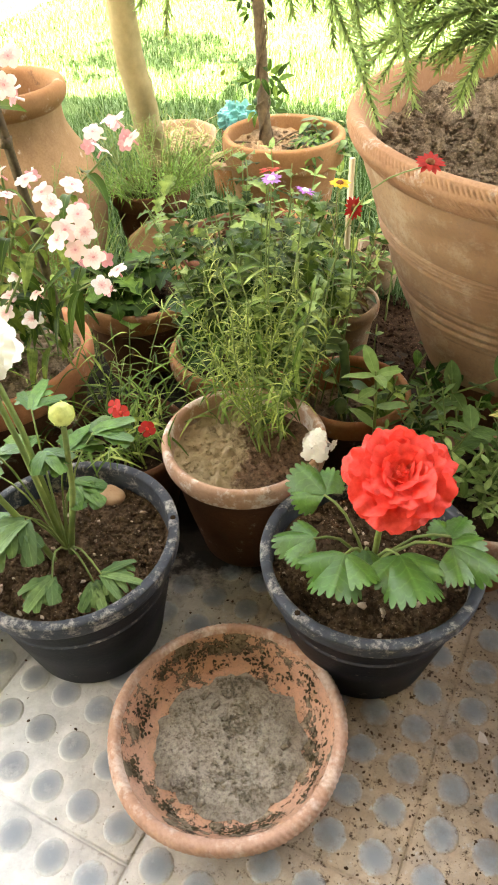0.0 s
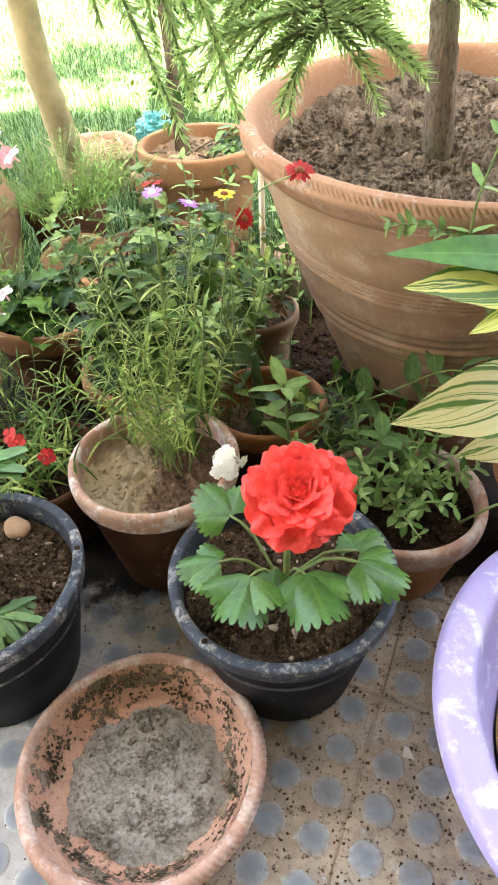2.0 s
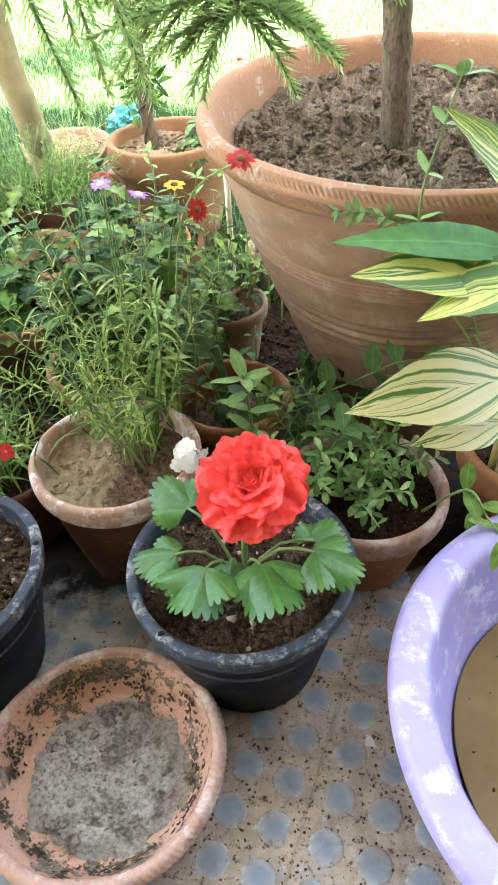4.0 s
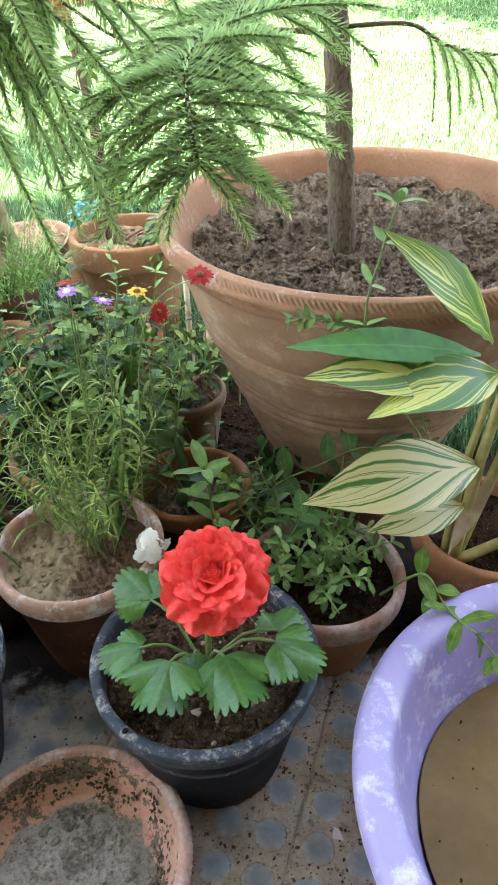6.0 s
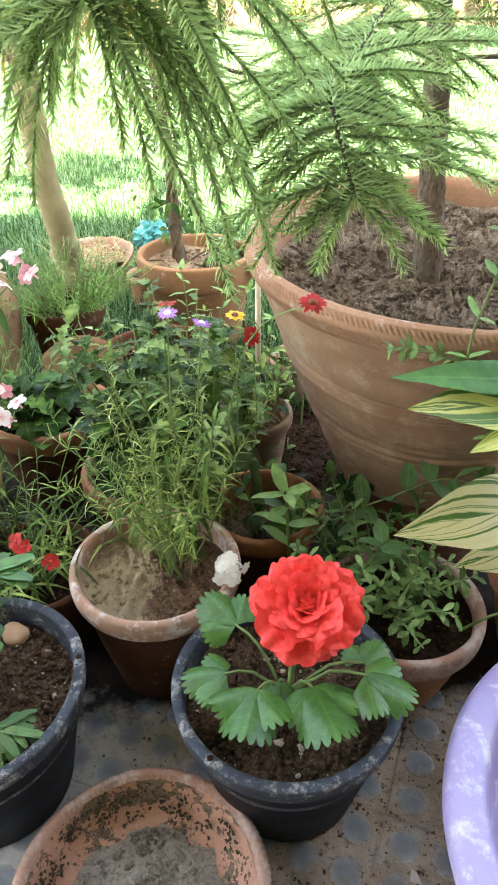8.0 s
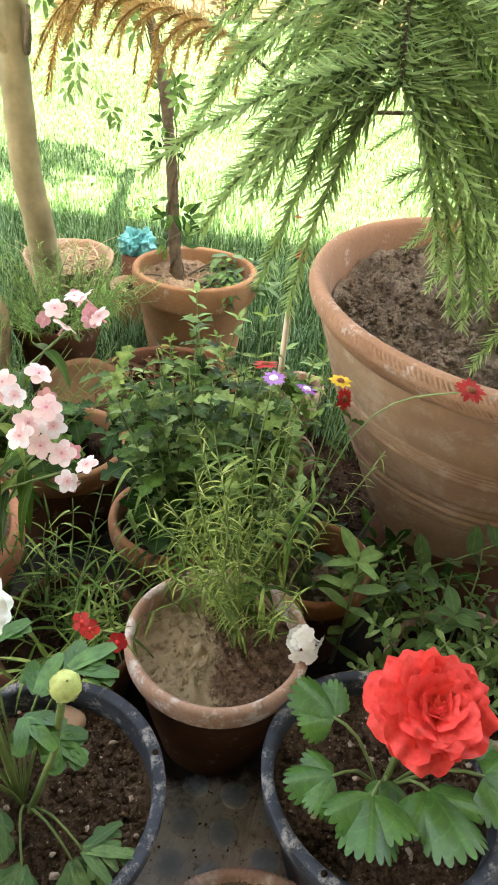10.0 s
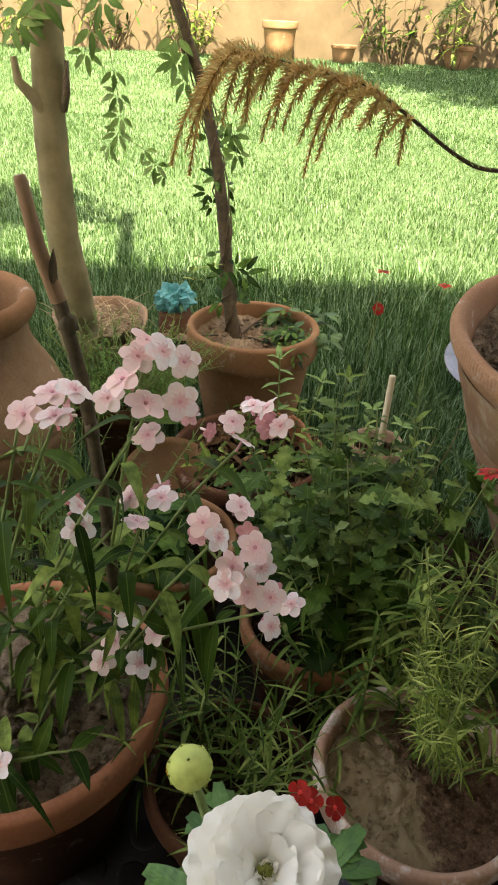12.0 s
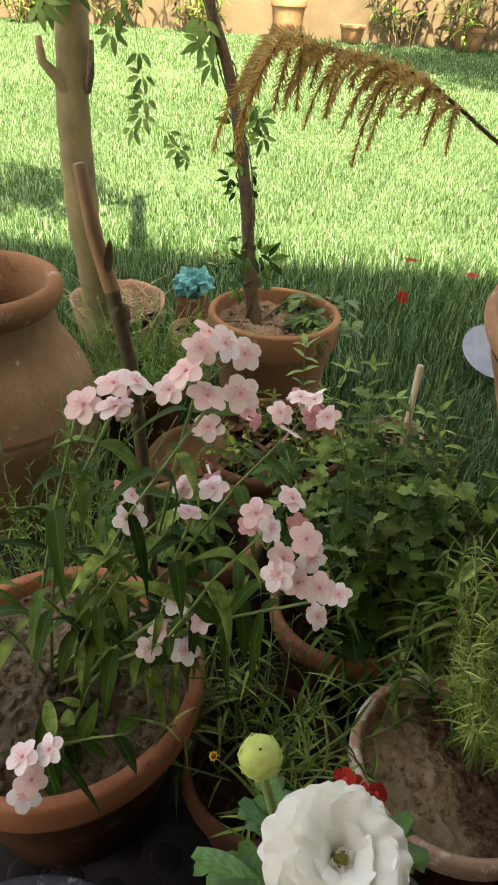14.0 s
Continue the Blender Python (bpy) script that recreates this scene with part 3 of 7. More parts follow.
def soil_disc(buf, cx, cy, z, r, rough=0.006, seed=1, clods=60, clod=0.006, heap=0.0, mat=0, clod_mat=0, till=0.0, ragged=0.0, tilt=0.0):
    """Crumbly earth: a rough sheet and loose crumbs of many sizes."""
    rng = random.Random(seed)
    rings = max(16, int(r / 0.005))
    seg = max(48, int(math.tau * r / 0.007))
    rows = []
    for i in range(rings + 1):
        rr = r * i / rings
        row = []
        for j in range(seg):
            a = j * math.tau / seg
            rg = rr * (1 + ragged * noise.fractal((math.cos(a) * 3, math.sin(a) * 3, seed), 1.0, 2.0, 4)) if ragged else rr
            x, y = cx + rg * math.cos(a), cy + rg * math.sin(a)
            h = noise.fractal((x * 14 + seed * 7, y * 14, seed), 1.0, 2.1, 6) * rough
            h += noise.fractal((x * 90, y * 90 + seed, 2), 1.0, 2.0, 3) * rough * 0.25 + heap * (1 - (rr / r) ** 2)
            if till:
                h += till * (abs(noise.fractal((x * 42, y * 30, 5), 0.7, 2.2, 4)) - 0.35) * min(1, (r - rr) * 40 + 0.2)
            if ragged:
                h -= 0.004 * max(0.0, (rr / r - 0.8) * 5)
            row.append(((x, y, z + h + tilt * (y - cy)), (0.5, 0.5)))
        rows.append(row)
    buf.grid(rows, mat, True)
    for _ in range(clods * 2):
        a, rr = rng.uniform(0, math.tau), r * 0.97 * math.sqrt(rng.random())
        x, y = cx + rr * math.cos(a), cy + rr * math.sin(a)
        s = clod * rng.uniform(0.1, 1.0) ** 2.2
        h = noise.fractal((x * 14 + seed * 7, y * 14, seed), 1.0, 2.1, 6) * rough
        buf.blob((x, y, z + h + tilt * (y - cy) + heap * (1 - (rr / r) ** 2) + s * 0.25), s, 0.65, clod_mat, rng, 5)


def pot(name, cx, cy, r, h, base, rim_h, rim_t, mat, soil, soil_drop, label, category="flower pot", group="", rim_mat=None, wob=0.008, seed=1,
        rough=0.006, clods=70, clod=0.006, heap=0.0, z0=0.0, wall=0.011):
    """A round pot: tapered body, a thick rolled rim, soil inside."""
    top = thing(name, (cx, cy, z0), label, category, group)
    b = Buf()
    shoulder = r - rim_t
    ins = r - rim_t - wall * 0.4
    body = [(0.001, z0), (base * 0.9, z0), (base, z0 + 0.004), (base + (shoulder - base) * 0.5, z0 + (h - rim_h) * 0.5), (shoulder - 0.002, z0 + h - rim_h)]
    lathe(b, cx, cy, body[:3] + rounded(body[3:], 0) + [(shoulder, z0 + h - rim_h + 0.004)], 64, wob, 0, seed)
    part("body", b, mat, top)
    b = Buf()
    z1, z2 = z0 + h - rim_h, z0 + h
    rim = rounded([(shoulder - 0.003, z1 - 0.001), (r - 0.003, z1), (r, z1 + rim_h * 0.35), (r, z2 - 0.006), (r - 0.005, z2), (ins + 0.004, z2), (ins - 0.001, z2 - 0.006), (ins - 0.005, z2 - soil_drop - 0.03)], 2)
    lathe(b, cx, cy, rim, 96, wob, 0, seed)
    part("rim", b, rim_mat or mat, top)
    b = Buf()
    soil_disc(b, cx, cy, z2 - soil_drop, ins - 0.001, rough, seed, clods, clod, heap, 0, 0, 0.014)
    part("soil", b, soil, top)
    return top


# ---- setting ----
def uv_at(u, v):
    """From the paving's own axes to the world."""
    return UX * u - UY * v, UY * u + UX * v


LAWN_V = 1.66


def lawn_z(x, y):
    v = -UY * x + UX * y
    return -0.012 + 0.05 * max(0.0, min(v, 11.0) - LAWN_V)


def build_ground():
    b = Buf()
    us = [-400, -120, -40, -15, -8, -4, -2, -1, 0, 1, 2, 4, 8, 15, 40, 120, 400]
    vs = [LAWN_V - 0.02] + [LAWN_V + 0.2 * i for i in range(0, 48)] + [11.3, 13, 18, 30, 60, 150, 400]
    rows = []
    for v in vs:
        rows.append([])
        for u in us:
            x, y = uv_at(u, v)
            rows[-1].append(((x, y, lawn_z(x, y) + (noise.noise((x * 1.7, y * 1.7, 0)) * 0.012 if v < 11 else 0)), (0, 0)))
    b.grid(rows)
    tagged(b.make("ground", TURF), "sunlit green lawn rising gently to a boundary wall", "lawn", kind="structure")
    b = Buf()
    c = [uv_at(u, v) for u, v in ((-30, -6), (30, -6), (30, LAWN_V), (-30, LAWN_V))]
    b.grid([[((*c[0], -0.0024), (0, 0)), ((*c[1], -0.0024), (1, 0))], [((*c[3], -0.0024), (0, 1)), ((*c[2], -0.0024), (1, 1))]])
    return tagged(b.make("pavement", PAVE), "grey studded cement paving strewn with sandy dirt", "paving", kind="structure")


pavement = build_ground()


def slab_wall(name, u0, u1, v0, v1, z0, z1, mat, label):
    b = Buf()
    cs = [uv_at(*p) for p in ((u0, v0), (u1, v0), (u1, v1), (u0, v1))]
    b.grid([[((*c, z0), (0, 0)) for c in cs], [((*c, z1), (0, 1)) for c in cs]], 0, True)
    b.f.append((4, 5, 6, 7))
    b.m.append(0)
    return tagged(b.make(name, mat, smooth=False), label, "wall", kind="structure")


# two walls and a roof added out of view to shade the paving
slab_wall("wall_south", -2.6, 7, -1.75, -1.5, -0.02, 3.5, SHADE_WALL, "plain unseen wall added behind the paving to block light")
slab_wall("ceiling", -2.6, 7, -1.75, 1.2, 3.5, 3.65, SHADE_WALL, "plain unseen roof added over the paving to block light")
slab_wall("wall_east", 2.3, 2.5, -1.5, 1.2, -0.02, 3.5, SHADE_WALL, "plain unseen wall added beside the paving to block light")
slab_wall("wall_north", -16, 24, 10.6, 10.85, 0.2, 2.7, RENDERED, "beige rendered garden wall, its colour darkened for shade")


# ---- pots and vessels ----
def ripple_lathe(buf, cx, cy, profile, seg, notch):
    """Like lathe, with notch(angle, index, height) added to the radius."""
    rows = []
    for i, (r, z) in enumerate(profile):
        rows.append([])
        for j in range(seg):
            a = j * math.tau / seg
            rr = r + notch(a, i, z)
            rows[-1].append(((cx + rr * math.cos(a), cy + rr * math.sin(a), z), (a, z)))
    buf.grid(rows, 0, True)


def flake(buf, at, a, rng):
    """A thin scale of dried mud, curled up from the sloping wall at bearing a."""
    out = Vector((-math.cos(a), -math.sin(a), 0.55)).normalized()
    side = Vector((-math.sin(a), math.cos(a), 0))
    up = out.cross(side)
    t = rng.uniform(0, math.tau)
    u, v = side * math.cos(t) + up * math.sin(t), up * math.cos(t) - side * math.sin(t)
    length, wide, curl = 0.002 + 0.006 * rng.random() ** 2, 0.0008 + 0.0016 * rng.random(), rng.uniform(0.1, 0.5)
    rows = []
    for i in range(5):
        f = i / 4 * 2 - 1
        w = wide * (1 - 0.75 * f * f) * rng.uniform(0.75, 1.25)
        c = at + u * (f * length / 2) + v * rng.uniform(-0.3, 0.3) * wide + out * (0.0006 + curl * length * 0.5 * f * f)
        rows.append([(tuple(c + v * (w * p) + out * (0.0007 * h + 0.0008 * abs(p))), (0.5, 0.5)) for p, h in ((-1, 0), (1, 0), (1, 1), (-1, 1))])
    buf.grid(rows, 0, True)


def build_saucer(cx, cy):
    top = thing("plant_saucer", (cx, cy, 0), "weathered terracotta saucer with rope edge and cracked dry soil", "saucer")
    b = Buf()
    prof = rounded([(0.001, 0.001), (0.105, 0.001), (0.118, 0.006), (0.132, 0.048), (0.139, 0.053), (0.1455, 0.059), (0.1458, 0.068), (0.1415, 0.0745), (0.134, 0.075), (0.129, 0.07)], 2)

    def rope(a, i, z):
        s = max(0.0, min(1.0, (z - 0.051) / 0.012)) * (1 if prof[i][0] > 0.13 else 0)
        return 0.0006 * s * math.sin(120 * a + z * 500) + 0.0012 * math.sin(2 * a + 1) + 0.0008 * math.sin(5 * a)
    ripple_lathe(b, cx, cy, prof, 900, rope)
    part("rim", b, CLAY_PINK, top, "dusty pink rope-edged rim")
    b = Buf()
    lathe(b, cx, cy, rounded([(0.1298, 0.071), (0.1255, 0.06), (0.116, 0.042), (0.107, 0.028), (0.098, 0.023), (0.06, 0.022)], 2), 96, 0.004, 0, 1)
    part("bowl", b, CLAY_MOULD, top, "flaking inner wall")
    b = Buf()
    soil_disc(b, cx, cy, 0.0285, 0.094, 0.0026, 5, 700, 0.002, 0.003, 0, 0, 0.005, 0.15)
    part("soil", b, SOIL_GREY, top, "cracked grey dry soil")
    rng = random.Random(4)
    b = Buf()
    for i in range(2600):                                # crumbs lying in drifts, and a few lumps
        a, r = rng.uniform(0, math.tau), 0.086 * math.sqrt(rng.random())
        x, y = r * math.cos(a), r * math.sin(a)
        lump = i < 26
        if not lump and noise.fractal((x * 26, y * 26, 3.3), 0.8, 2.0, 3) + 0.004 * (x + y) / 0.08 < 0.02:
            continue
        size = rng.uniform(0.003, 0.0055) if lump else 0.0005 + 0.0022 * rng.random() ** 1.8
        b.blob((cx + x, cy + y, 0.0295 + 0.003 * (1 - (r / 0.094) ** 2) + size * 0.2), size, 0.6, 0, rng, 5)
    tagged(part("loose_earth", b, SOIL_CRUMB, top, "loose grey-brown crumbs of earth"), kind="stuff")
    b = Buf()
    for _ in range(1100):                                # curled flakes on the sloping side
        a, q = rng.uniform(0, math.tau), rng.random() ** 0.8
        if noise.fractal((math.cos(a) * 3.2, math.sin(a) * 3.2, q * 1.3), 0.8, 2.0, 3) < 0.06:
            continue
        r = 0.1035 + 0.02 * q
        flake(b, Vector((cx + r * math.cos(a), cy + r * math.sin(a), 0.0275 + 0.036 * q)), a, rng)
    tagged(part("crust", b, SOIL_MOSS, top, "dark flaking crust"), kind="stuff")
    return top


build_saucer(0.171, 0.65)


def black_pot(cx, cy, r, h, seed, label):
    top = thing("flower_pot", (cx, cy, 0), label, "flower pot", "black nursery pots")
    b = Buf()
    base = r * 0.68
    lathe(b, cx, cy, [(0.001, 0), (base - 0.008, 0.001), (base, 0.006), (base + (r - base) * 0.45, h * 0.5), (r - 0.012, h - 0.03), (r - 0.010, h - 0.024)], 72, 0.004, 0, seed)
    part("body", b, BLACK, top)
    b = Buf()
    lathe(b, cx, cy, rounded([(r - 0.012, h - 0.027), (r - 0.002, h - 0.026), (r - 0.001, h - 0.008), (r, h - 0.002), (r - 0.004, h), (r - 0.0125, h), (r - 0.0155, h - 0.004), (r - 0.0185, h - 0.07)], 2), 96, 0.004, 0, seed)
    part("rim", b, BLACK_RIM, top)
    b = Buf()
    soil_disc(b, cx, cy, h - 0.036, r - 0.017, 0.011, seed, 1900, 0.0046, 0.006, 0, 0, 0.016)
    part("soil", b, SOIL_POT, top)
    rng = random.Random(seed)
    b = Buf()
    for _ in range(70):                                  # bits of gravel and dry chaff
        a, rr = rng.uniform(0, math.tau), (r - 0.022) * math.sqrt(rng.random())
        b.blob((cx + rr * math.cos(a), cy + rr * math.sin(a), h - 0.03 + rng.uniform(0, 0.006)), 0.001 + 0.0038 * rng.random() ** 2.5, 0.6, 0, rng, 5)
    tagged(part("grit", b, PEBBLE_TAN, top, "pale grit and chaff on the soil"), kind="stuff")
    # rim holes: dark discs paint their unlit depth, nothing is cut
    for a in (200 + seed * 9, 320 + seed * 11):
        b = Buf()
        x, y = cx + (r - 0.008) * math.cos(radians(a)), cy + (r - 0.008) * math.sin(radians(a))
        lathe(b, x, y, [(0.0001, h + 0.0006), (0.0036, h + 0.0006), (0.0038, h - 0.001)], 12)
        part("hole", b, SOIL_DARK, top, "dark disc drawn as a punched hole in the rim")
    return top


black_pot(0.346, 0.823, 0.142, 0.2, 3, "dusty black plastic pot with a red ranunculus")
black_pot(-0.045, 0.828, 0.144, 0.207, 5, "dusty black plastic pot with white ranunculus and buds")
black_pot(-0.318, 0.845, 0.138, 0.2, 8, "dusty black plastic pot beside a large clay pot")

pot("flower_pot", 0.17, 1.019, 0.123, 0.22, 0.076, 0.036, 0.009, CLAY_DARK_SHADED, SOIL_TWO, 0.034, "clay pot with chalky crusted rim and sandy soil", rim_mat=CLAY_CRUST, seed=2, rough=0.006, clods=420, clod=0.0034)
pot("flower_pot", -0.037, 1.093, 0.111, 0.155, 0.075, 0.035, 0.009, CLAY_DARK_SHADED, SOIL_DARK, 0.022, "small dark clay pot of dianthus", rim_mat=CLAY_DARK_SHADED, seed=4)
pot("flower_pot", -0.283, 1.193, 0.178, 0.252, 0.12, 0.05, 0.014, CLAY_DARK_SHADED, SOIL_BROWN, 0.03, "large clay pot of pink phlox with dry soil", rim_mat=CLAY_RED, seed=6, rough=0.02, clods=220, clod=0.009, heap=0.01)
pot("flower_pot", -0.085, 1.495, 0.126, 0.205, 0.085, 0.045, 0.011, CLAY_DARK_SHADED, SOIL_DARK, 0.03, "clay pot of chrysanthemum leaves", rim_mat=CLAY_OCHRE, seed=7)
pot("flower_pot", 0.128, 1.292, 0.116, 0.195, 0.08, 0.04, 0.011, CLAY_DARK_SHADED, SOIL_DARK, 0.03, "clay pot under a dense leafy bush", rim_mat=CLAY, seed=8)
pot("flower_pot", 0.335, 1.192, 0.102, 0.18, 0.07, 0.036, 0.01, CLAY_DARK_SHADED, SOIL_BROWN, 0.06, "reddish clay pot with young zinnia shoots", rim_mat=CLAY, seed=9)
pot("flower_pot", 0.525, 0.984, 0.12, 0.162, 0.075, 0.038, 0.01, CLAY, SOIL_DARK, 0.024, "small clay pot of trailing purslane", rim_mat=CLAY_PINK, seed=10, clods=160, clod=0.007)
pot("flower_pot", 0.79, 1.03, 0.118, 0.18, 0.08, 0.05, 0.012, CLAY, SOIL_DARK, 0.025, "clay pot of variegated shell ginger", rim_mat=CLAY, seed=11)
pot("flower_pot", 0.322, 1.535, 0.09, 0.155, 0.062, 0.03, 0.008, CLAY_PALE, SOIL_SAND, 0.014, "small pale clay pot with thin dry stems", seed=12)
pot("flower_pot", 0.115, 1.765, 0.163, 0.185, 0.11, 0.04, 0.012, CLAY, SOIL_DARK, 0.035, "clay pot full of dry leaf litter", rim_mat=CLAY_DARK_SHADED, seed=13, clods=160, clod=0.01)
pot("flower_pot", -0.138, 1.945, 0.1, 0.245, 0.065, 0.04, 0.008, CLAY_DARK_SHADED, SOIL_DARK, 0.02, "dark clay pot of feathery moss rose", rim_mat=CLAY_DARK_SHADED, seed=14)
VZ = 0.005
pot("flower_pot", 0.192, 2.11, 0.159, 0.31, 0.105, 0.07, 0.014, CLAY_OCHRE, SOIL_SAND, 0.035, "terracotta pot with a climbing vine", rim_mat=CLAY_OCHRE, seed=15, z0=VZ, rough=0.014, clods=60, clod=0.008)
pot("flower_pot", 0.02, 2.345, 0.06, 0.165, 0.044, 0.022, 0.006, CLAY, SOIL_DARK, 0.02, "little clay pot standing in the grass", rim_mat=CLAY_PALE, seed=16, z0=0.01)

pot("flower_pot", 0.435, 1.845, 0.066, 0.12, 0.045, 0.025, 0.007, CLAY_PALE, SOIL_DARK, 0.03, "small pale clay pot half hidden in the grass", seed=18, z0=0.008)


def build_big_pot(cx, cy):
    top = thing("flower_pot", (cx, cy, 0), "huge hand-made terracotta pot with notched rolled rim", "flower pot")
    b = Buf()
    prof = [(0.001, 0.14), (0.157, 0.14), (0.165, 0.147)]
    keys = [(0.147, 0.167), (0.256, 0.21), (0.34, 0.245), (0.43, 0.279), (0.512, 0.309)]
    for i in range(420):
        z = 0.147 + 0.365 * i / 419
        r = float(np.interp(z, [q[0] for q in keys], [q[1] for q in keys]))
        r += 0.0024 * math.sin(z * 900) * min(1.0, 2.5 * max(0.0, 1 - abs(z - 0.396) / 0.019))
        r += 0.0021 * math.sin(z * 330) * max(0.0, 1 - abs(z - 0.295) / 0.04) + 0.0008 * math.sin(z * 120)
        prof.append((r, z))
    ripple_lathe(b, cx, cy, prof, 160, lambda a, i, z: 0.003 * math.sin(2 * a + 4 * z) + 0.002 * math.sin(5 * a + z * 14))
    part("body", b, CLAY_COMB, top)
    b = Buf()
    rim = rounded([(0.305, 0.509), (0.309, 0.514), (0.316, 0.52), (0.325, 0.53), (0.331, 0.541), (0.3328, 0.55), (0.331, 0.558), (0.325, 0.566), (0.316, 0.565), (0.308, 0.556), (0.302, 0.536), (0.294, 0.5), (0.27, 0.43)], 3)

    def notch(a, i, z):
        if i > len(rim) * 0.6 or not 0.515 < z < 0.564:
            return 0.0
        band = max(0.0, 1 - abs(z - 0.556) / 0.006) + 0.9 * max(0.0, 1 - abs(z - 0.535) / 0.008)
        ph = (a * 280 / math.tau + (z - 0.53) * 110) % 1.0
        return -0.0028 * min(1, band * 1.8) * max(0.0, 1 - abs(ph - 0.5) / 0.2) + 0.002 * math.sin(2 * a)
    ripple_lathe(b, cx, cy, rim, 1900, notch)
    part("rim", b, CLAY_ROSE, top)
    b = Buf()
    soil_disc(b, cx, cy + 0.011, 0.487, 0.287, 0.02, 21, 4200, 0.0052, 0.0, 0, 0, 0.026, 0.0, 0.13)
    part("soil", b, SOIL_TILLED, top, "lumpy dry brown soil")
    b = Buf()
    lathe(b, cx, cy, rounded([(0.15, 0.0), (0.156, 0.02), (0.143, 0.15), (0.125, 0.1555), (0.001, 0.1555)], 1), 48, 0.01, 0, 2)
    top.rotation_euler = (radians(2.6), 0, 0)
    top.location = (cx, cy + 0.025, 0.015)
    tagged(b.make("pot_stand", CLAY_DARK_SHADED), "dark upturned clay basin holding up the huge pot", "stand")


build_big_pot(0.646, 1.335)


def build_tub(cx, cy, r, h):
    top = thing("wash_tub", (cx, cy, 0), "lavender plastic tub with chalky rim and muddy water", "tub")
    b = Buf()
    prof = [(0.001, 0.002), (0.207, 0.002), (0.217, 0.01), (0.257, 0.16), (0.268, 0.175), (0.275, 0.178)] + rounded([(0.277, 0.17), (r, 0.166), (r + 0.002, 0.185), (r - 0.004, h - 0.002), (r - 0.016, h), (r - 0.036, h - 0.004), (r - 0.045, h - 0.014), (r - 0.05, h - 0.045), (r - 0.06, h - 0.07), (0.19, 0.012), (0.001, 0.01)], 2)
    lathe(b, cx, cy, prof, 128, 0.004, 0, 2)
    part("shell", b, TUB, top)
    b = Buf()
    rows = [[((cx + rr * math.cos(j * math.tau / 64), cy + rr * math.sin(j * math.tau / 64), 0.085), (0, 0)) for j in range(64)] for rr in (0.001, 0.1, 0.2135)]
    b.grid(rows, 0, True)
    part("water", b, WATER, top, "still brown muddy water")
    rng = random.Random(31)
    b = Buf()
    for _ in range(90):
        a, rr = rng.uniform(0, math.tau), 0.205 * math.sqrt(rng.random())
        b.blob((cx + rr * math.cos(a), cy + rr * math.sin(a), 0.0855), rng.uniform(0.0006, 0.0022), 0.4, 0, rng, 5)
    tagged(part("scum", b, SOIL_DARK, top, "floating dark specks"), kind="stuff")


build_tub(0.79, 0.611, 0.293, 0.2)


def build_urn(cx, cy, z0):
    top = thing("urn", (cx, cy, z0), "tall brown terracotta urn with a wide rolled mouth", "urn")
    b = Buf()
    lathe(b, cx, cy, [(0.001, z0), (0.13, z0), (0.14, z0 + 0.008)] + rounded([(0.15, z0 + 0.03), (0.195, z0 + 0.14), (0.21, z0 + 0.25), (0.206, z0 + 0.262), (0.209, z0 + 0.27), (0.203, z0 + 0.282), (0.19, z0 + 0.33), (0.15, z0 + 0.39), (0.142, z0 + 0.42), (0.143, z0 + 0.45)], 2), 80, 0.006, 0, 3)
    part("body", b, CLAY_BROWN, top)
    b = Buf()
    lathe(b, cx, cy, rounded([(0.142, z0 + 0.445), (0.154, z0 + 0.455), (0.163, z0 + 0.472), (0.16, z0 + 0.49), (0.148, z0 + 0.497), (0.135, z0 + 0.49), (0.13, z0 + 0.47), (0.126, z0 + 0.4), (0.16, z0 + 0.3), (0.17, z0 + 0.2), (0.12, z0 + 0.06), (0.001, z0 + 0.05)], 2), 80, 0.006, 0, 3)
    part("mouth", b, CLAY_OCHRE, top)
    top.scale = (0.985, 0.985, 1.03)


build_urn(-0.433, 1.84, 0.0)


def build_ring(cx, cy, z0):
    top = thing("tree_ring", (cx, cy, z0), "broken terracotta basin round the foot of a tree", "basin")
    b = Buf()
    lip = 0.172
    prof = rounded([(0.1, z0), (0.105, z0 + 0.01), (0.124, z0 + 0.12), (0.133, z0 + lip - 0.012), (0.136, z0 + lip - 0.003), (0.131, z0 + lip), (0.123, z0 + lip - 0.008), (0.118, z0 + lip - 0.05)], 2)
    rows = []
    for r, z in prof:
        rows.append([])
        for k in range(96):
            a = k * math.tau / 96
            gone = 0.058 * max(0.0, math.sin(-a + 0.25)) ** 2 + 0.006 * noise.noise((math.cos(a) * 4, math.sin(a) * 4, 0))      # the near side is broken away
            low = max(0.0, (z - z0 - 0.1) / (lip - 0.1))
            rows[-1].append(((cx + r * math.cos(a), cy + r * math.sin(a), z - gone * low), (a, z)))
    b.grid(rows, 0, True)
    part("basin", b, CLAY_PALE, top)
    b = Buf()
    soil_disc(b, cx, cy, z0 + 0.142, 0.119, 0.02, 9, 90, 0.008)
    part("soil", b, SOIL_SAND, top)
    rng = random.Random(8)
    b = Buf()
    for _ in range(90):
        a, rr = rng.uniform(0, math.tau), 0.13 * math.sqrt(rng.random())
        b.tube(bend((cx + rr * math.cos(a), cy + rr * math.sin(a), z0 + 0.15), away(rng, -10, 60), rng.uniform(0.04, 0.13), 5, 0.6, rng, 0.4), 0.0014, 0.0006, 4)
    part("dry_grass", b, STRAW, top)


TREE = (-0.2, 2.36)
build_ring(-0.17, 2.515, lawn_z(-0.17, 2.515) + 0.003)


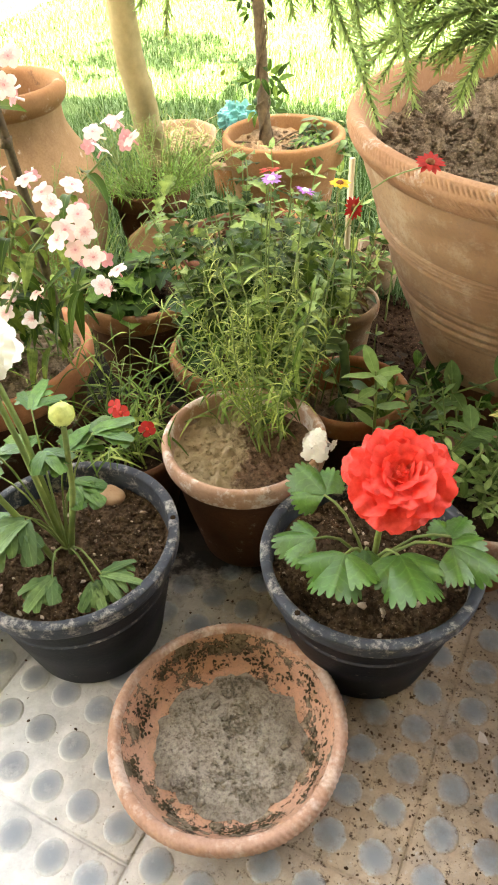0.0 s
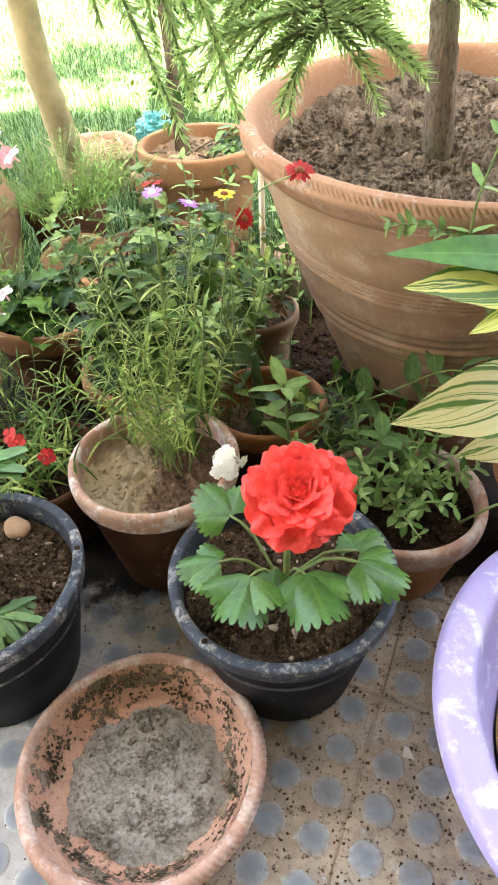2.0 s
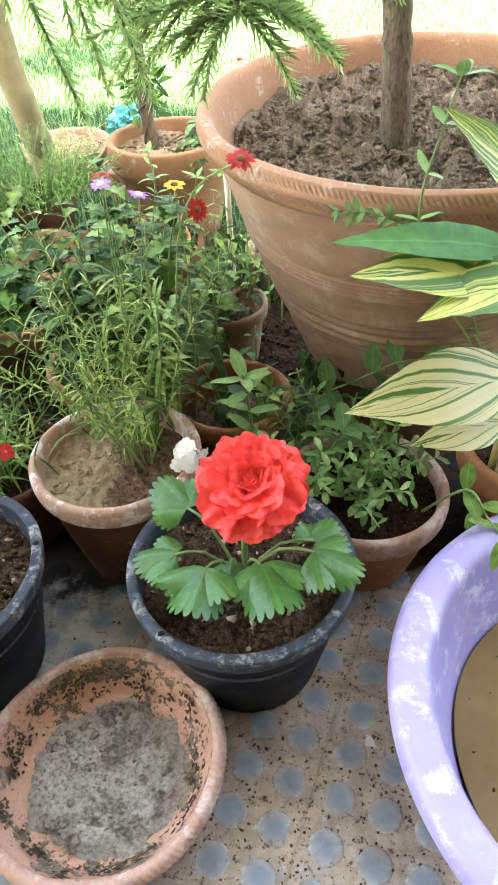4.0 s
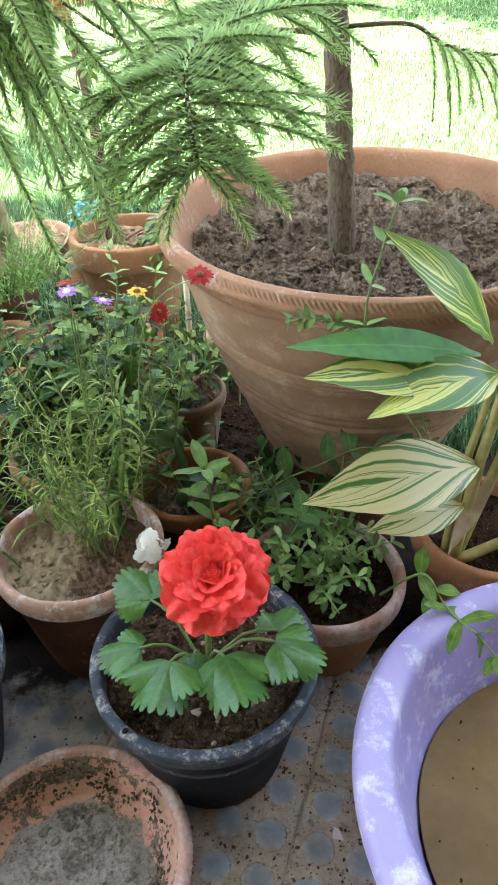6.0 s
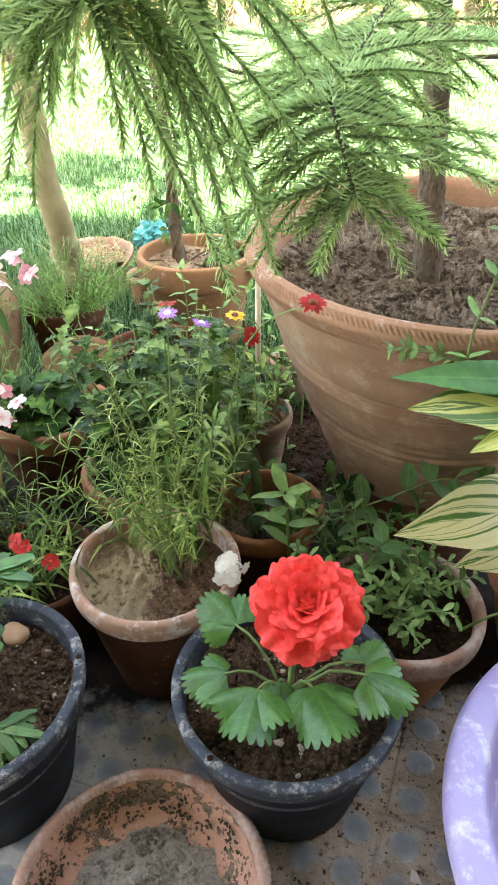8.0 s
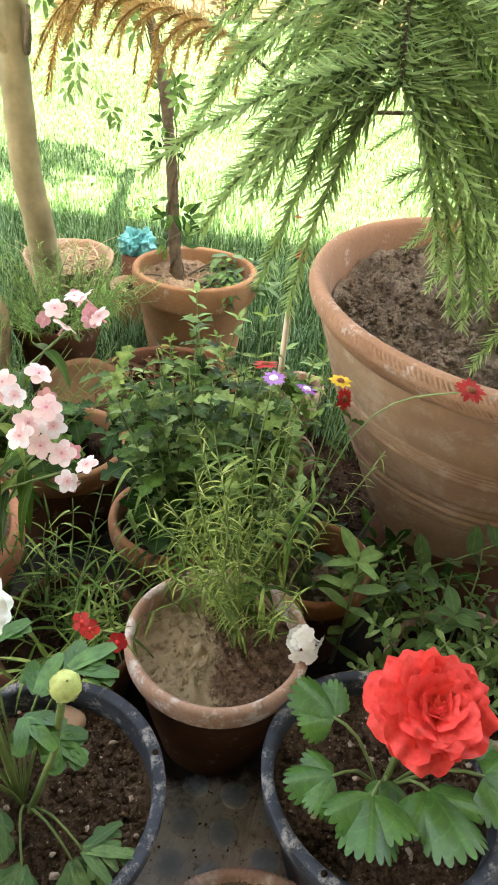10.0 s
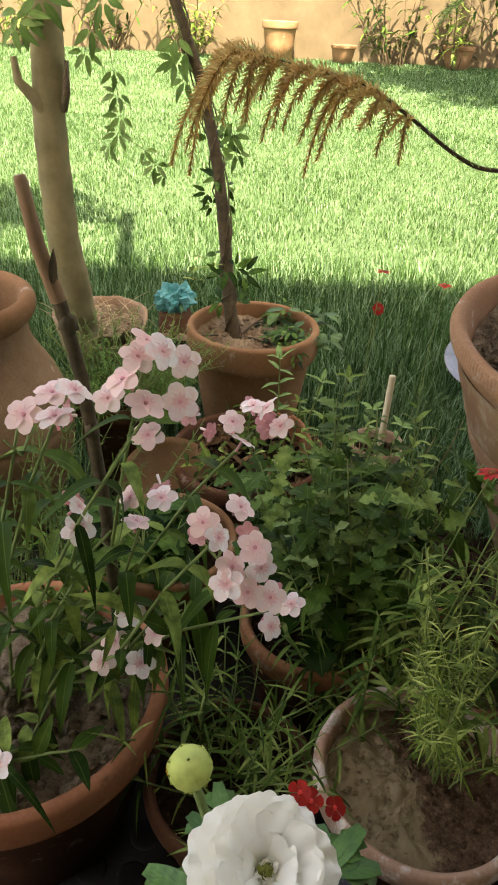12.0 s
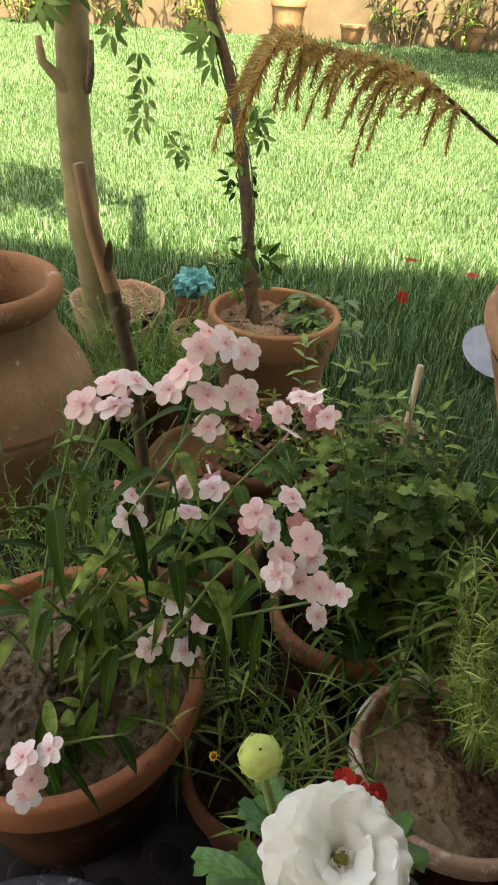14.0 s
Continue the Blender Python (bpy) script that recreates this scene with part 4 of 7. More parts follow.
# ---- ranunculus ----
def rosette(buf, c, n, radius, rings, rng, cup=0.55, mat=0, frill=0.1, inner=0.12, tall=0.35, counts=(4, 6), wide=1.15, rise=84, loose=0.2, recurve=0.0):
    """Rings of broad ruffled petals round the axis n, outer ones flat, inner ones upright."""
    c, n = Vector(c), Vector(n).normalized()
    ax = n.orthogonal().normalized()
    ay = n.cross(ax)
    for k in range(rings):
        f = 1 - k / rings                                 # 1 outside, towards 0 inside
        count = max(4, round(counts[0] + counts[1] * f))
        lift = radians(-8 + (1 - f) ** 1.1 * rise)
        ln = radius * (inner + (1 - inner) * f ** 0.75)
        for j in range(count):
            a = (j + 0.5 * (k % 2) + rng.uniform(-0.35, 0.35)) * math.tau / count
            out = ax * math.cos(a) + ay * math.sin(a)
            tan = (n.cross(out) + n * rng.uniform(-0.25, 0.25)).normalized()
            ll = ln * rng.uniform(0.95 - loose * 0.7, 1.05)
            w = ll * rng.uniform(0.85, 1.15) * wide
            li = lift + rng.uniform(-loose, loose)
            d = out * math.cos(li) + n * math.sin(li)
            up = n * math.cos(li) - out * math.sin(li)
            start = c + n * (tall * radius * (1 - f) * 0.6) + out * radius * 0.02
            ph, ph2, bendy = rng.uniform(0, 6), rng.uniform(0, 6), rng.uniform(-0.05 - loose * 0.5, 0.25 + loose * 0.5) + recurve
            rows = []
            for i in range(9):
                s = 1 - (1 - i / 8) ** 1.35
                row = []
                grow = min(1.0, s / 0.62)
                half = w * 0.5 * (0.24 + 0.76 * grow * grow * (3 - 2 * grow)) * math.sqrt(1 - 0.6 * max(0.0, (s - 0.62) / 0.38) ** 4)
                for q in range(9):
                    t = q / 4 - 1
                    curl = cup * w * 0.22 * t * t * (1 - 0.6 * s) - bendy * ll * s * s * (0.35 + 0.65 * f) + 0.12 * ll * s
                    curl += frill * ll * s * s * (0.3 * math.sin(2.6 * t + ph) + 0.34 * math.sin(5.6 * t + ph2))
                    edge = 1 - 0.2 * t ** 4 * s + frill * 0.14 * s ** 3 * math.sin(6 * t + ph2)
                    row.append((start + d * ll * s * edge + tan * half * t + up * curl, (t, s)))
                rows.append(row)
            buf.grid(rows, mat)


def lobe(buf, at, d, up, length, width, rng, mat, droop, teeth, count=6):
    """One leaflet as a fan from its foot: wedge-shaped below, round above, with forward teeth round the rim."""
    at, d = Vector(at), Vector(d).normalized()
    side = d.cross(Vector(up)).normalized()
    up = side.cross(d).normalized()
    open_by, n, ph = math.atan2(width * 0.62, length * 0.5), 6 * count, rng.uniform(0, 6)
    rows = []
    for i in range(8):
        s = i / 7
        row = []
        for j in range(n + 1):
            t = 2 * j / n - 1
            scallop = abs(math.cos(abs(t) * count * math.pi / 2)) ** 0.7
            reach = length * (1 - 0.5 * abs(t) ** 2.3) * (1 + teeth * s ** 3 * (scallop - 0.6))
            a = open_by * t
            x, y = reach * s * math.cos(a), reach * s * math.sin(a)
            lift = 0.16 * abs(y) - 1.6 * y * y / length - droop * x * x / length + 0.02 * length * s * math.sin(5 * t + ph) + 0.012 * length * s * s * math.cos(t * 3.2 * math.pi)
            row.append((at + d * x + side * y + up * lift, (t, s)))
        rows.append(row)
    buf.grid(rows, mat)


def cut_leaf(buf, at, d, length, width, rng, mat=0, droop=0.3):
    """A parsley-like leaf: three arms, each cut again into narrow blunt lobes."""
    d = Vector(d).normalized()
    side = d.cross(UP).normalized()
    finger = lambda s: 0.35 + 0.65 * math.sin(math.pi * min(1.0, 0.12 + 0.82 * s)) ** 0.8
    for sgn, sc in ((1, 0.85), (-1, 0.85), (0, 1.0)):
        arm = (d + side * sgn * rng.uniform(0.7, 1.0) + UP * rng.uniform(-0.1, 0.15)).normalized()
        ln = length * sc * rng.uniform(0.9, 1.1)
        for k, turn in ((0.0, 0.0), (0.3, 0.75), (0.3, -0.75), (0.58, 0.6), (0.58, -0.6)):
            dd = (arm + arm.cross(UP) * turn).normalized()
            q = Vector(at) + arm * ln * k - UP * (ln * droop * k * k)
            piece = ln * ((1.0 - k) if not turn else 0.42 * (1.1 - 0.4 * k))
            buf.leaf(q, dd - UP * droop * k * 1.4, UP, piece, width * (0.42 if not turn else 0.34), finger, 7, droop * 0.6, 0.2, mat, rng.uniform(-0.3, 0.3))


def three_lobed(buf, at, d, length, width, rng, mat=0, droop=0.25, teeth=0.13):
    """A leaf of three toothed lobes on one stalk."""
    d = Vector(d).normalized()
    side = d.cross(UP).normalized()
    for sgn, sc in ((1, 0.82), (-1, 0.82), (0, 1.0)):
        dd = (d * (1 - 0.2 * abs(sgn)) + side * sgn * rng.uniform(1.05, 1.35) + UP * rng.uniform(-0.08, 0.12)).normalized()
        lobe(buf, Vector(at) - d * length * 0.04 + UP * 0.0012 * (1 - abs(sgn)), dd, UP + side * sgn * 0.25, length * sc * rng.uniform(0.98, 1.14), width * sc * (1.05 if sgn else 1.15), rng, mat, droop * rng.uniform(0.6, 1.2), teeth * 1.1, 11)


def open_double(buf, c, n, radius, counts, lifts, lengths, rng, jitter=0.04, frill=0.05, curve=0.35, width=0.5, mat=0, inner=0.1, fan_out=0.0):
    """Rings of broad overlapping petals laid like roof tiles, each a little over its neighbour, the tips bent outwards."""
    c, n = Vector(c), Vector(n).normalized()
    ax = n.orthogonal().normalized()
    ay = n.cross(ax)
    for k, (count, lift, ln) in enumerate(zip(counts, lifts, lengths)):
        for j in range(count):
            a = (j + 0.47 * k + rng.uniform(-jitter, jitter) * 3) * math.tau / count
            out = ax * math.cos(a) + ay * math.sin(a)
            tan = n.cross(out)
            ll = radius * ln * rng.uniform(1 - jitter * 1.6, 1 + jitter)
            w = radius * width * (0.45 + 0.55 * ln) * rng.uniform(1 - jitter, 1 + jitter)
            li = radians(lift + rng.uniform(-1, 1) * jitter * 160)
            ph, ph2 = rng.uniform(0, 6), rng.uniform(0, 6)
            rows = []
            for i in range(10):
                s = 1 - (1 - i / 9) ** 1.4
                half = w * (0.3 - 0.12 * fan_out + (0.7 + 0.12 * fan_out) * math.sin(min(1.0, s / (0.8 + 0.18 * fan_out)) * math.pi / 2)) * (1 - 0.12 * (1 - fan_out) * max(0.0, (s - 0.8) / 0.2) ** 2)
                row = []
                for q in range(13):
                    t = q / 6 - 1
                    rise = ll * (math.sin(li) * s * 1.35 - curve * (0.25 + math.sin(max(0.0, li))) * s * s) + (0.13 - 0.05 * fan_out) * w * t * s + (0.03 + 0.1 * fan_out) * w * t * t * s
                    rise += frill * ll * s * s * (0.5 * math.sin(3.0 * t + ph) + 0.5 * math.sin(6.4 * t + ph2)) + fan_out * 0.05 * ll * s ** 4 * math.sin(9.5 * t + ph + ph2)
                    reach = radius * inner * (1 if lift > 25 else 0.3) + ll * s * math.cos(li) * (1 - (0.24 + 0.1 * fan_out) * abs(t) ** (2.4 + 0.9 * fan_out) * s * s - 0.07 * fan_out * s ** 5 * max(0.0, 1 - abs(t - 0.25 * math.sin(ph)) * 3.5) + frill * 0.35 * s ** 3 * math.sin(7 * t + ph2))
                    row.append((c + n * (0.012 * k * radius + rise) + out * reach + tan * half * t, (t, s)))
                rows.append(row)
            buf.grid(rows, mat)


def flower_head(name, top, c, n, radius, rings, mat, seed, label, stalk_from=None, heart=None, frill=0.1, tall=0.35, cup=0.55, counts=(4, 6), wide=1.15, rise=84, loose=0.2, recurve=0.0, core=0.12, fan_out=0.0):
    rng = random.Random(seed)
    b = Buf()
    if isinstance(rings, tuple):
        open_double(b, c, n, radius, *rings, rng, loose, frill, recurve or 0.35, wide, fan_out=fan_out)
        if core:
            rosette(b, Vector(c) + Vector(n).normalized() * radius * tall * 0.4, n, radius * core, 4, rng, 0.3, 0, 0.25, 0.3, 0.5, (3, 4), 0.8, 80, 0.3)
    else:
        rosette(b, c, n, radius, rings, rng, cup, 0, frill, core, tall, counts, wide, rise, loose, recurve)
    head = part(name, b, mat, top, label)
    if heart:
        b = Buf()
        for _ in range(26):
            p = Vector(c) + Vector(n).normalized() * radius * tall * 0.5 + away(rng, -60, 80) * radius * 0.09
            b.blob(p, radius * 0.05, 1, 0, rng, 5)
        ob = b.make("heart", heart)
        ob.parent = head
    if stalk_from:
        b = Buf()
        q, p = Vector(stalk_from), Vector(c) - Vector(n).normalized() * radius * 0.02
        mid = q.lerp(p, 0.5) + Vector((rng.uniform(-0.01, 0.01), rng.uniform(-0.01, 0.01), 0.02))
        b.tube([q, q.lerp(mid, 0.5) + Vector((0, 0, 0.008)), mid, mid.lerp(p, 0.5) + Vector((0, 0, 0.006)), p], 0.0042, 0.0032, 8)
        part("stem", b, STEM, top)
    return head


def leaf_on_stalk(top, root, at, d, length, width, rng, mat, droop=0.25, teeth=0.13, stem_r=0.0024, cut=False):
    b = Buf()
    root, at = Vector(root), Vector(at)
    mid = root.lerp(at, 0.55) + Vector((0, 0, 0.25 * (at - root).length * 0.5 + 0.012))
    b.tube([root, root.lerp(mid, 0.5) + Vector((0, 0, 0.006)), mid, mid.lerp(at, 0.5) + Vector((0, 0, 0.004)), at], stem_r, stem_r * 0.7, 6, 1)
    if cut:
        cut_leaf(b, at, d, length, width, rng, 0, droop)
    else:
        three_lobed(b, at, d, length, width, rng, 0, droop, teeth)
    part("leaf", b, [mat, STEM], top)


def red_ranunculus():
    top = thing("ranunculus", (0.35, 0.815, 0.165), "coral-red double ranunculus in full bloom with toothed leaves", "flower")
    rng = random.Random(12)
    head = (0.366, 0.81, 0.341)
    flower_head("flower", top, head, (-0.02, -0.5, 0.86), 0.063, ((9, 9, 10, 10, 10, 9, 9, 8, 7), (-38, -24, -11, 1, 12, 24, 37, 51, 66), (0.9, 1.0, 1.0, 0.95, 0.86, 0.74, 0.6, 0.45, 0.3)), RED, 3, "dense coral-red double flower", (0.35, 0.825, 0.165), None, 0.1, 0.5, wide=0.44, loose=0.1, core=0.22, fan_out=1.0)
    root = (0.345, 0.82, 0.166)
    for x, y, z, dx, dy, ln, w in ((0.272, 0.8, 0.245, -0.9, 0.05, 0.05, 0.042), (0.308, 0.772, 0.25, -0.3, -0.95, 0.062, 0.06), (0.372, 0.772, 0.25, 0.25, -0.95, 0.064, 0.06),
                                   (0.432, 0.778, 0.262, 0.85, -0.45, 0.056, 0.05), (0.435, 0.805, 0.25, 0.5, 0.75, 0.042, 0.04), (0.285, 0.86, 0.26, -0.5, 0.6, 0.05, 0.05), (0.335, 0.8, 0.225, -0.1, -1.0, 0.028, 0.026)):
        leaf_on_stalk(top, root, (x, y, z), (dx, dy, rng.uniform(-0.1, 0.15)), ln, w, rng, RANUN, rng.uniform(0.05, 0.28))


red_ranunculus()


def bud(top, c, n, r, root, seed):
    rng = random.Random(seed)
    b = Buf()
    c, n = Vector(c), Vector(n).normalized()
    ax = n.orthogonal().normalized()
    ay = n.cross(ax)
    for k in range(5):
        for j in range(6):
            a = (j + 0.5 * (k % 2)) * math.tau / 6
            out = ax * math.cos(a) + ay * math.sin(a)
            tan = n.cross(out)
            rr = r * (1 - 0.13 * k)
            rows = []
            for i in range(5):
                th = -1.2 + (2.35 - 0.18 * (4 - k)) * i / 4
                w = 0.62 * rr * math.sin(math.pi * min(1, 0.15 + 0.8 * i / 4))
                rows.append([(c + out * math.cos(th) * rr * 0.95 + n * math.sin(th) * rr * 0.85 + tan * w * t - out * abs(t) * rr * 0.16 * math.cos(th) + n * rng.uniform(-0.02, 0.05) * r * (i == 4), (t, i / 4)) for t in (-1, 0, 1)])
            b.grid(rows)
    rows = [[(c + (ax * math.cos(j * math.tau / 14) + ay * math.sin(j * math.tau / 14)) * math.cos(t) * r * 0.86 + n * math.sin(t) * r * 0.76, (0, 0.5)) for j in range(14)] for t in [-1.5 + 0.3 * q for q in range(11)]]
    b.grid(rows, 0, True)
    tagged(part("bud", b, LIME, top, "tight lime-green flower bud"), kind="stuff")
    b = Buf()
    q, p = Vector(root), c - n * r * 0.8
    m = q.lerp(p, 0.55) + Vector((rng.uniform(-0.012, 0.012), rng.uniform(-0.012, 0.012), 0))
    b.tube([q, q.lerp(m, 0.5), m, m.lerp(p, 0.5), p], 0.0042, 0.0034, 8)
    part("stem", b, STEM, top)


HEART = petal("olive_flower_heart", (0.2, 0.22, 0.04), (0.42, 0.44, 0.12), 0.2)


def white_ranunculus():
    top = thing("ranunculus", (-0.06, 0.83, 0.17), "white double ranunculus with lime buds and cut leaves", "flower")
    rng = random.Random(5)
    flower_head("flower", top, (-0.0775, 0.812, 0.509), (0.05, -0.36, 0.93), 0.0475, ((10, 10, 9, 8, 6), (-8, 6, 18, 32, 50), (1.0, 0.96, 0.87, 0.73, 0.46)), WHITE, 9, "large open white double flower", (-0.06, 0.835, 0.17), HEART, 0.05, 0.2, wide=0.43, loose=0.035, core=0.22, fan_out=0.7)
    flower_head("flower", top, (-0.108, 0.758, 0.455), (-0.05, -0.42, 0.9), 0.041, 6, WHITE, 10, "white flower with greenish heart", (-0.07, 0.815, 0.17), LIME, 0.1, 0.3, 0.2, (5, 5), 1.15, 66)
    bud(top, (0.014, 0.779, 0.452), (0.2, -0.3, 0.9), 0.0145, (-0.05, 0.825, 0.17), 1)
    bud(top, (-0.115, 0.876, 0.528), (-0.1, -0.2, 1), 0.0165, (-0.065, 0.85, 0.17), 2)
    root = (-0.058, 0.835, 0.168)
    for x, y, z, dx, dy, ln, w in ((-0.075, 0.79, 0.275, -0.35, -0.9, 0.075, 0.06), (-0.1, 0.80, 0.27, -0.8, -0.5, 0.075, 0.06), (-0.04, 0.745, 0.225, -0.3, -0.9, 0.05, 0.045),
                                   (0.005, 0.755, 0.205, 0.45, -0.8, 0.052, 0.04), (0.015, 0.76, 0.215, 0.95, -0.1, 0.055, 0.036), (-0.03, 0.86, 0.33, 0.2, 0.6, 0.06, 0.055),
                                   (-0.1, 0.89, 0.3, -0.6, 0.6, 0.07, 0.06), (-0.13, 0.86, 0.28, -0.95, 0.0, 0.07, 0.06), (-0.02, 0.835, 0.3, 0.6, -0.4, 0.05, 0.05),
                                   (0.0, 0.88, 0.34, 0.7, 0.5, 0.06, 0.055), (-0.08, 0.9, 0.36, 0.0, 0.9, 0.06, 0.05), (-0.12, 0.83, 0.37, -0.8, -0.3, 0.06, 0.05), (-0.03, 0.80, 0.38, 0.5, -0.5, 0.045, 0.04)):
        leaf_on_stalk(top, root, (x, y, z), (dx, dy, rng.uniform(-0.2, 0.2)), ln, w * 0.8, rng, SAGE if y < 0.8 else RANUN, rng.uniform(0.2, 0.5), 0.26, 0.0016, True)


white_ranunculus()


def pink_ranunculus():
    top = thing("ranunculus", (-0.32, 0.85, 0.17), "magenta ranunculus low in a black pot", "flower")
    flower_head("flower", top, (-0.355, 0.9, 0.265), (0.0, -0.3, 0.95), 0.04, 8, MAGENTA, 7, "magenta double flower", (-0.32, 0.85, 0.17))
    rng = random.Random(15)
    for dx, dy in ((-0.8, 0.5), (0.2, 0.9), (0.7, -0.5), (-0.4, -0.9)):
        leaf_on_stalk(top, (-0.32, 0.85, 0.168), (-0.32 + dx * 0.06, 0.85 + dy * 0.06, 0.23), (dx, dy, 0), 0.05, 0.045, rng, RANUN)


pink_ranunculus()


# ---- leafy plants ----
def leafy_plant(name, root, label, category, seed, stems, height, spread, leaf_len, leaf_w, shape, leaf_mat, per_stem, start=0.15, lean=(55, 85), droop=0.25, stem_r=0.0022, seg=4,
                stem_mat=None, leaf_droop=0.3, leaf_up=(5, 45), wiggle=0.35, whorl=2, teeth=0.0, taper=0.35, fold=0.25, lobes=0):
    """Many stems from one root, with leaves in pairs or spirals along them."""
    rng = random.Random(seed)
    top = thing(name, root, label, category)
    bs, bl = Buf(), Buf()
    for _ in range(stems):
        a, rr = rng.uniform(0, math.tau), spread * math.sqrt(rng.random())
        p = Vector(root) + Vector((math.cos(a) * rr, math.sin(a) * rr, 0))
        d = away(rng, *lean, a=a + rng.uniform(-0.7, 0.7))
        h = height * rng.uniform(0.6, 1.05)
        pts = bend(p, d, h, 7, droop * rng.uniform(0.2, 1.3), rng, wiggle)
        bs.tube(pts, stem_r, stem_r * 0.45, 5)
        turn = rng.uniform(0, math.tau)
        for i in range(per_stem):
            s = start + (1 - start) * (i + rng.uniform(0, 0.6)) / per_stem
            q, ax = along(pts, s)
            for w in range(whorl):
                t = turn + i * 1.9 + w * math.tau / whorl
                e = radians(rng.uniform(*leaf_up))
                o = ax.orthogonal().normalized()
                o = o * math.cos(t) + ax.cross(o) * math.sin(t)
                dd = o * math.cos(e) + ax * math.sin(e)
                sc = rng.uniform(0.6, 1.1) * (1 - taper * s)
                bl.leaf(q, dd, UP + ax * 0.4, leaf_len * sc, leaf_w * sc, shape, seg, leaf_droop * rng.uniform(0.3, 1.5), fold, 0, rng.uniform(-0.4, 0.4), teeth, lobes)
    tagged(part("stalk_tangle", bs, stem_mat or STEM, top), kind="stuff")
    tagged(part("foliage", bl, leaf_mat, top), kind="stuff")
    return top


leafy_plant("coreopsis", (0.205, 1.035, 0.175), "feathery coreopsis plant with thread-thin leaves", "plant", 41, 17, 0.37, 0.022, 0.036, 0.0027, blade_of, BLADE_YEL, 16, 0.3, (72, 89), 0.2, 0.0014, 6, STEM, 0.6, (10, 60), 0.8, 3)
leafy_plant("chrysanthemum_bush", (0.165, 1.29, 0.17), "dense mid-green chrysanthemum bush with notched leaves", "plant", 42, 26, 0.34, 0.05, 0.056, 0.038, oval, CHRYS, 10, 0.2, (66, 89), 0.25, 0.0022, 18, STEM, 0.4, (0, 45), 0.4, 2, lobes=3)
leafy_plant("daisy_plant", (0.195, 1.16, 0.02), "tall slender plant with narrow willowy leaves", "plant", 43, 20, 0.46, 0.05, 0.062, 0.0085, lance, BLADE, 12, 0.3, (72, 88), 0.2, 0.002, 7, STEM, 0.9, (15, 60), 0.5, 3)
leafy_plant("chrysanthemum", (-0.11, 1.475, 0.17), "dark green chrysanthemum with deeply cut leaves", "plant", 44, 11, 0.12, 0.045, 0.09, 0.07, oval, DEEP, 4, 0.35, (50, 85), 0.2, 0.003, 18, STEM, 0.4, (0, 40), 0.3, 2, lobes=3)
# inner leaves take the deeper green, so the bush's shade is in their colour
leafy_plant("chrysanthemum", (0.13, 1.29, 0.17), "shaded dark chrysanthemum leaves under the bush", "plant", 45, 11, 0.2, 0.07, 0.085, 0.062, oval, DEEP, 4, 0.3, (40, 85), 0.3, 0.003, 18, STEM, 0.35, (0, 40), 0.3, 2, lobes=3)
leafy_plant("dianthus", (-0.05, 1.1, 0.13), "grassy dianthus tuft with thin drooping leaves", "plant", 46, 30, 0.2, 0.05, 0.07, 0.006, blade_of, BLADE, 6, 0.1, (40, 85), 0.7, 0.0015, 5, STEM, 0.6, (10, 60), 0.5, 2)
leafy_plant("purslane", (0.485, 1.02, 0.14), "sprawling purslane with small fleshy leaves", "plant", 47, 27, 0.16, 0.06, 0.036, 0.0135, spoon, SMALL_LEAF, 8, 0.2, (25, 80), 0.5, 0.0022, 5, STEM, 0.2, (0, 50), 0.5, 2)
leafy_plant("zinnia_seedling", (0.36, 1.185, 0.095), "young zinnia shoot with broad light leaves", "plant", 48, 4, 0.17, 0.03, 0.055, 0.022, oval, GREEN, 4, 0.3, (60, 85), 0.2, 0.003, 6, STEM, 0.3, (5, 45), 0.3, 2)
leafy_plant("moss_rose", (-0.135, 1.94, 0.225), "feathery light green moss rose tuft", "plant", 49, 130, 0.2, 0.085, 0.034, 0.0034, blade_of, MOSSY, 10, 0.15, (35, 88), 0.4, 0.0014, 3, STEM, 0.3, (10, 60), 0.5, 2)
leafy_plant("weed", (0.322, 1.53, 0.13), "thin weedy stems with wilting leaves", "plant", 50, 12, 0.24, 0.04, 0.05, 0.017, oval, GREEN, 5, 0.35, (60, 88), 0.3, 0.0018, 5, STEM_RED, 0.5, (-20, 40), 0.5, 2)
leafy_plant("seedling", (0.115, 1.74, 0.145), "small pale seedlings among dry litter", "plant", 51, 22, 0.13, 0.09, 0.035, 0.015, oval, GREEN, 4, 0.3, (45, 85), 0.2, 0.0015, 4, STEM_RED, 0.3, (0, 45), 0.4, 2)
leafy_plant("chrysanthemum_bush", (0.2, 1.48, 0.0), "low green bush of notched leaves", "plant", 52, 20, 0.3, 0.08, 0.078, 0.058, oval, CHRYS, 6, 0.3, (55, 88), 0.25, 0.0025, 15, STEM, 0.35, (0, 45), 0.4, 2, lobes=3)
leafy_plant("zinnia_bush", (0.32, 1.68, 0.0), "upright zinnia shoots with pointed leaves", "plant", 53, 7, 0.34, 0.13, 0.065, 0.02, lance, GREEN, 6, 0.3, (68, 88), 0.15, 0.0024, 5, STEM, 0.3, (10, 50), 0.3, 2)
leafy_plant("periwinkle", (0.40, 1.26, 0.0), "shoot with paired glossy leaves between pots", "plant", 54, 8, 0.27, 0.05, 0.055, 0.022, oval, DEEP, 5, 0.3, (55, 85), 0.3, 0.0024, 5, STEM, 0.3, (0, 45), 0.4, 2)


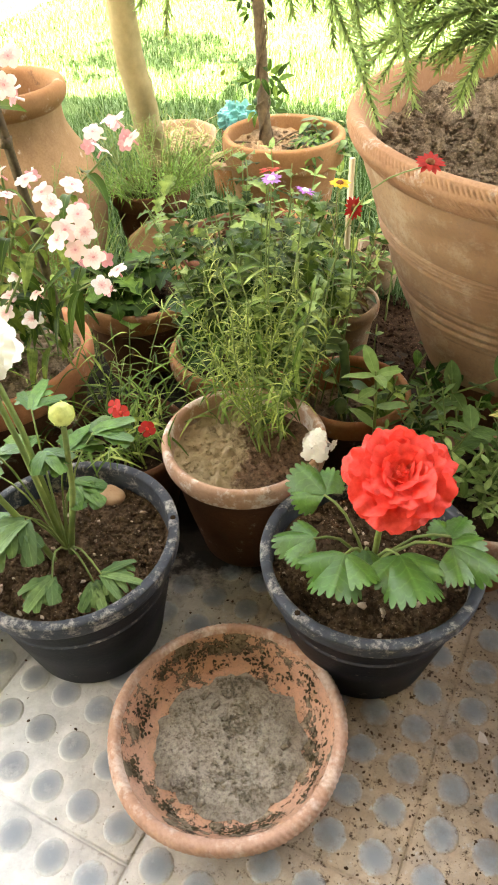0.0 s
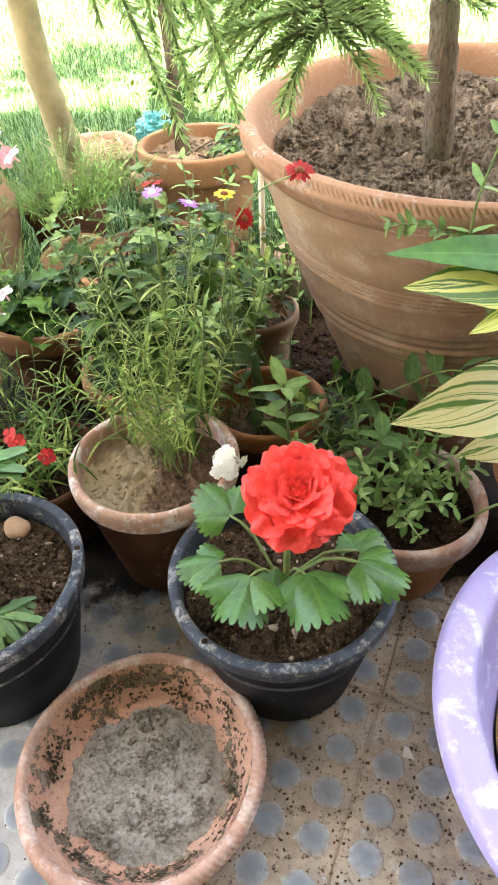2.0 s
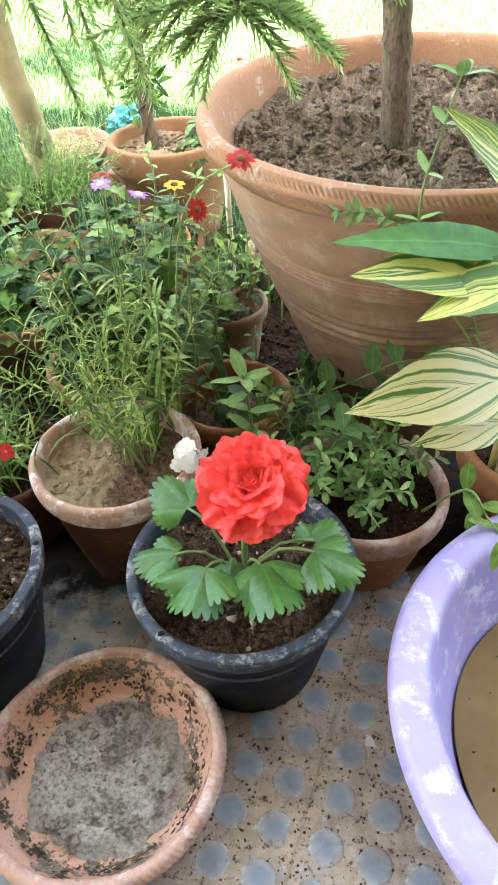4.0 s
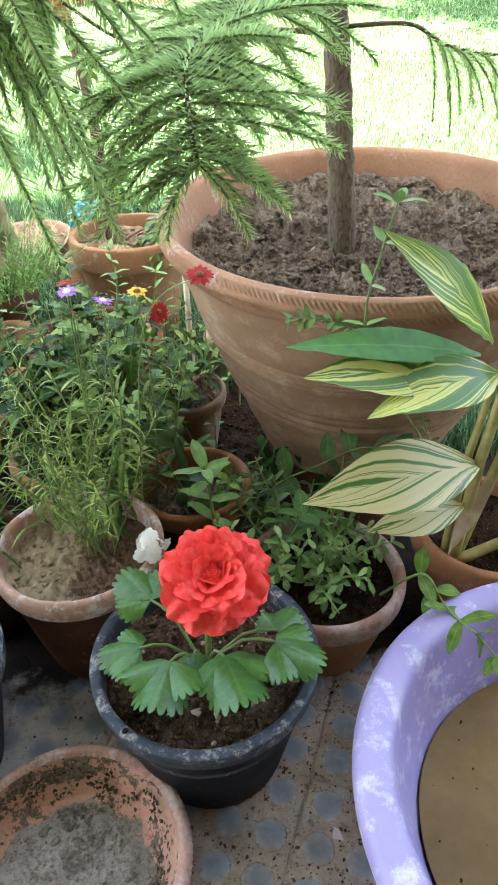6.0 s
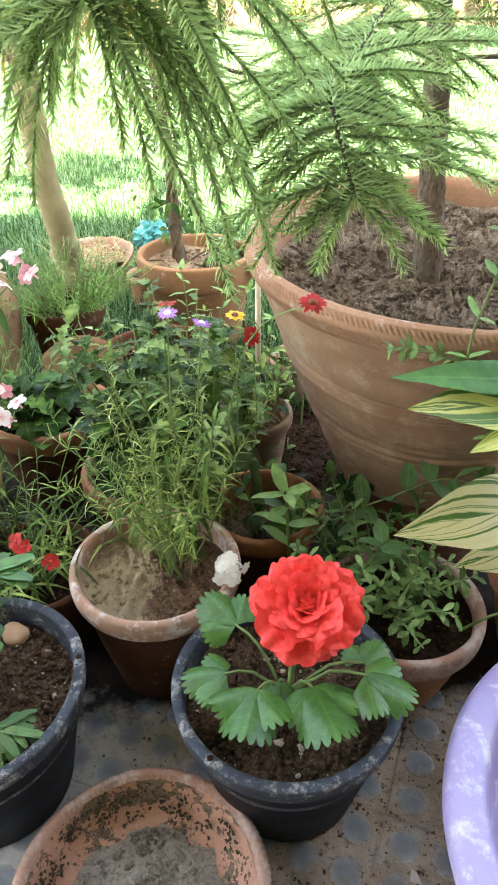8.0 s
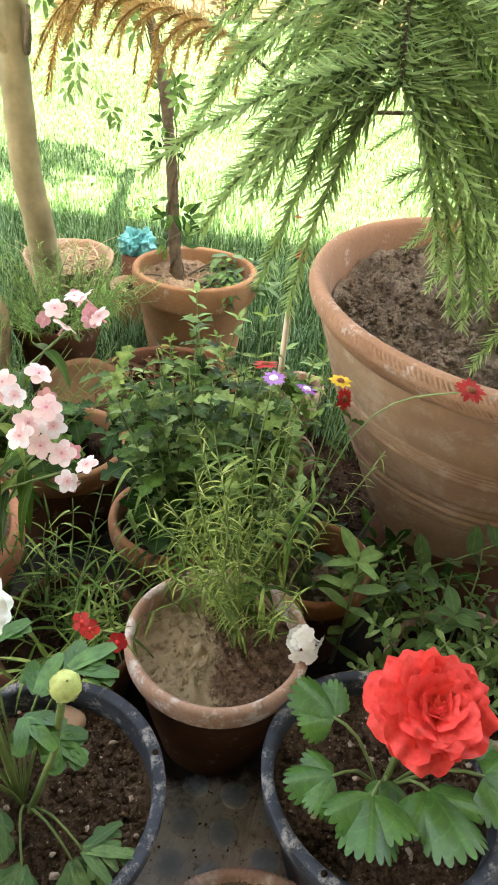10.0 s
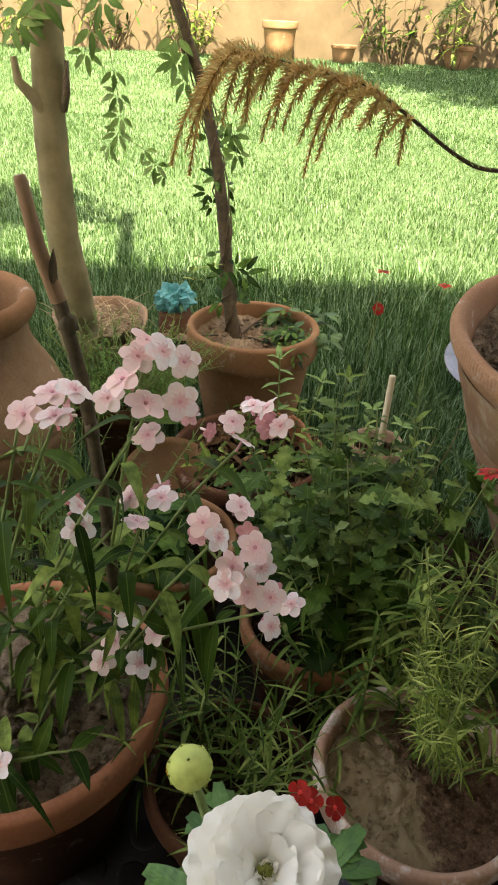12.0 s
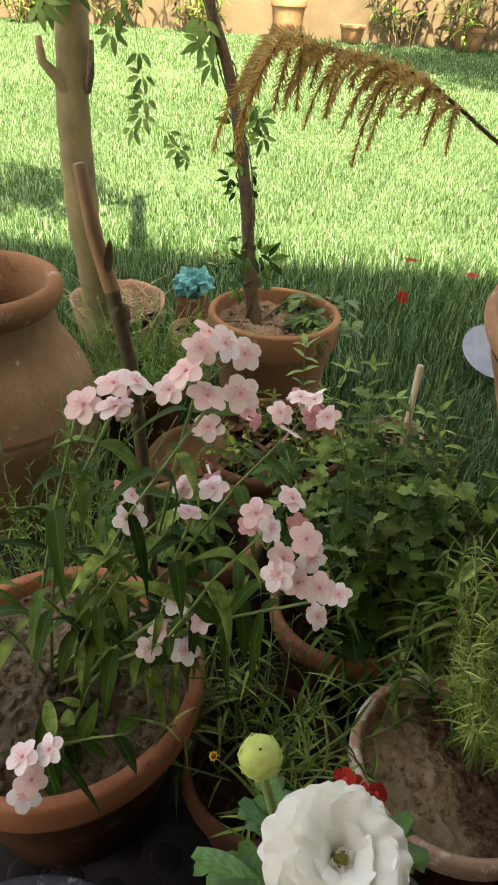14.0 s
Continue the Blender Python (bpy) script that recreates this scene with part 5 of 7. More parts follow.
# ---- variegated ginger ----
def shell_ginger():
    root = Vector((0.775, 1.02, 0.155))
    top = thing("shell_ginger", root, "variegated shell ginger with cream-striped leaves", "plant")
    crowns = []
    for a, b_, c, r in (((0.722, 0.99, 0.15), (0.735, 0.992, 0.33), (0.752, 0.99, 0.5), 0.0095), ((0.735, 1.005, 0.15), (0.775, 1.01, 0.33), (0.83, 0.99, 0.5), 0.009), ((0.728, 0.985, 0.15), (0.79, 0.955, 0.22), (0.9, 0.93, 0.25), 0.009), ((0.715, 1.005, 0.15), (0.722, 1.01, 0.3), (0.735, 1.0, 0.44), 0.0075)):
        b = Buf()
        a, m, c = Vector(a), Vector(b_), Vector(c)
        b.tube([a, a.lerp(m, 0.5), m, m.lerp(c, 0.5), c], r, r * 0.6, 10)
        part("stalk", b, GINGER_STALK, top)
        crowns.append(c)
    rng = random.Random(3)

    def blade(base, tip, w, mat, droop, up=(0, -0.35, 1), twist=0.0, label=""):
        base, tip = Vector(base), Vector(tip)
        d, ln = tip - base, (tip - base).length
        b = Buf()
        up = Vector(up).normalized()
        side = d.cross(up).normalized()
        up = side.cross(d).normalized()
        rows = []
        for i in range(15):
            s = i / 14
            p = base.lerp(tip, s) + up * (droop * ln * 4 * s * (1 - s))
            t = twist * (s - 0.3)
            sd, un = side * math.cos(t) + up * math.sin(t), up * math.cos(t) - side * math.sin(t)
            h = w * 0.5 * (0.07 * (1 - s) + math.sin(math.pi * min(1.0, s ** 0.95)) ** 1.1)
            rows.append([(p + sd * h * q + un * (0.22 * h * abs(q) - 0.1 * h * q * q) + un * 0.0012 * math.sin(s * 40 + q), (q, s)) for q in (-1, -0.5, 0, 0.5, 1)])
        b.grid(rows)
        part("leaf", b, mat, top, label)
    blade((0.712, 1.0, 0.49), (0.459, 0.935, 0.553), 0.045, GINGER_GREEN, 0.05, (0, -0.6, 1), 0, "long plain green leaf")
    blade((0.70, 0.985, 0.455), (0.478, 0.92, 0.522), 0.066, GINGER_YEL, 0.08, (0, -0.5, 1), 0.3, "striped green and yellow leaf")
    blade((0.735, 0.985, 0.47), (0.548, 0.90, 0.475), 0.07, GINGER_YEL, 0.12, (0.1, -0.6, 1), -0.5, "striped green and yellow leaf")
    blade((0.735, 0.99, 0.325), (0.478, 0.908, 0.352), 0.092, GINGER, 0.1, (0.05, -0.75, 1), 0.2, "broad cream leaf with green stripes")
    blade((0.725, 0.99, 0.255), (0.57, 0.935, 0.27), 0.055, GINGER, 0.06, (0.1, -0.6, 1), 0.2, "yellowing striped leaf")
    blade((0.72, 0.99, 0.51), (0.565, 0.955, 0.668), 0.056, GINGER_YEL, 0.07, (0.6, -0.7, 0.5), 0.4, "striped leaf reaching upward")
    blade((0.84, 0.99, 0.5), (1.05, 0.93, 0.6), 0.08, GINGER_YEL, 0.1, (0, -0.4, 1), 0.2, "striped green and yellow leaf")
    blade((0.84, 0.99, 0.48), (0.95, 1.05, 0.7), 0.07, GINGER_YEL, 0.08, (-0.4, -0.6, 0.6), 0.2, "striped green and yellow leaf")
    blade((0.9, 0.93, 0.25), (1.08, 0.86, 0.27), 0.08, GINGER, 0.12, (0, -0.3, 1), 0.1, "striped green and yellow leaf")
    blade((0.76, 0.995, 0.3), (0.70, 0.96, 0.19), 0.03, STRAW, -0.05, (0, -1, 0.3), 0.3, "withered brown sheath")
    blade((0.80, 0.995, 0.36), (0.76, 0.95, 0.27), 0.024, STRAW, -0.05, (0, -1, 0.3), 0.3, "withered brown sheath")
    blade((0.83, 0.985, 0.47), (0.93, 0.9, 0.44), 0.06, GINGER, 0.14, (0, -0.4, 1), 0.2, "striped green and yellow leaf")


GINGER_STALK = plain("sheathed_yellow_stalk", (0.22, 0.17, 0.05), (0.4, 0.35, 0.12), 45, 0.55)
shell_ginger()


# ---- trailing shoots before the big pot ----
def shoot(name, pts, label, leaf_len, leaf_w, pairs, seed, mat, r=0.0022, shape=oval, category="plant"):
    rng = random.Random(seed)
    top = thing(name, pts[0], label, category)
    pts = [Vector(p) for p in pts]
    fine = []
    for i in range(len(pts) - 1):
        p0, p1, p2, p3 = pts[max(i - 1, 0)], pts[i], pts[i + 1], pts[min(i + 2, len(pts) - 1)]
        for k in range(6):
            t = k / 6
            fine.append(0.5 * ((2 * p1) + (p2 - p0) * t + (2 * p0 - 5 * p1 + 4 * p2 - p3) * t * t + (3 * p1 - p0 - 3 * p2 + p3) * t ** 3))
    fine.append(pts[-1])
    b = Buf()
    b.tube(fine, r, r * 0.5, 6)
    part("stem", b, STEM, top)
    for i in range(pairs):
        q, ax = along(fine, 0.12 + 0.88 * (i + 0.5) / pairs)
        o = ax.orthogonal().normalized()
        t0 = rng.uniform(0, math.tau)
        for w in range(2 if i < pairs - 1 else 4):
            b = Buf()
            t = t0 + w * math.tau / (2 if i < pairs - 1 else 4)
            dd = (o * math.cos(t) + ax.cross(o) * math.sin(t) + ax * rng.uniform(0.2, 0.8)).normalized()
            b.leaf(q, dd, UP, leaf_len * rng.uniform(0.7, 1.1), leaf_w * rng.uniform(0.8, 1.1), shape, 7, rng.uniform(0.0, 0.35), 0.2, 0, rng.uniform(-0.3, 0.3))
            part("leaf", b, mat, top)
    return top


shoot("periwinkle", [(0.42, 1.17, 0.01), (0.44, 1.14, 0.12), (0.47, 1.12, 0.21), (0.53, 1.11, 0.25), (0.6, 1.11, 0.28), (0.66, 1.1, 0.27)], "creeping shoot with oval leaves before the big pot", 0.05, 0.026, 9, 1, SAGE)
shoot("periwinkle", [(0.45, 1.1, 0.01), (0.47, 1.06, 0.1), (0.48, 1.03, 0.18), (0.5, 1.02, 0.24)], "upright shoot with paired leaves", 0.05, 0.024, 7, 2, SAGE)
shoot("zinnia_shoot", [(0.375, 1.12, 0.01), (0.37, 1.09, 0.13), (0.365, 1.075, 0.24), (0.36, 1.07, 0.3)], "stout zinnia shoot with pale green top leaves", 0.052, 0.019, 6, 3, FRESH, 0.0034)
shoot("milkweed_shoot", [(0.7, 1.06, 0.15), (0.675, 1.05, 0.32), (0.585, 1.01, 0.47), (0.562, 0.99, 0.56), (0.575, 0.985, 0.64), (0.588, 0.98, 0.7)], "thin upright shoot with a leafy tip", 0.034, 0.012, 7, 4, FRESH, 0.002)
shoot("purslane_shoot", [(0.6, 0.94, 0.14), (0.64, 0.9, 0.22), (0.66, 0.87, 0.2), (0.665, 0.83, 0.21), (0.68, 0.79, 0.22), (0.7, 0.76, 0.2)], "purslane shoot trailing over the tub rim", 0.046, 0.019, 6, 5, GREEN)


def poppy_shoot():
    """A thick glaucous stalk with a folded leaf and a round bud."""
    top = thing("poppy_shoot", (0.322, 1.185, 0.110), "thick grey-green stalk with a folded leaf and a round bud", "plant")
    b = Buf()
    b.tube([(0.324, 1.185, 0.110), (0.322, 1.180, 0.170), (0.324, 1.175, 0.230), (0.317, 1.175, 0.280)], 0.0085, 0.0075, 9)
    part("stalk", b, GLAUCOUS, top)
    b = Buf()
    b.leaf((0.319, 1.175, 0.270), (-0.75, -0.15, 0.55), (0.3, -0.6, 0.8), 0.085, 0.036, lance, 10, 0.25, 0.5)
    part("leaf", b, GLAUCOUS, top)
    b = Buf()
    b.leaf((0.322, 1.173, 0.200), (0.6, -0.4, 0.35), UP, 0.06, 0.024, lance, 8, 0.4, 0.3)
    part("leaf", b, GLAUCOUS, top)
    b = Buf()
    b.tube([(0.324, 1.175, 0.120), (0.320, 1.155, 0.150), (0.318, 1.150, 0.165)], 0.002, 0.0018, 6)
    part("bud_stem", b, STEM, top)
    b = Buf()
    lathe(b, 0.318, 1.148, [(0.0005, 0.158), (0.008, 0.163), (0.0115, 0.172), (0.0105, 0.181), (0.006, 0.188), (0.0005, 0.19)], 14, 0.03)
    part("bud", b, GLAUCOUS, top)


poppy_shoot()
for pts, pairs, ln in (([(0.3, 1.8, 0.0), (0.315, 1.8, 0.17), (0.33, 1.8, 0.335)], 6, 0.042), ([(0.235, 1.8, 0.15), (0.255, 1.81, 0.22), (0.275, 1.8, 0.325)], 5, 0.038), ([(0.17, 1.8, 0.15), (0.182, 1.8, 0.27), (0.176, 1.79, 0.385)], 7, 0.04),
                       ([(0.215, 1.79, 0.15), (0.222, 1.79, 0.22), (0.226, 1.79, 0.285)], 4, 0.026), ([(0.12, 1.8, 0.15), (0.122, 1.8, 0.2), (0.125, 1.8, 0.27)], 4, 0.026), ([(0.36, 1.78, 0.0), (0.375, 1.78, 0.15), (0.38, 1.77, 0.27)], 5, 0.04), ([(0.42, 1.75, 0.0), (0.425, 1.75, 0.14), (0.44, 1.74, 0.24)], 5, 0.04)):
    shoot("zinnia_shoot", pts, "upright young zinnia shoot with paired pointed leaves", ln, ln * 0.3, pairs, int(pts[0][0] * 1000), FRESH if pairs % 2 else GREEN, 0.0022, lance)
shoot("purslane_sprig", [(0.69, 1.05, 0.15), (0.68, 1.04, 0.33), (0.6, 1.02, 0.49), (0.525, 0.995, 0.55), (0.475, 1.0, 0.556)], "small leafy sprig with reddish tips before the pot rim", 0.017, 0.008, 30, 8, SMALL_LEAF, 0.0014)
leafy_plant("moss_rose", (-0.33, 1.52, 0.0), "feathery bright green tuft behind the phlox pot", "plant", 63, 150, 0.42, 0.13, 0.03, 0.003, blade_of, MOSSY, 11, 0.3, (45, 88), 0.4, 0.0014, 3, STEM, 0.3, (10, 60), 0.5, 2)
leafy_plant("zinnia_bush", (0.2, 1.23, 0.0), "slender shoots with small light green leaves", "plant", 64, 13, 0.5, 0.055, 0.042, 0.022, oval, SMALL_LEAF, 9, 0.5, (68, 89), 0.2, 0.0018, 10, STEM, 0.35, (5, 50), 0.4, 2, lobes=2)


# ---- small flowers ----
def daisy_mesh(name, n, radius, width, mats, disc=0.28, droop=0.1, shape=oval):
    rng = random.Random(len(name))
    b = Buf()
    for j in range(n):
        a = j * math.tau / n + rng.uniform(-0.06, 0.06)
        b.leaf((math.cos(a) * radius * 0.12, math.sin(a) * radius * 0.12, 0), (math.cos(a), math.sin(a), rng.uniform(-0.05, 0.2)), UP, radius * rng.uniform(0.88, 1.05), width * rng.uniform(0.9, 1.1), shape, 4, droop, 0.1, 0)
    lathe(b, 0, 0, [(0.0001, radius * disc * 0.55), (radius * disc * 0.6, radius * disc * 0.45), (radius * disc, 0.0), (radius * disc * 0.6, -radius * 0.12)], 12, 0, 1)
    return b.mesh(name, mats)


def facing(p, n, roll=0.0):
    return Matrix.Translation(p) @ Vector(n).to_track_quat("Z", "Y").to_matrix().to_4x4() @ pose(0, 0, 0, 0, 0, roll)


def put(mesh, name, parent, p, n, roll=0.0, label="", scale=1.0):
    ob = new(name, mesh)
    under(ob, parent)
    ob.matrix_basis = facing(p, n, roll) @ Matrix.Scale(scale, 4)
    if label:
        tagged(ob, label)
    return ob


GAILLARDIA = daisy_mesh("gaillardia", 14, 0.0145, 0.0055, [DARKRED, DISC], 0.36, 0.12)
COREOPSIS = daisy_mesh("coreopsis_yellow", 9, 0.0125, 0.007, [YELLOW, DISC], 0.42)
CINERARIA = daisy_mesh("cineraria", 13, 0.0125, 0.0045, [PURPLE, WHITE], 0.42, 0.05)
WITHERED = daisy_mesh("withered_flower", 8, 0.006, 0.003, [YELLOW, DISC], 0.5, 0.5)
SMALL_RED = daisy_mesh("dianthus_flower", 5, 0.011, 0.012, [DARKRED, RED], 0.25, 0.0, fan)


def stalked(name, label, mesh, head, root, n, seed, extra="", via=None):
    top = thing(name, root, label, "flower")
    rng = random.Random(seed)
    head, root = Vector(head), Vector(root)
    b = Buf()
    m = Vector(via) if via else root.lerp(head, 0.55) + Vector((rng.uniform(-0.015, 0.015), rng.uniform(-0.015, 0.015), 0.0))
    b.tube(smooth_path([root, m, head], 6), 0.0011, 0.0008, 5)
    part("stem", b, STEM, top)
    put(mesh, "flower", top, head, n, rng.uniform(0, 360), extra)
    return top


stalked("gaillardia", "dark red gaillardia flower on a wiry stem", GAILLARDIA, (0.376, 0.938, 0.64), (0.25, 1.12, 0.1), (0.05, -0.35, 0.95), 1, via=(0.3, 1.02, 0.53))
stalked("gaillardia", "dark red gaillardia flower in side view", GAILLARDIA, (0.318, 1.12, 0.52), (0.30, 1.22, 0.1), (0.5, -0.7, 0.35), 2)
stalked("gaillardia", "red gaillardia flower behind violet daisies", GAILLARDIA, (0.212, 1.1, 0.578), (0.20, 1.2, 0.1), (-0.1, 0.2, 1), 3)
stalked("gaillardia", "small dark red flower above the grass", GAILLARDIA, (0.382, 1.826, 0.534), (0.36, 1.83, 0.0), (0.0, 0.1, 1), 4)
stalked("gaillardia", "deep red flower above the grass", GAILLARDIA, (0.422, 1.916, 0.42), (0.4, 1.92, 0.0), (0.1, -0.9, 0.4), 5)
stalked("coreopsis_flower", "yellow coreopsis flower with brown disc", COREOPSIS, (0.297, 1.082, 0.567), (0.27, 1.18, 0.1), (0.05, -0.12, 1), 6)
stalked("cineraria", "violet daisy with white centre", CINERARIA, (0.216, 1.064, 0.58), (0.2, 1.17, 0.1), (-0.05, -0.22, 0.97), 7)
stalked("cineraria", "pale violet daisy seen from the side", CINERARIA, (0.256, 1.07, 0.563), (0.23, 1.17, 0.1), (0.3, 0.05, 0.95), 8)
stalked("dianthus_flower", "small scarlet dianthus flower", SMALL_RED, (0.012, 0.958, 0.308), (-0.02, 1.06, 0.13), (0.1, -0.5, 0.9), 9)
stalked("dianthus_flower", "small scarlet dianthus flower", SMALL_RED, (0.003, 0.966, 0.312), (-0.02, 1.07, 0.13), (-0.4, -0.5, 0.8), 12)
stalked("dianthus_flower", "small scarlet dianthus flower", SMALL_RED, (0.042, 0.965, 0.275), (-0.01, 1.06, 0.13), (0.2, -0.5, 0.8), 13)
stalked("dried_flower", "small orange faded flower", WITHERED, (-0.118, 1.03, 0.28), (-0.07, 1.08, 0.13), (-0.3, -0.4, 0.8), 10)
stalked("seed_head", "dry brown seed head on a thin stem", GAILLARDIA, (0.52, 1.83, 0.5), (0.5, 1.84, 0.0), (0, 0, 1), 11)


# ---- phlox ----
def phlox_mesh(name, mats, radius=0.0155):
    b = Buf()
    rng = random.Random(8)
    rnd = lambda s: 0.25 + 0.75 * math.sin(math.pi * min(1.0, 0.1 + s * 0.88)) ** 0.6
    for j in range(5):
        a = j * math.tau / 5
        b.leaf((math.cos(a) * radius * 0.1, math.sin(a) * radius * 0.1, 0.0006 * (j % 2)), (math.cos(a), math.sin(a), 0.06), UP, radius * 0.97, radius * 0.9, rnd, 6, 0.2, 0.16, 0, rng.uniform(-0.25, 0.25))
    lathe(b, 0, 0, [(0.0001, 0.0016), (radius * 0.06, 0.0014), (radius * 0.12, 0.0009)], 10, 0, 1)
    b.tube([(0, 0, -0.0005), (0, 0, -0.014)], 0.0012, 0.0016, 6, 1, False)
    return b.mesh(name, mats)


PHLOX = phlox_mesh("phlox_flower", [PINK, EYE])
PHLOX_WHITE = phlox_mesh("white_phlox_flower", [WHITE, WHITE], 0.012)
PHLOX_OLD = phlox_mesh("faded_phlox_flower", [EYE, PINK], 0.011)


def phlox_plant():
    root = Vector((-0.27, 1.22, 0.225))
    top = thing("phlox", root, "leggy phlox with clusters of pale pink flowers", "plant")
    rng = random.Random(77)
    upper = [(-0.126, 1.11, 0.717), (-0.106, 1.11, 0.72), (-0.139, 1.1, 0.703), (-0.088, 1.12, 0.705), (-0.118, 1.12, 0.726), (-0.196, 1.12, 0.684), (-0.178, 1.12, 0.685), (-0.196, 1.118, 0.663),
             (-0.152, 1.11, 0.681), (-0.122, 1.095, 0.682), (-0.094, 1.1, 0.679), (-0.122, 1.09, 0.655), (-0.222, 1.13, 0.659), (-0.186, 1.13, 0.558), (-0.189, 1.13, 0.532), (-0.135, 1.116, 0.546), (-0.139, 1.12, 0.571), (-0.11, 1.13, 0.56)]
    east = [(-0.03, 1.2, 0.596), (-0.02, 1.196, 0.575), (0.005, 1.2, 0.61), (0.021, 1.2, 0.587), (-0.007, 1.21, 0.608), (-0.039, 1.103, 0.562), (-0.076, 1.09, 0.558), (-0.063, 1.08, 0.547),
            (-0.03, 1.075, 0.535), (-0.051, 1.074, 0.515), (-0.024, 1.07, 0.514), (-0.038, 1.06, 0.494), (-0.016, 1.06, 0.484), (0.009, 1.07, 0.461), (-0.013, 1.06, 0.444), (-0.059, 1.06, 0.508)]
    low = [(-0.147, 1.108, 0.434), (-0.164, 1.1, 0.406), (-0.123, 1.1, 0.411), (-0.178, 1.1, 0.378), (-0.14, 1.1, 0.368), (-0.303, 1.02, 0.344), (-0.278, 1.02, 0.349), (-0.297, 1.01, 0.32), (-0.306, 1.01, 0.296)]
    for p in upper + east + low:
        n = Vector((rng.gauss(-0.05, 0.4), rng.gauss(-0.35, 0.3), rng.gauss(0.85, 0.2)))
        put(PHLOX, "flower", top, p, n, rng.uniform(0, 72), "", rng.uniform(0.88, 1.1))
    for _ in range(16):
        p = Vector(rng.choice(upper[5:] + east)) + Vector((rng.gauss(0, 0.015), rng.uniform(0.0, 0.03), rng.uniform(-0.03, 0.0)))
        put(PHLOX_OLD, "faded_flower", top, p, (rng.gauss(0, 0.6), -0.6, rng.uniform(-0.4, 0.6)), rng.uniform(0, 72))
    heads = [(-0.12, 1.11, 0.715), (-0.19, 1.125, 0.67), (-0.125, 1.09, 0.67), (-0.23, 1.14, 0.64), (-0.187, 1.135, 0.53), (-0.13, 1.12, 0.54), (-0.005, 1.21, 0.575), (-0.06, 1.1, 0.53), (-0.03, 1.085, 0.49), (-0.01, 1.075, 0.45), (-0.15, 1.115, 0.385), (-0.295, 1.03, 0.315),
             (-0.34, 1.15, 0.45), (-0.2, 1.12, 0.47), (-0.16, 1.16, 0.5), (-0.09, 1.12, 0.43), (-0.22, 1.18, 0.58)]
    bs, bl = Buf(), Buf()
    for h in heads:
        h = Vector(h)
        p = root + Vector((rng.uniform(-0.05, 0.06), rng.uniform(-0.05, 0.05), 0))
        m = p.lerp(h, 0.5) + Vector((rng.uniform(-0.08, 0.08), rng.uniform(-0.05, 0.06), rng.uniform(-0.06, 0.05)))
        pts = [p, p.lerp(m, 0.4) + Vector((0, 0, 0.02)), m, m.lerp(h, 0.5) + Vector((0, 0, 0.012)), h]
        fine = []
        for i in range(4):
            for k in range(3):
                fine.append(pts[i].lerp(pts[i + 1], k / 3))
        fine.append(h)
        bs.tube(fine, 0.0024, 0.0015, 6)
        for i in range(6):
            q, ax = along(fine, 0.3 + 0.66 * i / 6)
            o = ax.orthogonal().normalized()
            t = i * 1.7 + rng.uniform(0, 0.5)
            for w in range(2):
                dd = o * math.cos(t + w * math.pi) + ax.cross(o) * math.sin(t + w * math.pi) + ax * rng.uniform(-0.2, 0.6)
                bl.leaf(q, dd, UP, rng.uniform(0.03, 0.075), rng.uniform(0.009, 0.02), lance, 9, rng.uniform(0.3, 1.25), 0.35, 0, rng.uniform(-1.3, 1.3))
        for _ in range(5):                                 # little flower stalks at the head
            bs.tube([h - Vector((0, 0, 0.028)), h + away(rng, -10, 25) * 0.014 - Vector((0, 0, 0.014))], 0.0011, 0.0008, 4)
    tagged(part("stalk_tangle", bs, STEM, top), kind="stuff")
    tagged(part("foliage", bl, PHLOX_LEAF, top), kind="stuff")


phlox_plant()


def white_cluster(c, root):
    top = thing("white_phlox", root, "small cluster of white phlox flowers", "flower")
    rng = random.Random(6)
    b = Buf()
    r, c = Vector(root), Vector(c)
    b.tube([r, r.lerp(c, 0.5) + Vector((0.01, 0, 0.015)), c], 0.0016, 0.0012, 5)
    part("stem", b, STEM, top)
    for _ in range(19):
        d = away(rng, -30, 85)
        d.y -= 0.3
        put(PHLOX_WHITE, "flower", top, c + d * rng.uniform(0.013, 0.024), d + away(rng, -60, 60) * 0.5, rng.uniform(0, 72), "", rng.uniform(0.78, 1.0))


white_cluster((0.278, 0.99, 0.228), (0.25, 1.05, 0.17))
leafy_plant("phlox_shoot", (-0.33, 1.12, 0.225), "low phlox shoots with wavy leaves", "plant", 61, 4, 0.2, 0.07, 0.075, 0.024, lance, PHLOX_LEAF, 4, 0.15, (25, 80), 0.5, 0.0026, 8, STEM, 0.4, (0, 50), 0.5, 2)


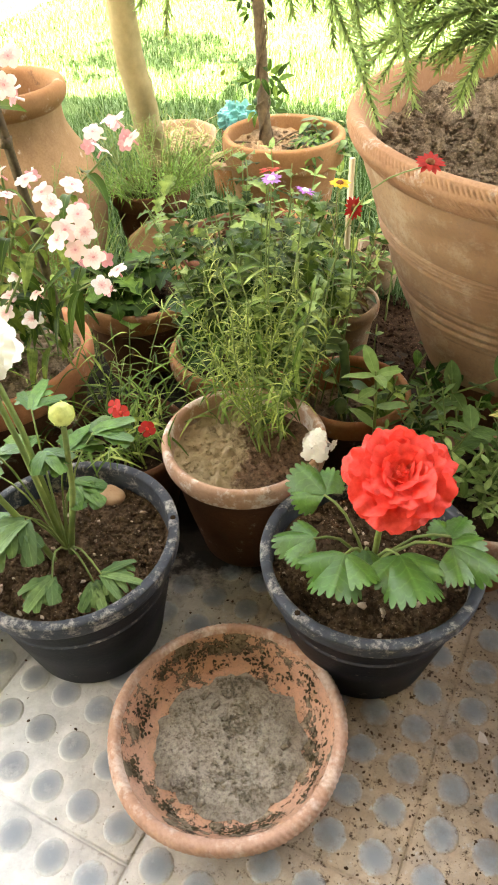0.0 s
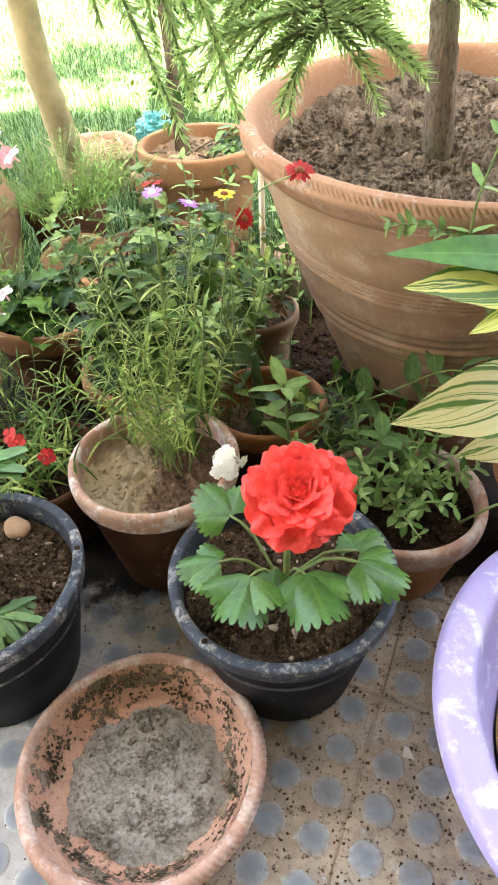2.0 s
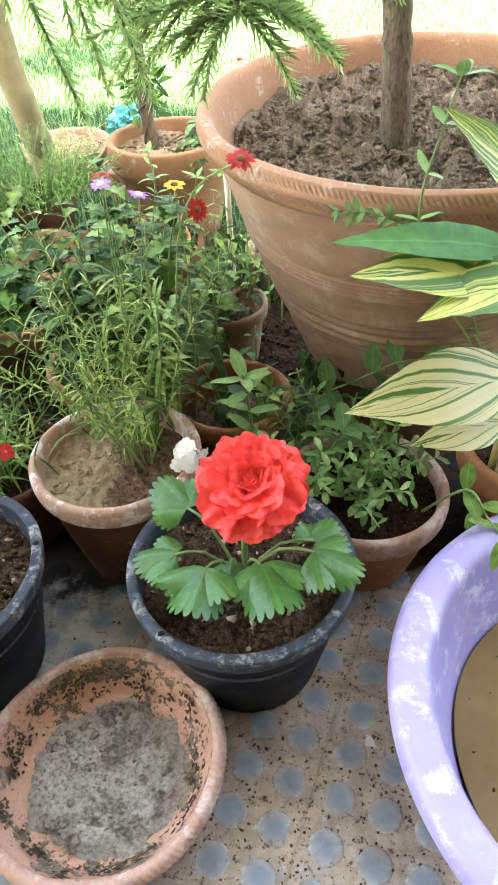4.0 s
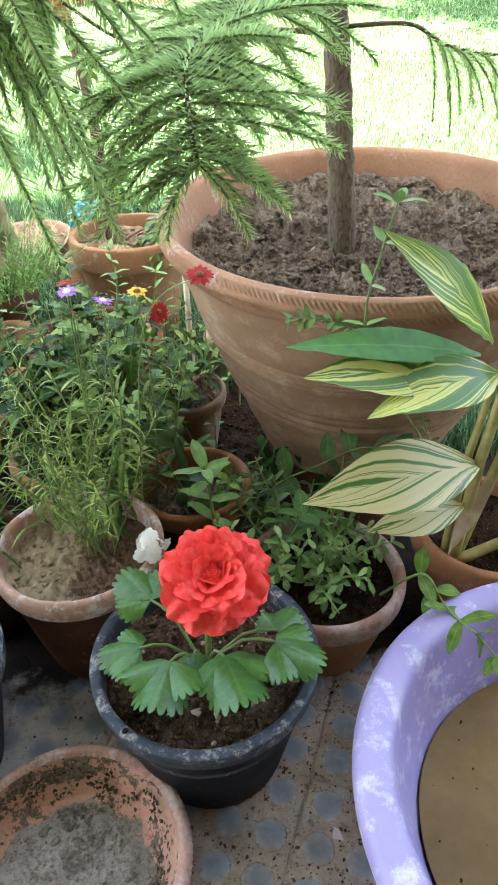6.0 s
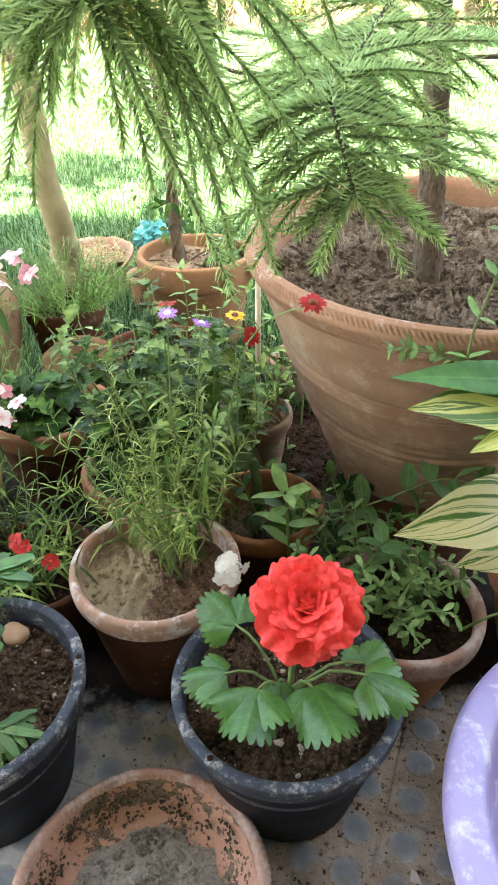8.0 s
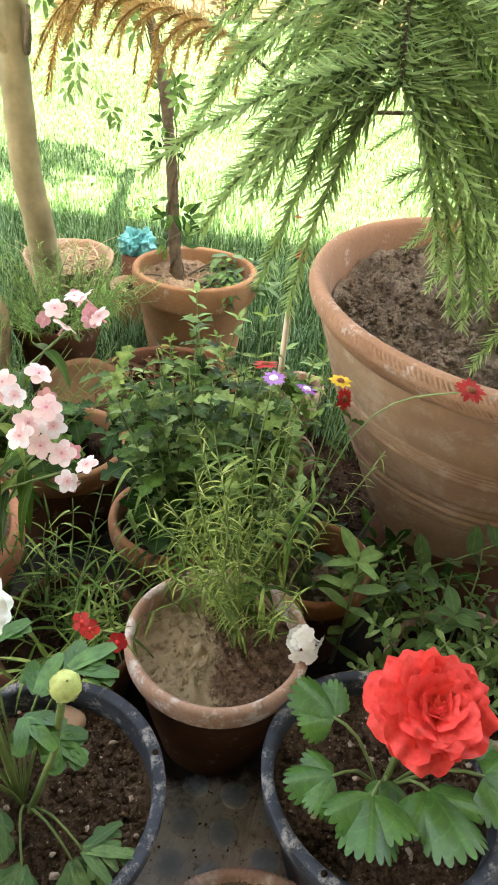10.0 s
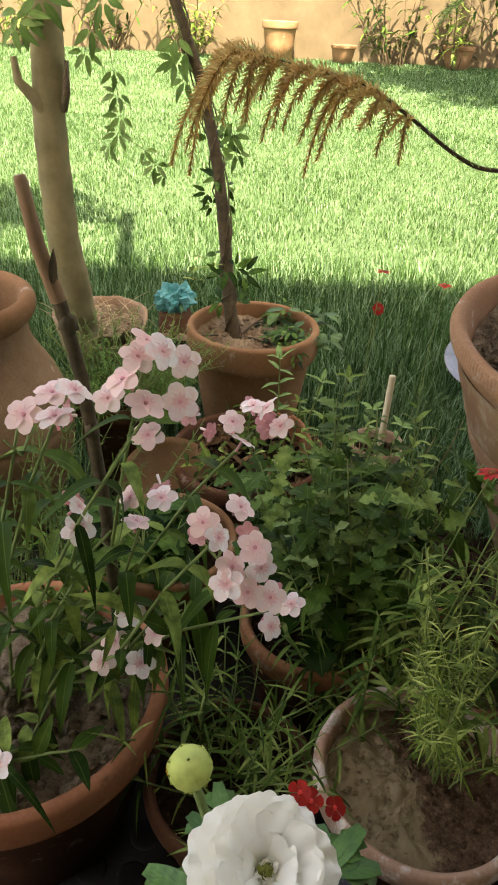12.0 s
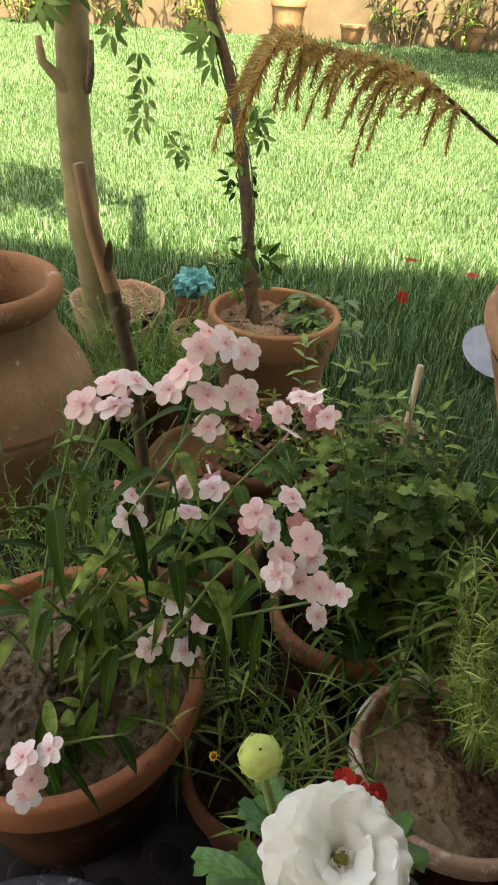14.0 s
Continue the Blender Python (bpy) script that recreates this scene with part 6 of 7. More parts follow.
# ---- sticks, bag, dish ----
def stick():
    top = thing("plant_stake", (-0.163, 1.27, 0.22), "broken brown branch staked in the phlox pot", "stick")
    b = Buf()
    b.tube([(-0.163, 1.25, 0.22), (-0.166, 1.25, 0.46), (-0.178, 1.25, 0.63), (-0.192, 1.25, 0.715), (-0.2, 1.25, 0.75)], 0.0078, 0.0066, 9)
    for p, r in (((-0.1655, 1.245, 0.43), 0.0088), ((-0.173, 1.246, 0.57), 0.0084), ((-0.187, 1.246, 0.69), 0.0092)):
        b.blob(p, r, 1.3, 0, random.Random(int(r * 1e5)), 8)
    part("lower_branch", b, TWIG, top, "dark knotty bark")
    b = Buf()
    b.tube([(-0.192, 1.25, 0.712), (-0.205, 1.25, 0.765), (-0.212, 1.25, 0.82), (-0.213, 1.25, 0.825)], 0.0082, 0.005, 9)
    part("bare_top", b, BAMBOO_BROWN, top, "stripped pale tip")
    b = Buf()
    b.leaf((-0.195, 1.243, 0.73), (0.12, -0.15, 1), (0, -1, 0), 0.036, 0.008, lance, 6, 0.1, 0.3)
    part("torn_bark", b, TWIG, top)


BAMBOO_BROWN = plain("stripped_wood", (0.2, 0.115, 0.06), (0.32, 0.2, 0.11), 30, 0.75)
stick()


def peg():
    top = thing("bamboo_cane", (0.342, 1.63, 0.0), "pale cut bamboo cane upright among leaves", "cane")
    b = Buf()
    b.tube([(0.34, 1.63, 0.0), (0.342, 1.63, 0.2), (0.344, 1.63, 0.408)], 0.0066, 0.006, 10)
    part("cane", b, BAMBOO, top)
    b = Buf()
    lathe(b, 0.343, 1.63, [(0.0062, 0.28), (0.0074, 0.285), (0.0062, 0.29)], 12)
    part("node", b, STRAW, top)


peg()


def bag():
    rng = random.Random(2)
    b = Buf()
    rows = []
    for i in range(25):
        th = (i / 24 - 0.5) * math.pi * 0.96
        rows.append([])
        for j in range(52):
            a = j * math.tau / 52
            r = 0.042 * (1 + 0.5 * noise.noise((math.cos(a) * 2.2 * math.cos(th), math.sin(a) * 2.2, th * 1.8))) + 0.011 * noise.noise((math.cos(a) * 6 * math.cos(th), math.sin(a) * 6 * math.cos(th), th * 5)) + 0.007 * noise.noise((math.cos(a) * 15, math.sin(a) * 15, th * 11))
            rows[-1].append(((0.038 + 1.15 * r * math.cos(a) * math.cos(th), 2.44 + r * math.sin(a) * math.cos(th), 0.258 + r * 0.9 * math.sin(th)), (0, 0)))
    b.grid(rows, 0, True)
    tagged(b.make("plastic_bag", BAG, smooth=False), "crumpled turquoise plastic bag beside a clay pot", "bag")
    b = Buf()
    lathe(b, 0.038, 2.44, [(0.001, 0.222), (0.042, 0.227), (0.046, 0.217), (0.049, 0.17), (0.054, 0.02)], 20)
    tagged(b.make("flower_pot", CLAY_DARK_SHADED), "little upturned clay pot under a plastic bag", "flower pot")


bag()


def dish():
    b = Buf()
    lathe(b, 0, 0, rounded([(0.001, 0), (0.06, 0.0), (0.085, 0.012), (0.1, 0.016), (0.101, 0.02), (0.084, 0.017), (0.058, 0.005), (0.001, 0.005)], 2), 48)
    ob = b.make("dish", DISH)
    ob.matrix_world = pose(0.865, 2.2, 0.12, 26, -8, 12) @ Matrix.Scale(0.95, 4)
    tagged(ob, "pale blue enamel dish lying tilted in the grass", "dish")


dish()


# ---- the pine ----
def feather(bs, bl, pts, rng, size=0.012, step=0.0021, r=0.0016, mat=0):
    """A pine branchlet: a thin axis set all round with short curved needles."""
    bs.tube(pts, r, r * 0.5, 5, mat)
    total = sum((b - a).length for a, b in zip(pts, pts[1:]))
    n = int(total / step)
    for i in range(n):
        s = i / n
        q, ax = along(pts, s)
        o = ax.orthogonal().normalized()
        t = i * 2.4 + rng.uniform(-0.5, 0.5)
        out = o * math.cos(t) + ax.cross(o) * math.sin(t)
        ln = size * rng.uniform(0.75, 1.15) * (1 - 0.45 * s ** 3)
        d = (out * 0.8 + ax * 0.75).normalized()
        w = ax.cross(out).normalized() * 0.00095
        tip = q + d * ln + ax * ln * 0.15 + UP * ln * 0.12
        k = len(bl.v)
        bl.v += [tuple(q - w), tuple(q + w), tuple(q + d * ln * 0.6 + w * 0.8), tuple(tip), tuple(q + d * ln * 0.6 - w * 0.8)]
        bl.u += [(0.5, 0)] * 5
        bl.f += [(k, k + 1, k + 2, k + 4), (k + 4, k + 2, k + 3)]
        bl.m += [mat, mat]


def pine_branch(tree, axis, pairs, length, seed, first=0.2, droop=0.9, size=0.015, thick=0.0045, short_tip=0.5, lift=0.1, dry_from=2.0, sweep=(0.35, 0.7), forward=0.0, label="", spread=(0.75, 1.1), loose=0.3, skew=1.0):
    rng = random.Random(seed)
    pts = smooth_path(axis)
    wood = Buf()
    wood.tube(pts, thick, thick * 0.35, 7)
    limb = part("branch", wood, TWIG, tree, label)
    bs, bl = Buf(), Buf()
    feather(bs, bl, [along(pts, first * 0.6 + (1 - first * 0.6) * i / 24)[0] for i in range(25)], rng, size, 0.002, thick * 0.4, 1 if dry_from < 0.3 else 0)
    for i in range(pairs):
        s = first + (1 - first) * (i + rng.uniform(0, 0.4)) / pairs
        q, ax = along(pts, s)
        side = ax.cross(UP).normalized()
        for sg in (1, -1):
            ln = length * rng.uniform(*spread) * (1 - short_tip * s ** 2) * (0.6 + 0.4 * min(1, (s - first) * 5 + 0.3)) * (skew if sg > 0 else 1.0)
            d = side * sg * rng.uniform(0.75, 1.0) + ax * (rng.uniform(*sweep) + forward * s ** 3 * rng.uniform(0.3, 1.0)) + UP * rng.uniform(-0.15, 0.2 + lift)
            run = bend(q, d, ln, 8, droop * rng.uniform(1.0 - loose, 1.0 + loose), rng, 0.12 + 0.3 * max(0.0, loose - 0.3))
            feather(bs, bl, run, rng, size, 0.00085, 0.0014, 1 if s > dry_from else 0)
    for nm, bb, mats in (("twig_work", bs, [NEEDLE_STEM, NEEDLE_DRY]), ("needle_cover", bl, [NEEDLE, NEEDLE_DRY])):
        ob = tagged(bb.make(nm, mats, None), kind="stuff")
        ob.parent = limb
    return limb


NEEDLE_STEM = plain("green_twig", (0.1, 0.15, 0.06), (0.15, 0.21, 0.08), 60, 0.8)


def build_pine():
    top = thing("norfolk_pine", (0.615, 1.365, 0.47), "young potted Norfolk pine with drooping feathery branches", "tree")
    b = Buf()
    rng = random.Random(1)
    pts = smooth_path([(0.618, 1.365, 0.43), (0.613, 1.365, 0.49), (0.601, 1.365, 0.659), (0.589, 1.365, 0.811), (0.578, 1.365, 0.94), (0.56, 1.37, 1.25), (0.55, 1.38, 1.7), (0.54, 1.39, 2.1)], 10)
    rows = []
    for i, p in enumerate(pts):
        s = i / (len(pts) - 1)
        r = 0.0255 * (1 - 0.72 * s) * (1 + 0.25 * max(0, 1 - i / 8)) * (1 + 0.05 * math.sin(i * 2.1))
        rows.append([((p.x + r * math.cos(a) * (1 + 0.07 * rng.uniform(-1, 1)), p.y + r * math.sin(a) * (1 + 0.07 * rng.uniform(-1, 1)), p.z), (0, 0)) for a in [j * math.tau / 18 for j in range(18)]])
    b.grid(rows, 0, True)
    part("trunk", b, BARK, top)
    # the two near sprays
    pine_branch(top, [(0.578, 1.36, 0.95), (0.545, 1.31, 0.925), (0.473, 1.18, 0.88), (0.428, 1.05, 0.853), (0.39, 0.95, 0.84), (0.378, 0.87, 0.828), (0.379, 0.8, 0.803), (0.382, 0.765, 0.785)], 46, 0.18, 11, size=0.014, thick=0.003, first=0.2, droop=0.55, short_tip=0.5, sweep=(0.15, 1.1), forward=0.4, lift=0.15, spread=(0.45, 1.1), loose=0.85, label="green feathery spray over the pot rim")
    pine_branch(top, [(0.572, 1.36, 0.99), (0.49, 1.25, 1.02), (0.4, 1.13, 1.03), (0.32, 1.03, 1.02), (0.262, 0.94, 0.99), (0.228, 0.86, 0.945), (0.212, 0.8, 0.9)], 46, 0.215, 12, size=0.0165, thick=0.0034, first=0.5, droop=1.45, skew=0.78, short_tip=0.05, sweep=(0.1, 1.0), forward=0.5, lift=0.1, spread=(0.45, 1.12), loose=0.7, label="green drooping spray")
    pine_branch(top, [(0.575, 1.36, 1.0), (0.7, 1.2, 1.02), (0.84, 1.05, 1.0), (0.95, 0.92, 0.93)], 20, 0.2, 13, size=0.0125, first=0.35, droop=1.0, label="green drooping spray")
    # thin lower whorl, half dead
    pine_branch(top, [(0.582, 1.365, 0.806), (0.494, 1.38, 0.814), (0.431, 1.4, 0.802), (0.33, 1.415, 0.798), (0.278, 1.415, 0.813), (0.215, 1.43, 0.853), (0.164, 1.44, 0.883), (0.118, 1.45, 0.895), (0.053, 1.46, 0.906), (0.013, 1.46, 0.915), (-0.025, 1.46, 0.88)], 18, 0.145, 14, first=0.5, droop=1.5, size=0.0135, thick=0.0034, dry_from=0.45, short_tip=0.15, spread=(0.45, 1.1), loose=0.5, label="dead rust-brown branch end")
    pine_branch(top, [(0.6, 1.36, 0.815), (0.681, 1.33, 0.817), (0.724, 1.31, 0.794), (0.778, 1.3, 0.781), (0.83, 1.29, 0.78)], 7, 0.16, 15, first=0.35, droop=1.9, size=0.011, thick=0.0034, label="thin sparse branch with hanging twigs")
    for k, (a, z) in enumerate(((20, 1.02), (95, 1.0), (150, 1.3), (270, 1.35), (30, 1.35), (200, 1.65), (320, 1.65), (80, 1.68))):
        d = Vector((math.cos(radians(a)), math.sin(radians(a)), 0))
        p = Vector((0.565, 1.37, z))
        pine_branch(top, [p, p + d * 0.2 + UP * 0.05, p + d * 0.4 + UP * 0.04, p + d * 0.52], 8, 0.18, 30 + k, first=0.35, droop=1.0)


build_pine()


# ---- the smooth-barked tree and the vine ----
def lobes_leaf(buf, q, d, size, rng, mat=0, n=5, face=None):
    """A leaf of five leaflets, as a creeper's."""
    face = face or UP + d * 0.2
    side = d.cross(face)
    side = side.normalized() if side.length > 1e-3 else Vector((1, 0, 0))
    for k in range(n):
        a = (k - (n - 1) / 2) * 0.78
        dd = d * math.cos(a) + side * math.sin(a)
        buf.leaf(q + dd * size * 0.22, dd, face, size * (1.1 - 0.17 * abs(k - (n - 1) / 2)) * rng.uniform(0.9, 1.1), size * 0.31, lance, 6, rng.uniform(0.1, 0.5), 0.2, mat)


def build_tree():
    x, y = TREE
    z0 = lawn_z(x, y)
    top = thing("tree", (x, y, z0), "smooth grey-barked tree rising from a broken basin", "tree")
    b = Buf()
    pts = smooth_path([(x - 0.018, y + 0.08, z0 - 0.05), (x - 0.022, y + 0.06, 0.18), (x - 0.023, y + 0.03, 0.25), (x - 0.031, y + 0.01, 0.358), (x - 0.043, y, 0.45), (x - 0.047, y, 0.6), (x - 0.046, y, 0.741), (x - 0.034, y, 0.9), (x - 0.02, y + 0.02, 1.5), (x - 0.06, y + 0.05, 2.3), (x - 0.1, y + 0.08, 3.1)], 8)
    rows = []
    for i, p in enumerate(pts):
        s = i / (len(pts) - 1)
        r = 0.0445 * (1 - 0.3 * s) * (1 + 0.25 * max(0, 1 - i / 7)) * (1 + 0.025 * math.sin(i * 1.3))
        rows.append([((p.x + r * math.cos(a), p.y + r * math.sin(a) * 0.95, p.z), (0, 0)) for a in [j * math.tau / 24 for j in range(24)]])
    b.grid(rows, 0, True)
    part("trunk", b, BARK_GREY, top)
    b = Buf()
    b.tube([(x - 0.05, y - 0.015, 0.735), (x - 0.078, y - 0.03, 0.776), (x - 0.102, y - 0.03, 0.801), (x - 0.106, y - 0.03, 0.847)], 0.016, 0.007, 9)
    part("limb_stub", b, BARK_GREY, top)
    b = Buf()
    b.tube([(x - 0.015, y - 0.01, 0.745), (x - 0.003, y - 0.03, 0.779), (x + 0.003, y - 0.03, 0.843)], 0.012, 0.005, 9)
    part("limb_stub", b, BARK, top)
    rng = random.Random(19)
    leaves = Buf()
    for k in range(3):
        a = 2.7 + k * 0.35
        p = Vector((x - 0.08, y + 0.07, 2.75 + 0.08 * k))
        run = bend(p, (math.cos(a), math.sin(a), 0.75), rng.uniform(0.7, 1.1), 7, -0.05, rng, 0.35)
        b = Buf()
        b.tube(run, 0.022, 0.006, 7)
        part("limb", b, BARK_GREY, top)
        for _ in range(48):
            q, ax = along(run, rng.uniform(0.45, 1.0))
            q = q + Vector((rng.gauss(0, 0.13), rng.gauss(0, 0.11), rng.gauss(0, 0.11)))
            for _ in range(4):
                leaves.leaf(q + away(rng, -90, 90) * 0.04, away(rng, -50, 30), UP, rng.uniform(0.06, 0.1), 0.035, oval, 4, 0.3, 0.2)
    part("crown", leaves, GREEN, top)


build_tree()


def shade_tree(x, y):
    """A full-grown tree added out of view beside the lawn; its crown shades the foot of the far wall."""
    z0 = lawn_z(x, y)
    top = thing("tree", (x, y, z0), "broad leafy tree added out of view to shade the far lawn", "tree")
    rng = random.Random(71)
    b = Buf()
    b.tube(smooth_path([(x, y, z0 - 0.05), (x - 0.05, y, z0 + 0.8), (x + 0.02, y + 0.05, z0 + 1.9), (x - 0.15, y + 0.1, z0 + 3.0)], 6), 0.16, 0.1, 14)
    part("trunk", b, BARK, top)
    crown = Buf()
    for k in range(8):
        a = k * math.tau / 8 + rng.uniform(-0.2, 0.2)
        run = bend((x - 0.15, y + 0.1, z0 + 2.7 + 0.12 * (k % 3)), (math.cos(a), math.sin(a), 0.75), rng.uniform(1.5, 2.1), 8, 0.35, rng, 0.3)
        b = Buf()
        b.tube(run, 0.07, 0.015, 8)
        part("limb", b, BARK, top)
        for _ in range(110):
            q, ax = along(run, rng.uniform(0.3, 1.0))
            q = q + Vector((rng.gauss(0, 0.3), rng.gauss(0, 0.3), rng.gauss(0, 0.25)))
            for _ in range(6):
                crown.leaf(q + away(rng, -90, 90) * 0.14, away(rng, -50, 30), UP, rng.uniform(0.12, 0.2), 0.08, oval, 3, 0.3, 0.2)
    part("crown", crown, GREEN, top)


shade_tree(4.3, 6.3)


def build_vine():
    top = thing("climbing_vine", (0.15, 2.16, 0.26), "woody vine with five-part leaves on a leaning stem", "vine")
    rng = random.Random(23)
    main = smooth_path([(0.15, 2.13, 0.26), (0.139, 2.15, 0.362), (0.138, 2.18, 0.421), (0.129, 2.22, 0.566), (0.115, 2.25, 0.68), (0.088, 2.28, 0.81), (0.05, 2.3, 0.92), (-0.03, 2.33, 1.15), (-0.1, 2.3, 1.5), (-0.2, 2.5, 1.85)], 8)
    b = Buf()
    b.tube(main, 0.0165, 0.009, 12)
    part("trunk", b, TWIG, top)
    b = Buf()
    for k in range(3):
        coil = [p + Vector((math.cos(i * 0.23 * (k + 1) + k * 2) * 0.0185, math.sin(i * 0.23 * (k + 1) + k * 2) * 0.0185, 0)) for i, p in enumerate(main[:52])]
        b.tube(coil, 0.0022, 0.0016, 5)
    tagged(part("tendril_tangle", b, TWIG, top), kind="stuff")
    b = Buf()
    for _ in range(17):
        q, ax = along(main, rng.uniform(0.06, 0.48))
        d = away(rng, -30, 35)
        lobes_leaf(b, q + d * rng.uniform(0.02, 0.05), d, rng.uniform(0.03, 0.055), rng, 0, rng.choice((3, 5)), Vector((rng.uniform(-0.5, 0.5), -0.8, 0.6)))
    for _ in range(40):                                    # trailing over the pot's rim
        a, rr = rng.uniform(-1.2, 1.0), rng.uniform(0.06, 0.17)
        q = Vector((0.2 + rr * math.cos(a), 2.13 + rr * math.sin(a), 0.275 + rng.uniform(0, 0.035)))
        lobes_leaf(b, q, away(rng, -20, 30), rng.uniform(0.025, 0.042), rng, 0, 5)
    part("stem_leaves", b, DEEP, top)
    b = Buf()
    for x, z, s in ((0.04, 0.44, 0.035), (0.075, 0.47, 0.03), (0.055, 0.42, 0.03), (0.09, 0.45, 0.03)):
        lobes_leaf(b, Vector((x, 2.12, z)), Vector((rng.uniform(-0.6, 0.2), -0.4, 0.5)).normalized(), s, rng, 0, 3)
    part("young_leaves", b, BLADE_YEL, top)
    # hanging creepers
    for pts, n, s in (([(-0.02, 2.3, 1.05), (-0.1, 2.3, 0.9), (-0.095, 2.3, 0.8), (-0.09, 2.3, 0.72), (-0.125, 2.3, 0.67)], 5, 0.044), ([(-0.02, 2.3, 1.05), (-0.12, 2.28, 0.95), (-0.16, 2.28, 0.85)], 3, 0.05),
                      ([(-0.09, 2.3, 0.72), (-0.07, 2.3, 0.69), (-0.036, 2.3, 0.667), (-0.01, 2.3, 0.63), (0.009, 2.3, 0.61)], 3, 0.036), ([(0.0, 2.25, 1.0), (0.03, 2.26, 0.9), (0.03, 2.27, 0.84)], 2, 0.055),
                      ([(0.0, 2.25, 1.0), (0.05, 2.26, 0.88), (0.052, 2.27, 0.80)], 2, 0.055), ([(-0.1, 2.3, 1.05), (-0.25, 2.3, 0.95), (-0.298, 2.3, 0.9)], 3, 0.06), ([(0.09, 2.2, 0.78), (0.13, 2.17, 0.75), (0.15, 2.15, 0.68)], 3, 0.04)):
        run = smooth_path(pts, 4)
        b = Buf()
        b.tube(run, 0.0012, 0.0008, 4, 1)
        for i in range(n):
            q, ax = along(run, 0.35 + 0.65 * (i + 0.5) / n)
            d = Vector((rng.uniform(-0.8, 0.8), rng.uniform(-0.6, 0.1), rng.uniform(-0.7, 0.1))).normalized()
            lobes_leaf(b, q, (d + Vector((0, 0, -0.7))).normalized(), s * rng.uniform(0.8, 1.1), rng, 0, rng.choice((3, 5)), Vector((rng.uniform(-0.5, 0.5), -1, 0.5)))
        part("creeper", b, [FRESH, STEM], top)
    # leaves and runners lying in the pot
    b = Buf()
    for _ in range(34):
        a, r = rng.uniform(-0.6, 0.9), 0.05 + 0.12 * math.sqrt(rng.random())
        q = Vector((0.22 + r * math.cos(a), 2.1 + r * math.sin(a), rng.uniform(0.27, 0.33)))
        b.leaf(q, away(rng, -30, 40), UP, rng.uniform(0.03, 0.055), 0.026, oval, 5, 0.3, 0.2)
    part("pot_leaves", b, SAGE, top)
    b = Buf()
    for k in range(7):
        b.tube(bend((0.15, 2.13, 0.265), away(rng, 5, 40), rng.uniform(0.1, 0.2), 7, 0.7, rng, 0.5), 0.003, 0.002, 6)
    tagged(part("root_tangle", b, TWIG, top), kind="stuff")


build_vine()


# ---- things along the far wall ----
def far_pot(u, r, h):
    x, y = uv_at(u, 10.35)
    # brown clay here paints these sunlit pots as if shaded
    pot("flower_pot", x, y, r, h, r * 0.7, h * 0.2, r * 0.08, CLAY_BROWN, SOIL_DARK, 0.03, "terracotta pot standing by the garden wall", "flower pot", "pots by the wall", z0=lawn_z(x, y), clods=0)


for u, r, h in ((-0.9, 0.22, 0.42), (-0.1, 0.16, 0.2), (1.3, 0.2, 0.25)):
    far_pot(u, r, h)
for i, (u, hgt) in enumerate(((-4.2, 0.7), (-3.0, 1.2), (-2.0, 0.8), (0.5, 1.1), (1.3, 0.9), (2.1, 1.3), (3.0, 1.0), (3.9, 0.9), (5.0, 1.2), (-5.5, 1.1))):
    fx, fy = uv_at(u, 10.3)
    leafy_plant("border_shrub", (fx, fy, lawn_z(fx, fy)), "green shrub growing against the garden wall", "shrub", 200 + i, 14, hgt, 0.15, 0.22, 0.05, lance, DEEP if i % 2 else GREEN, 6, 0.2, (50, 85), 0.4, 0.008, 4, TWIG, 0.5, (0, 50), 0.4, 2)


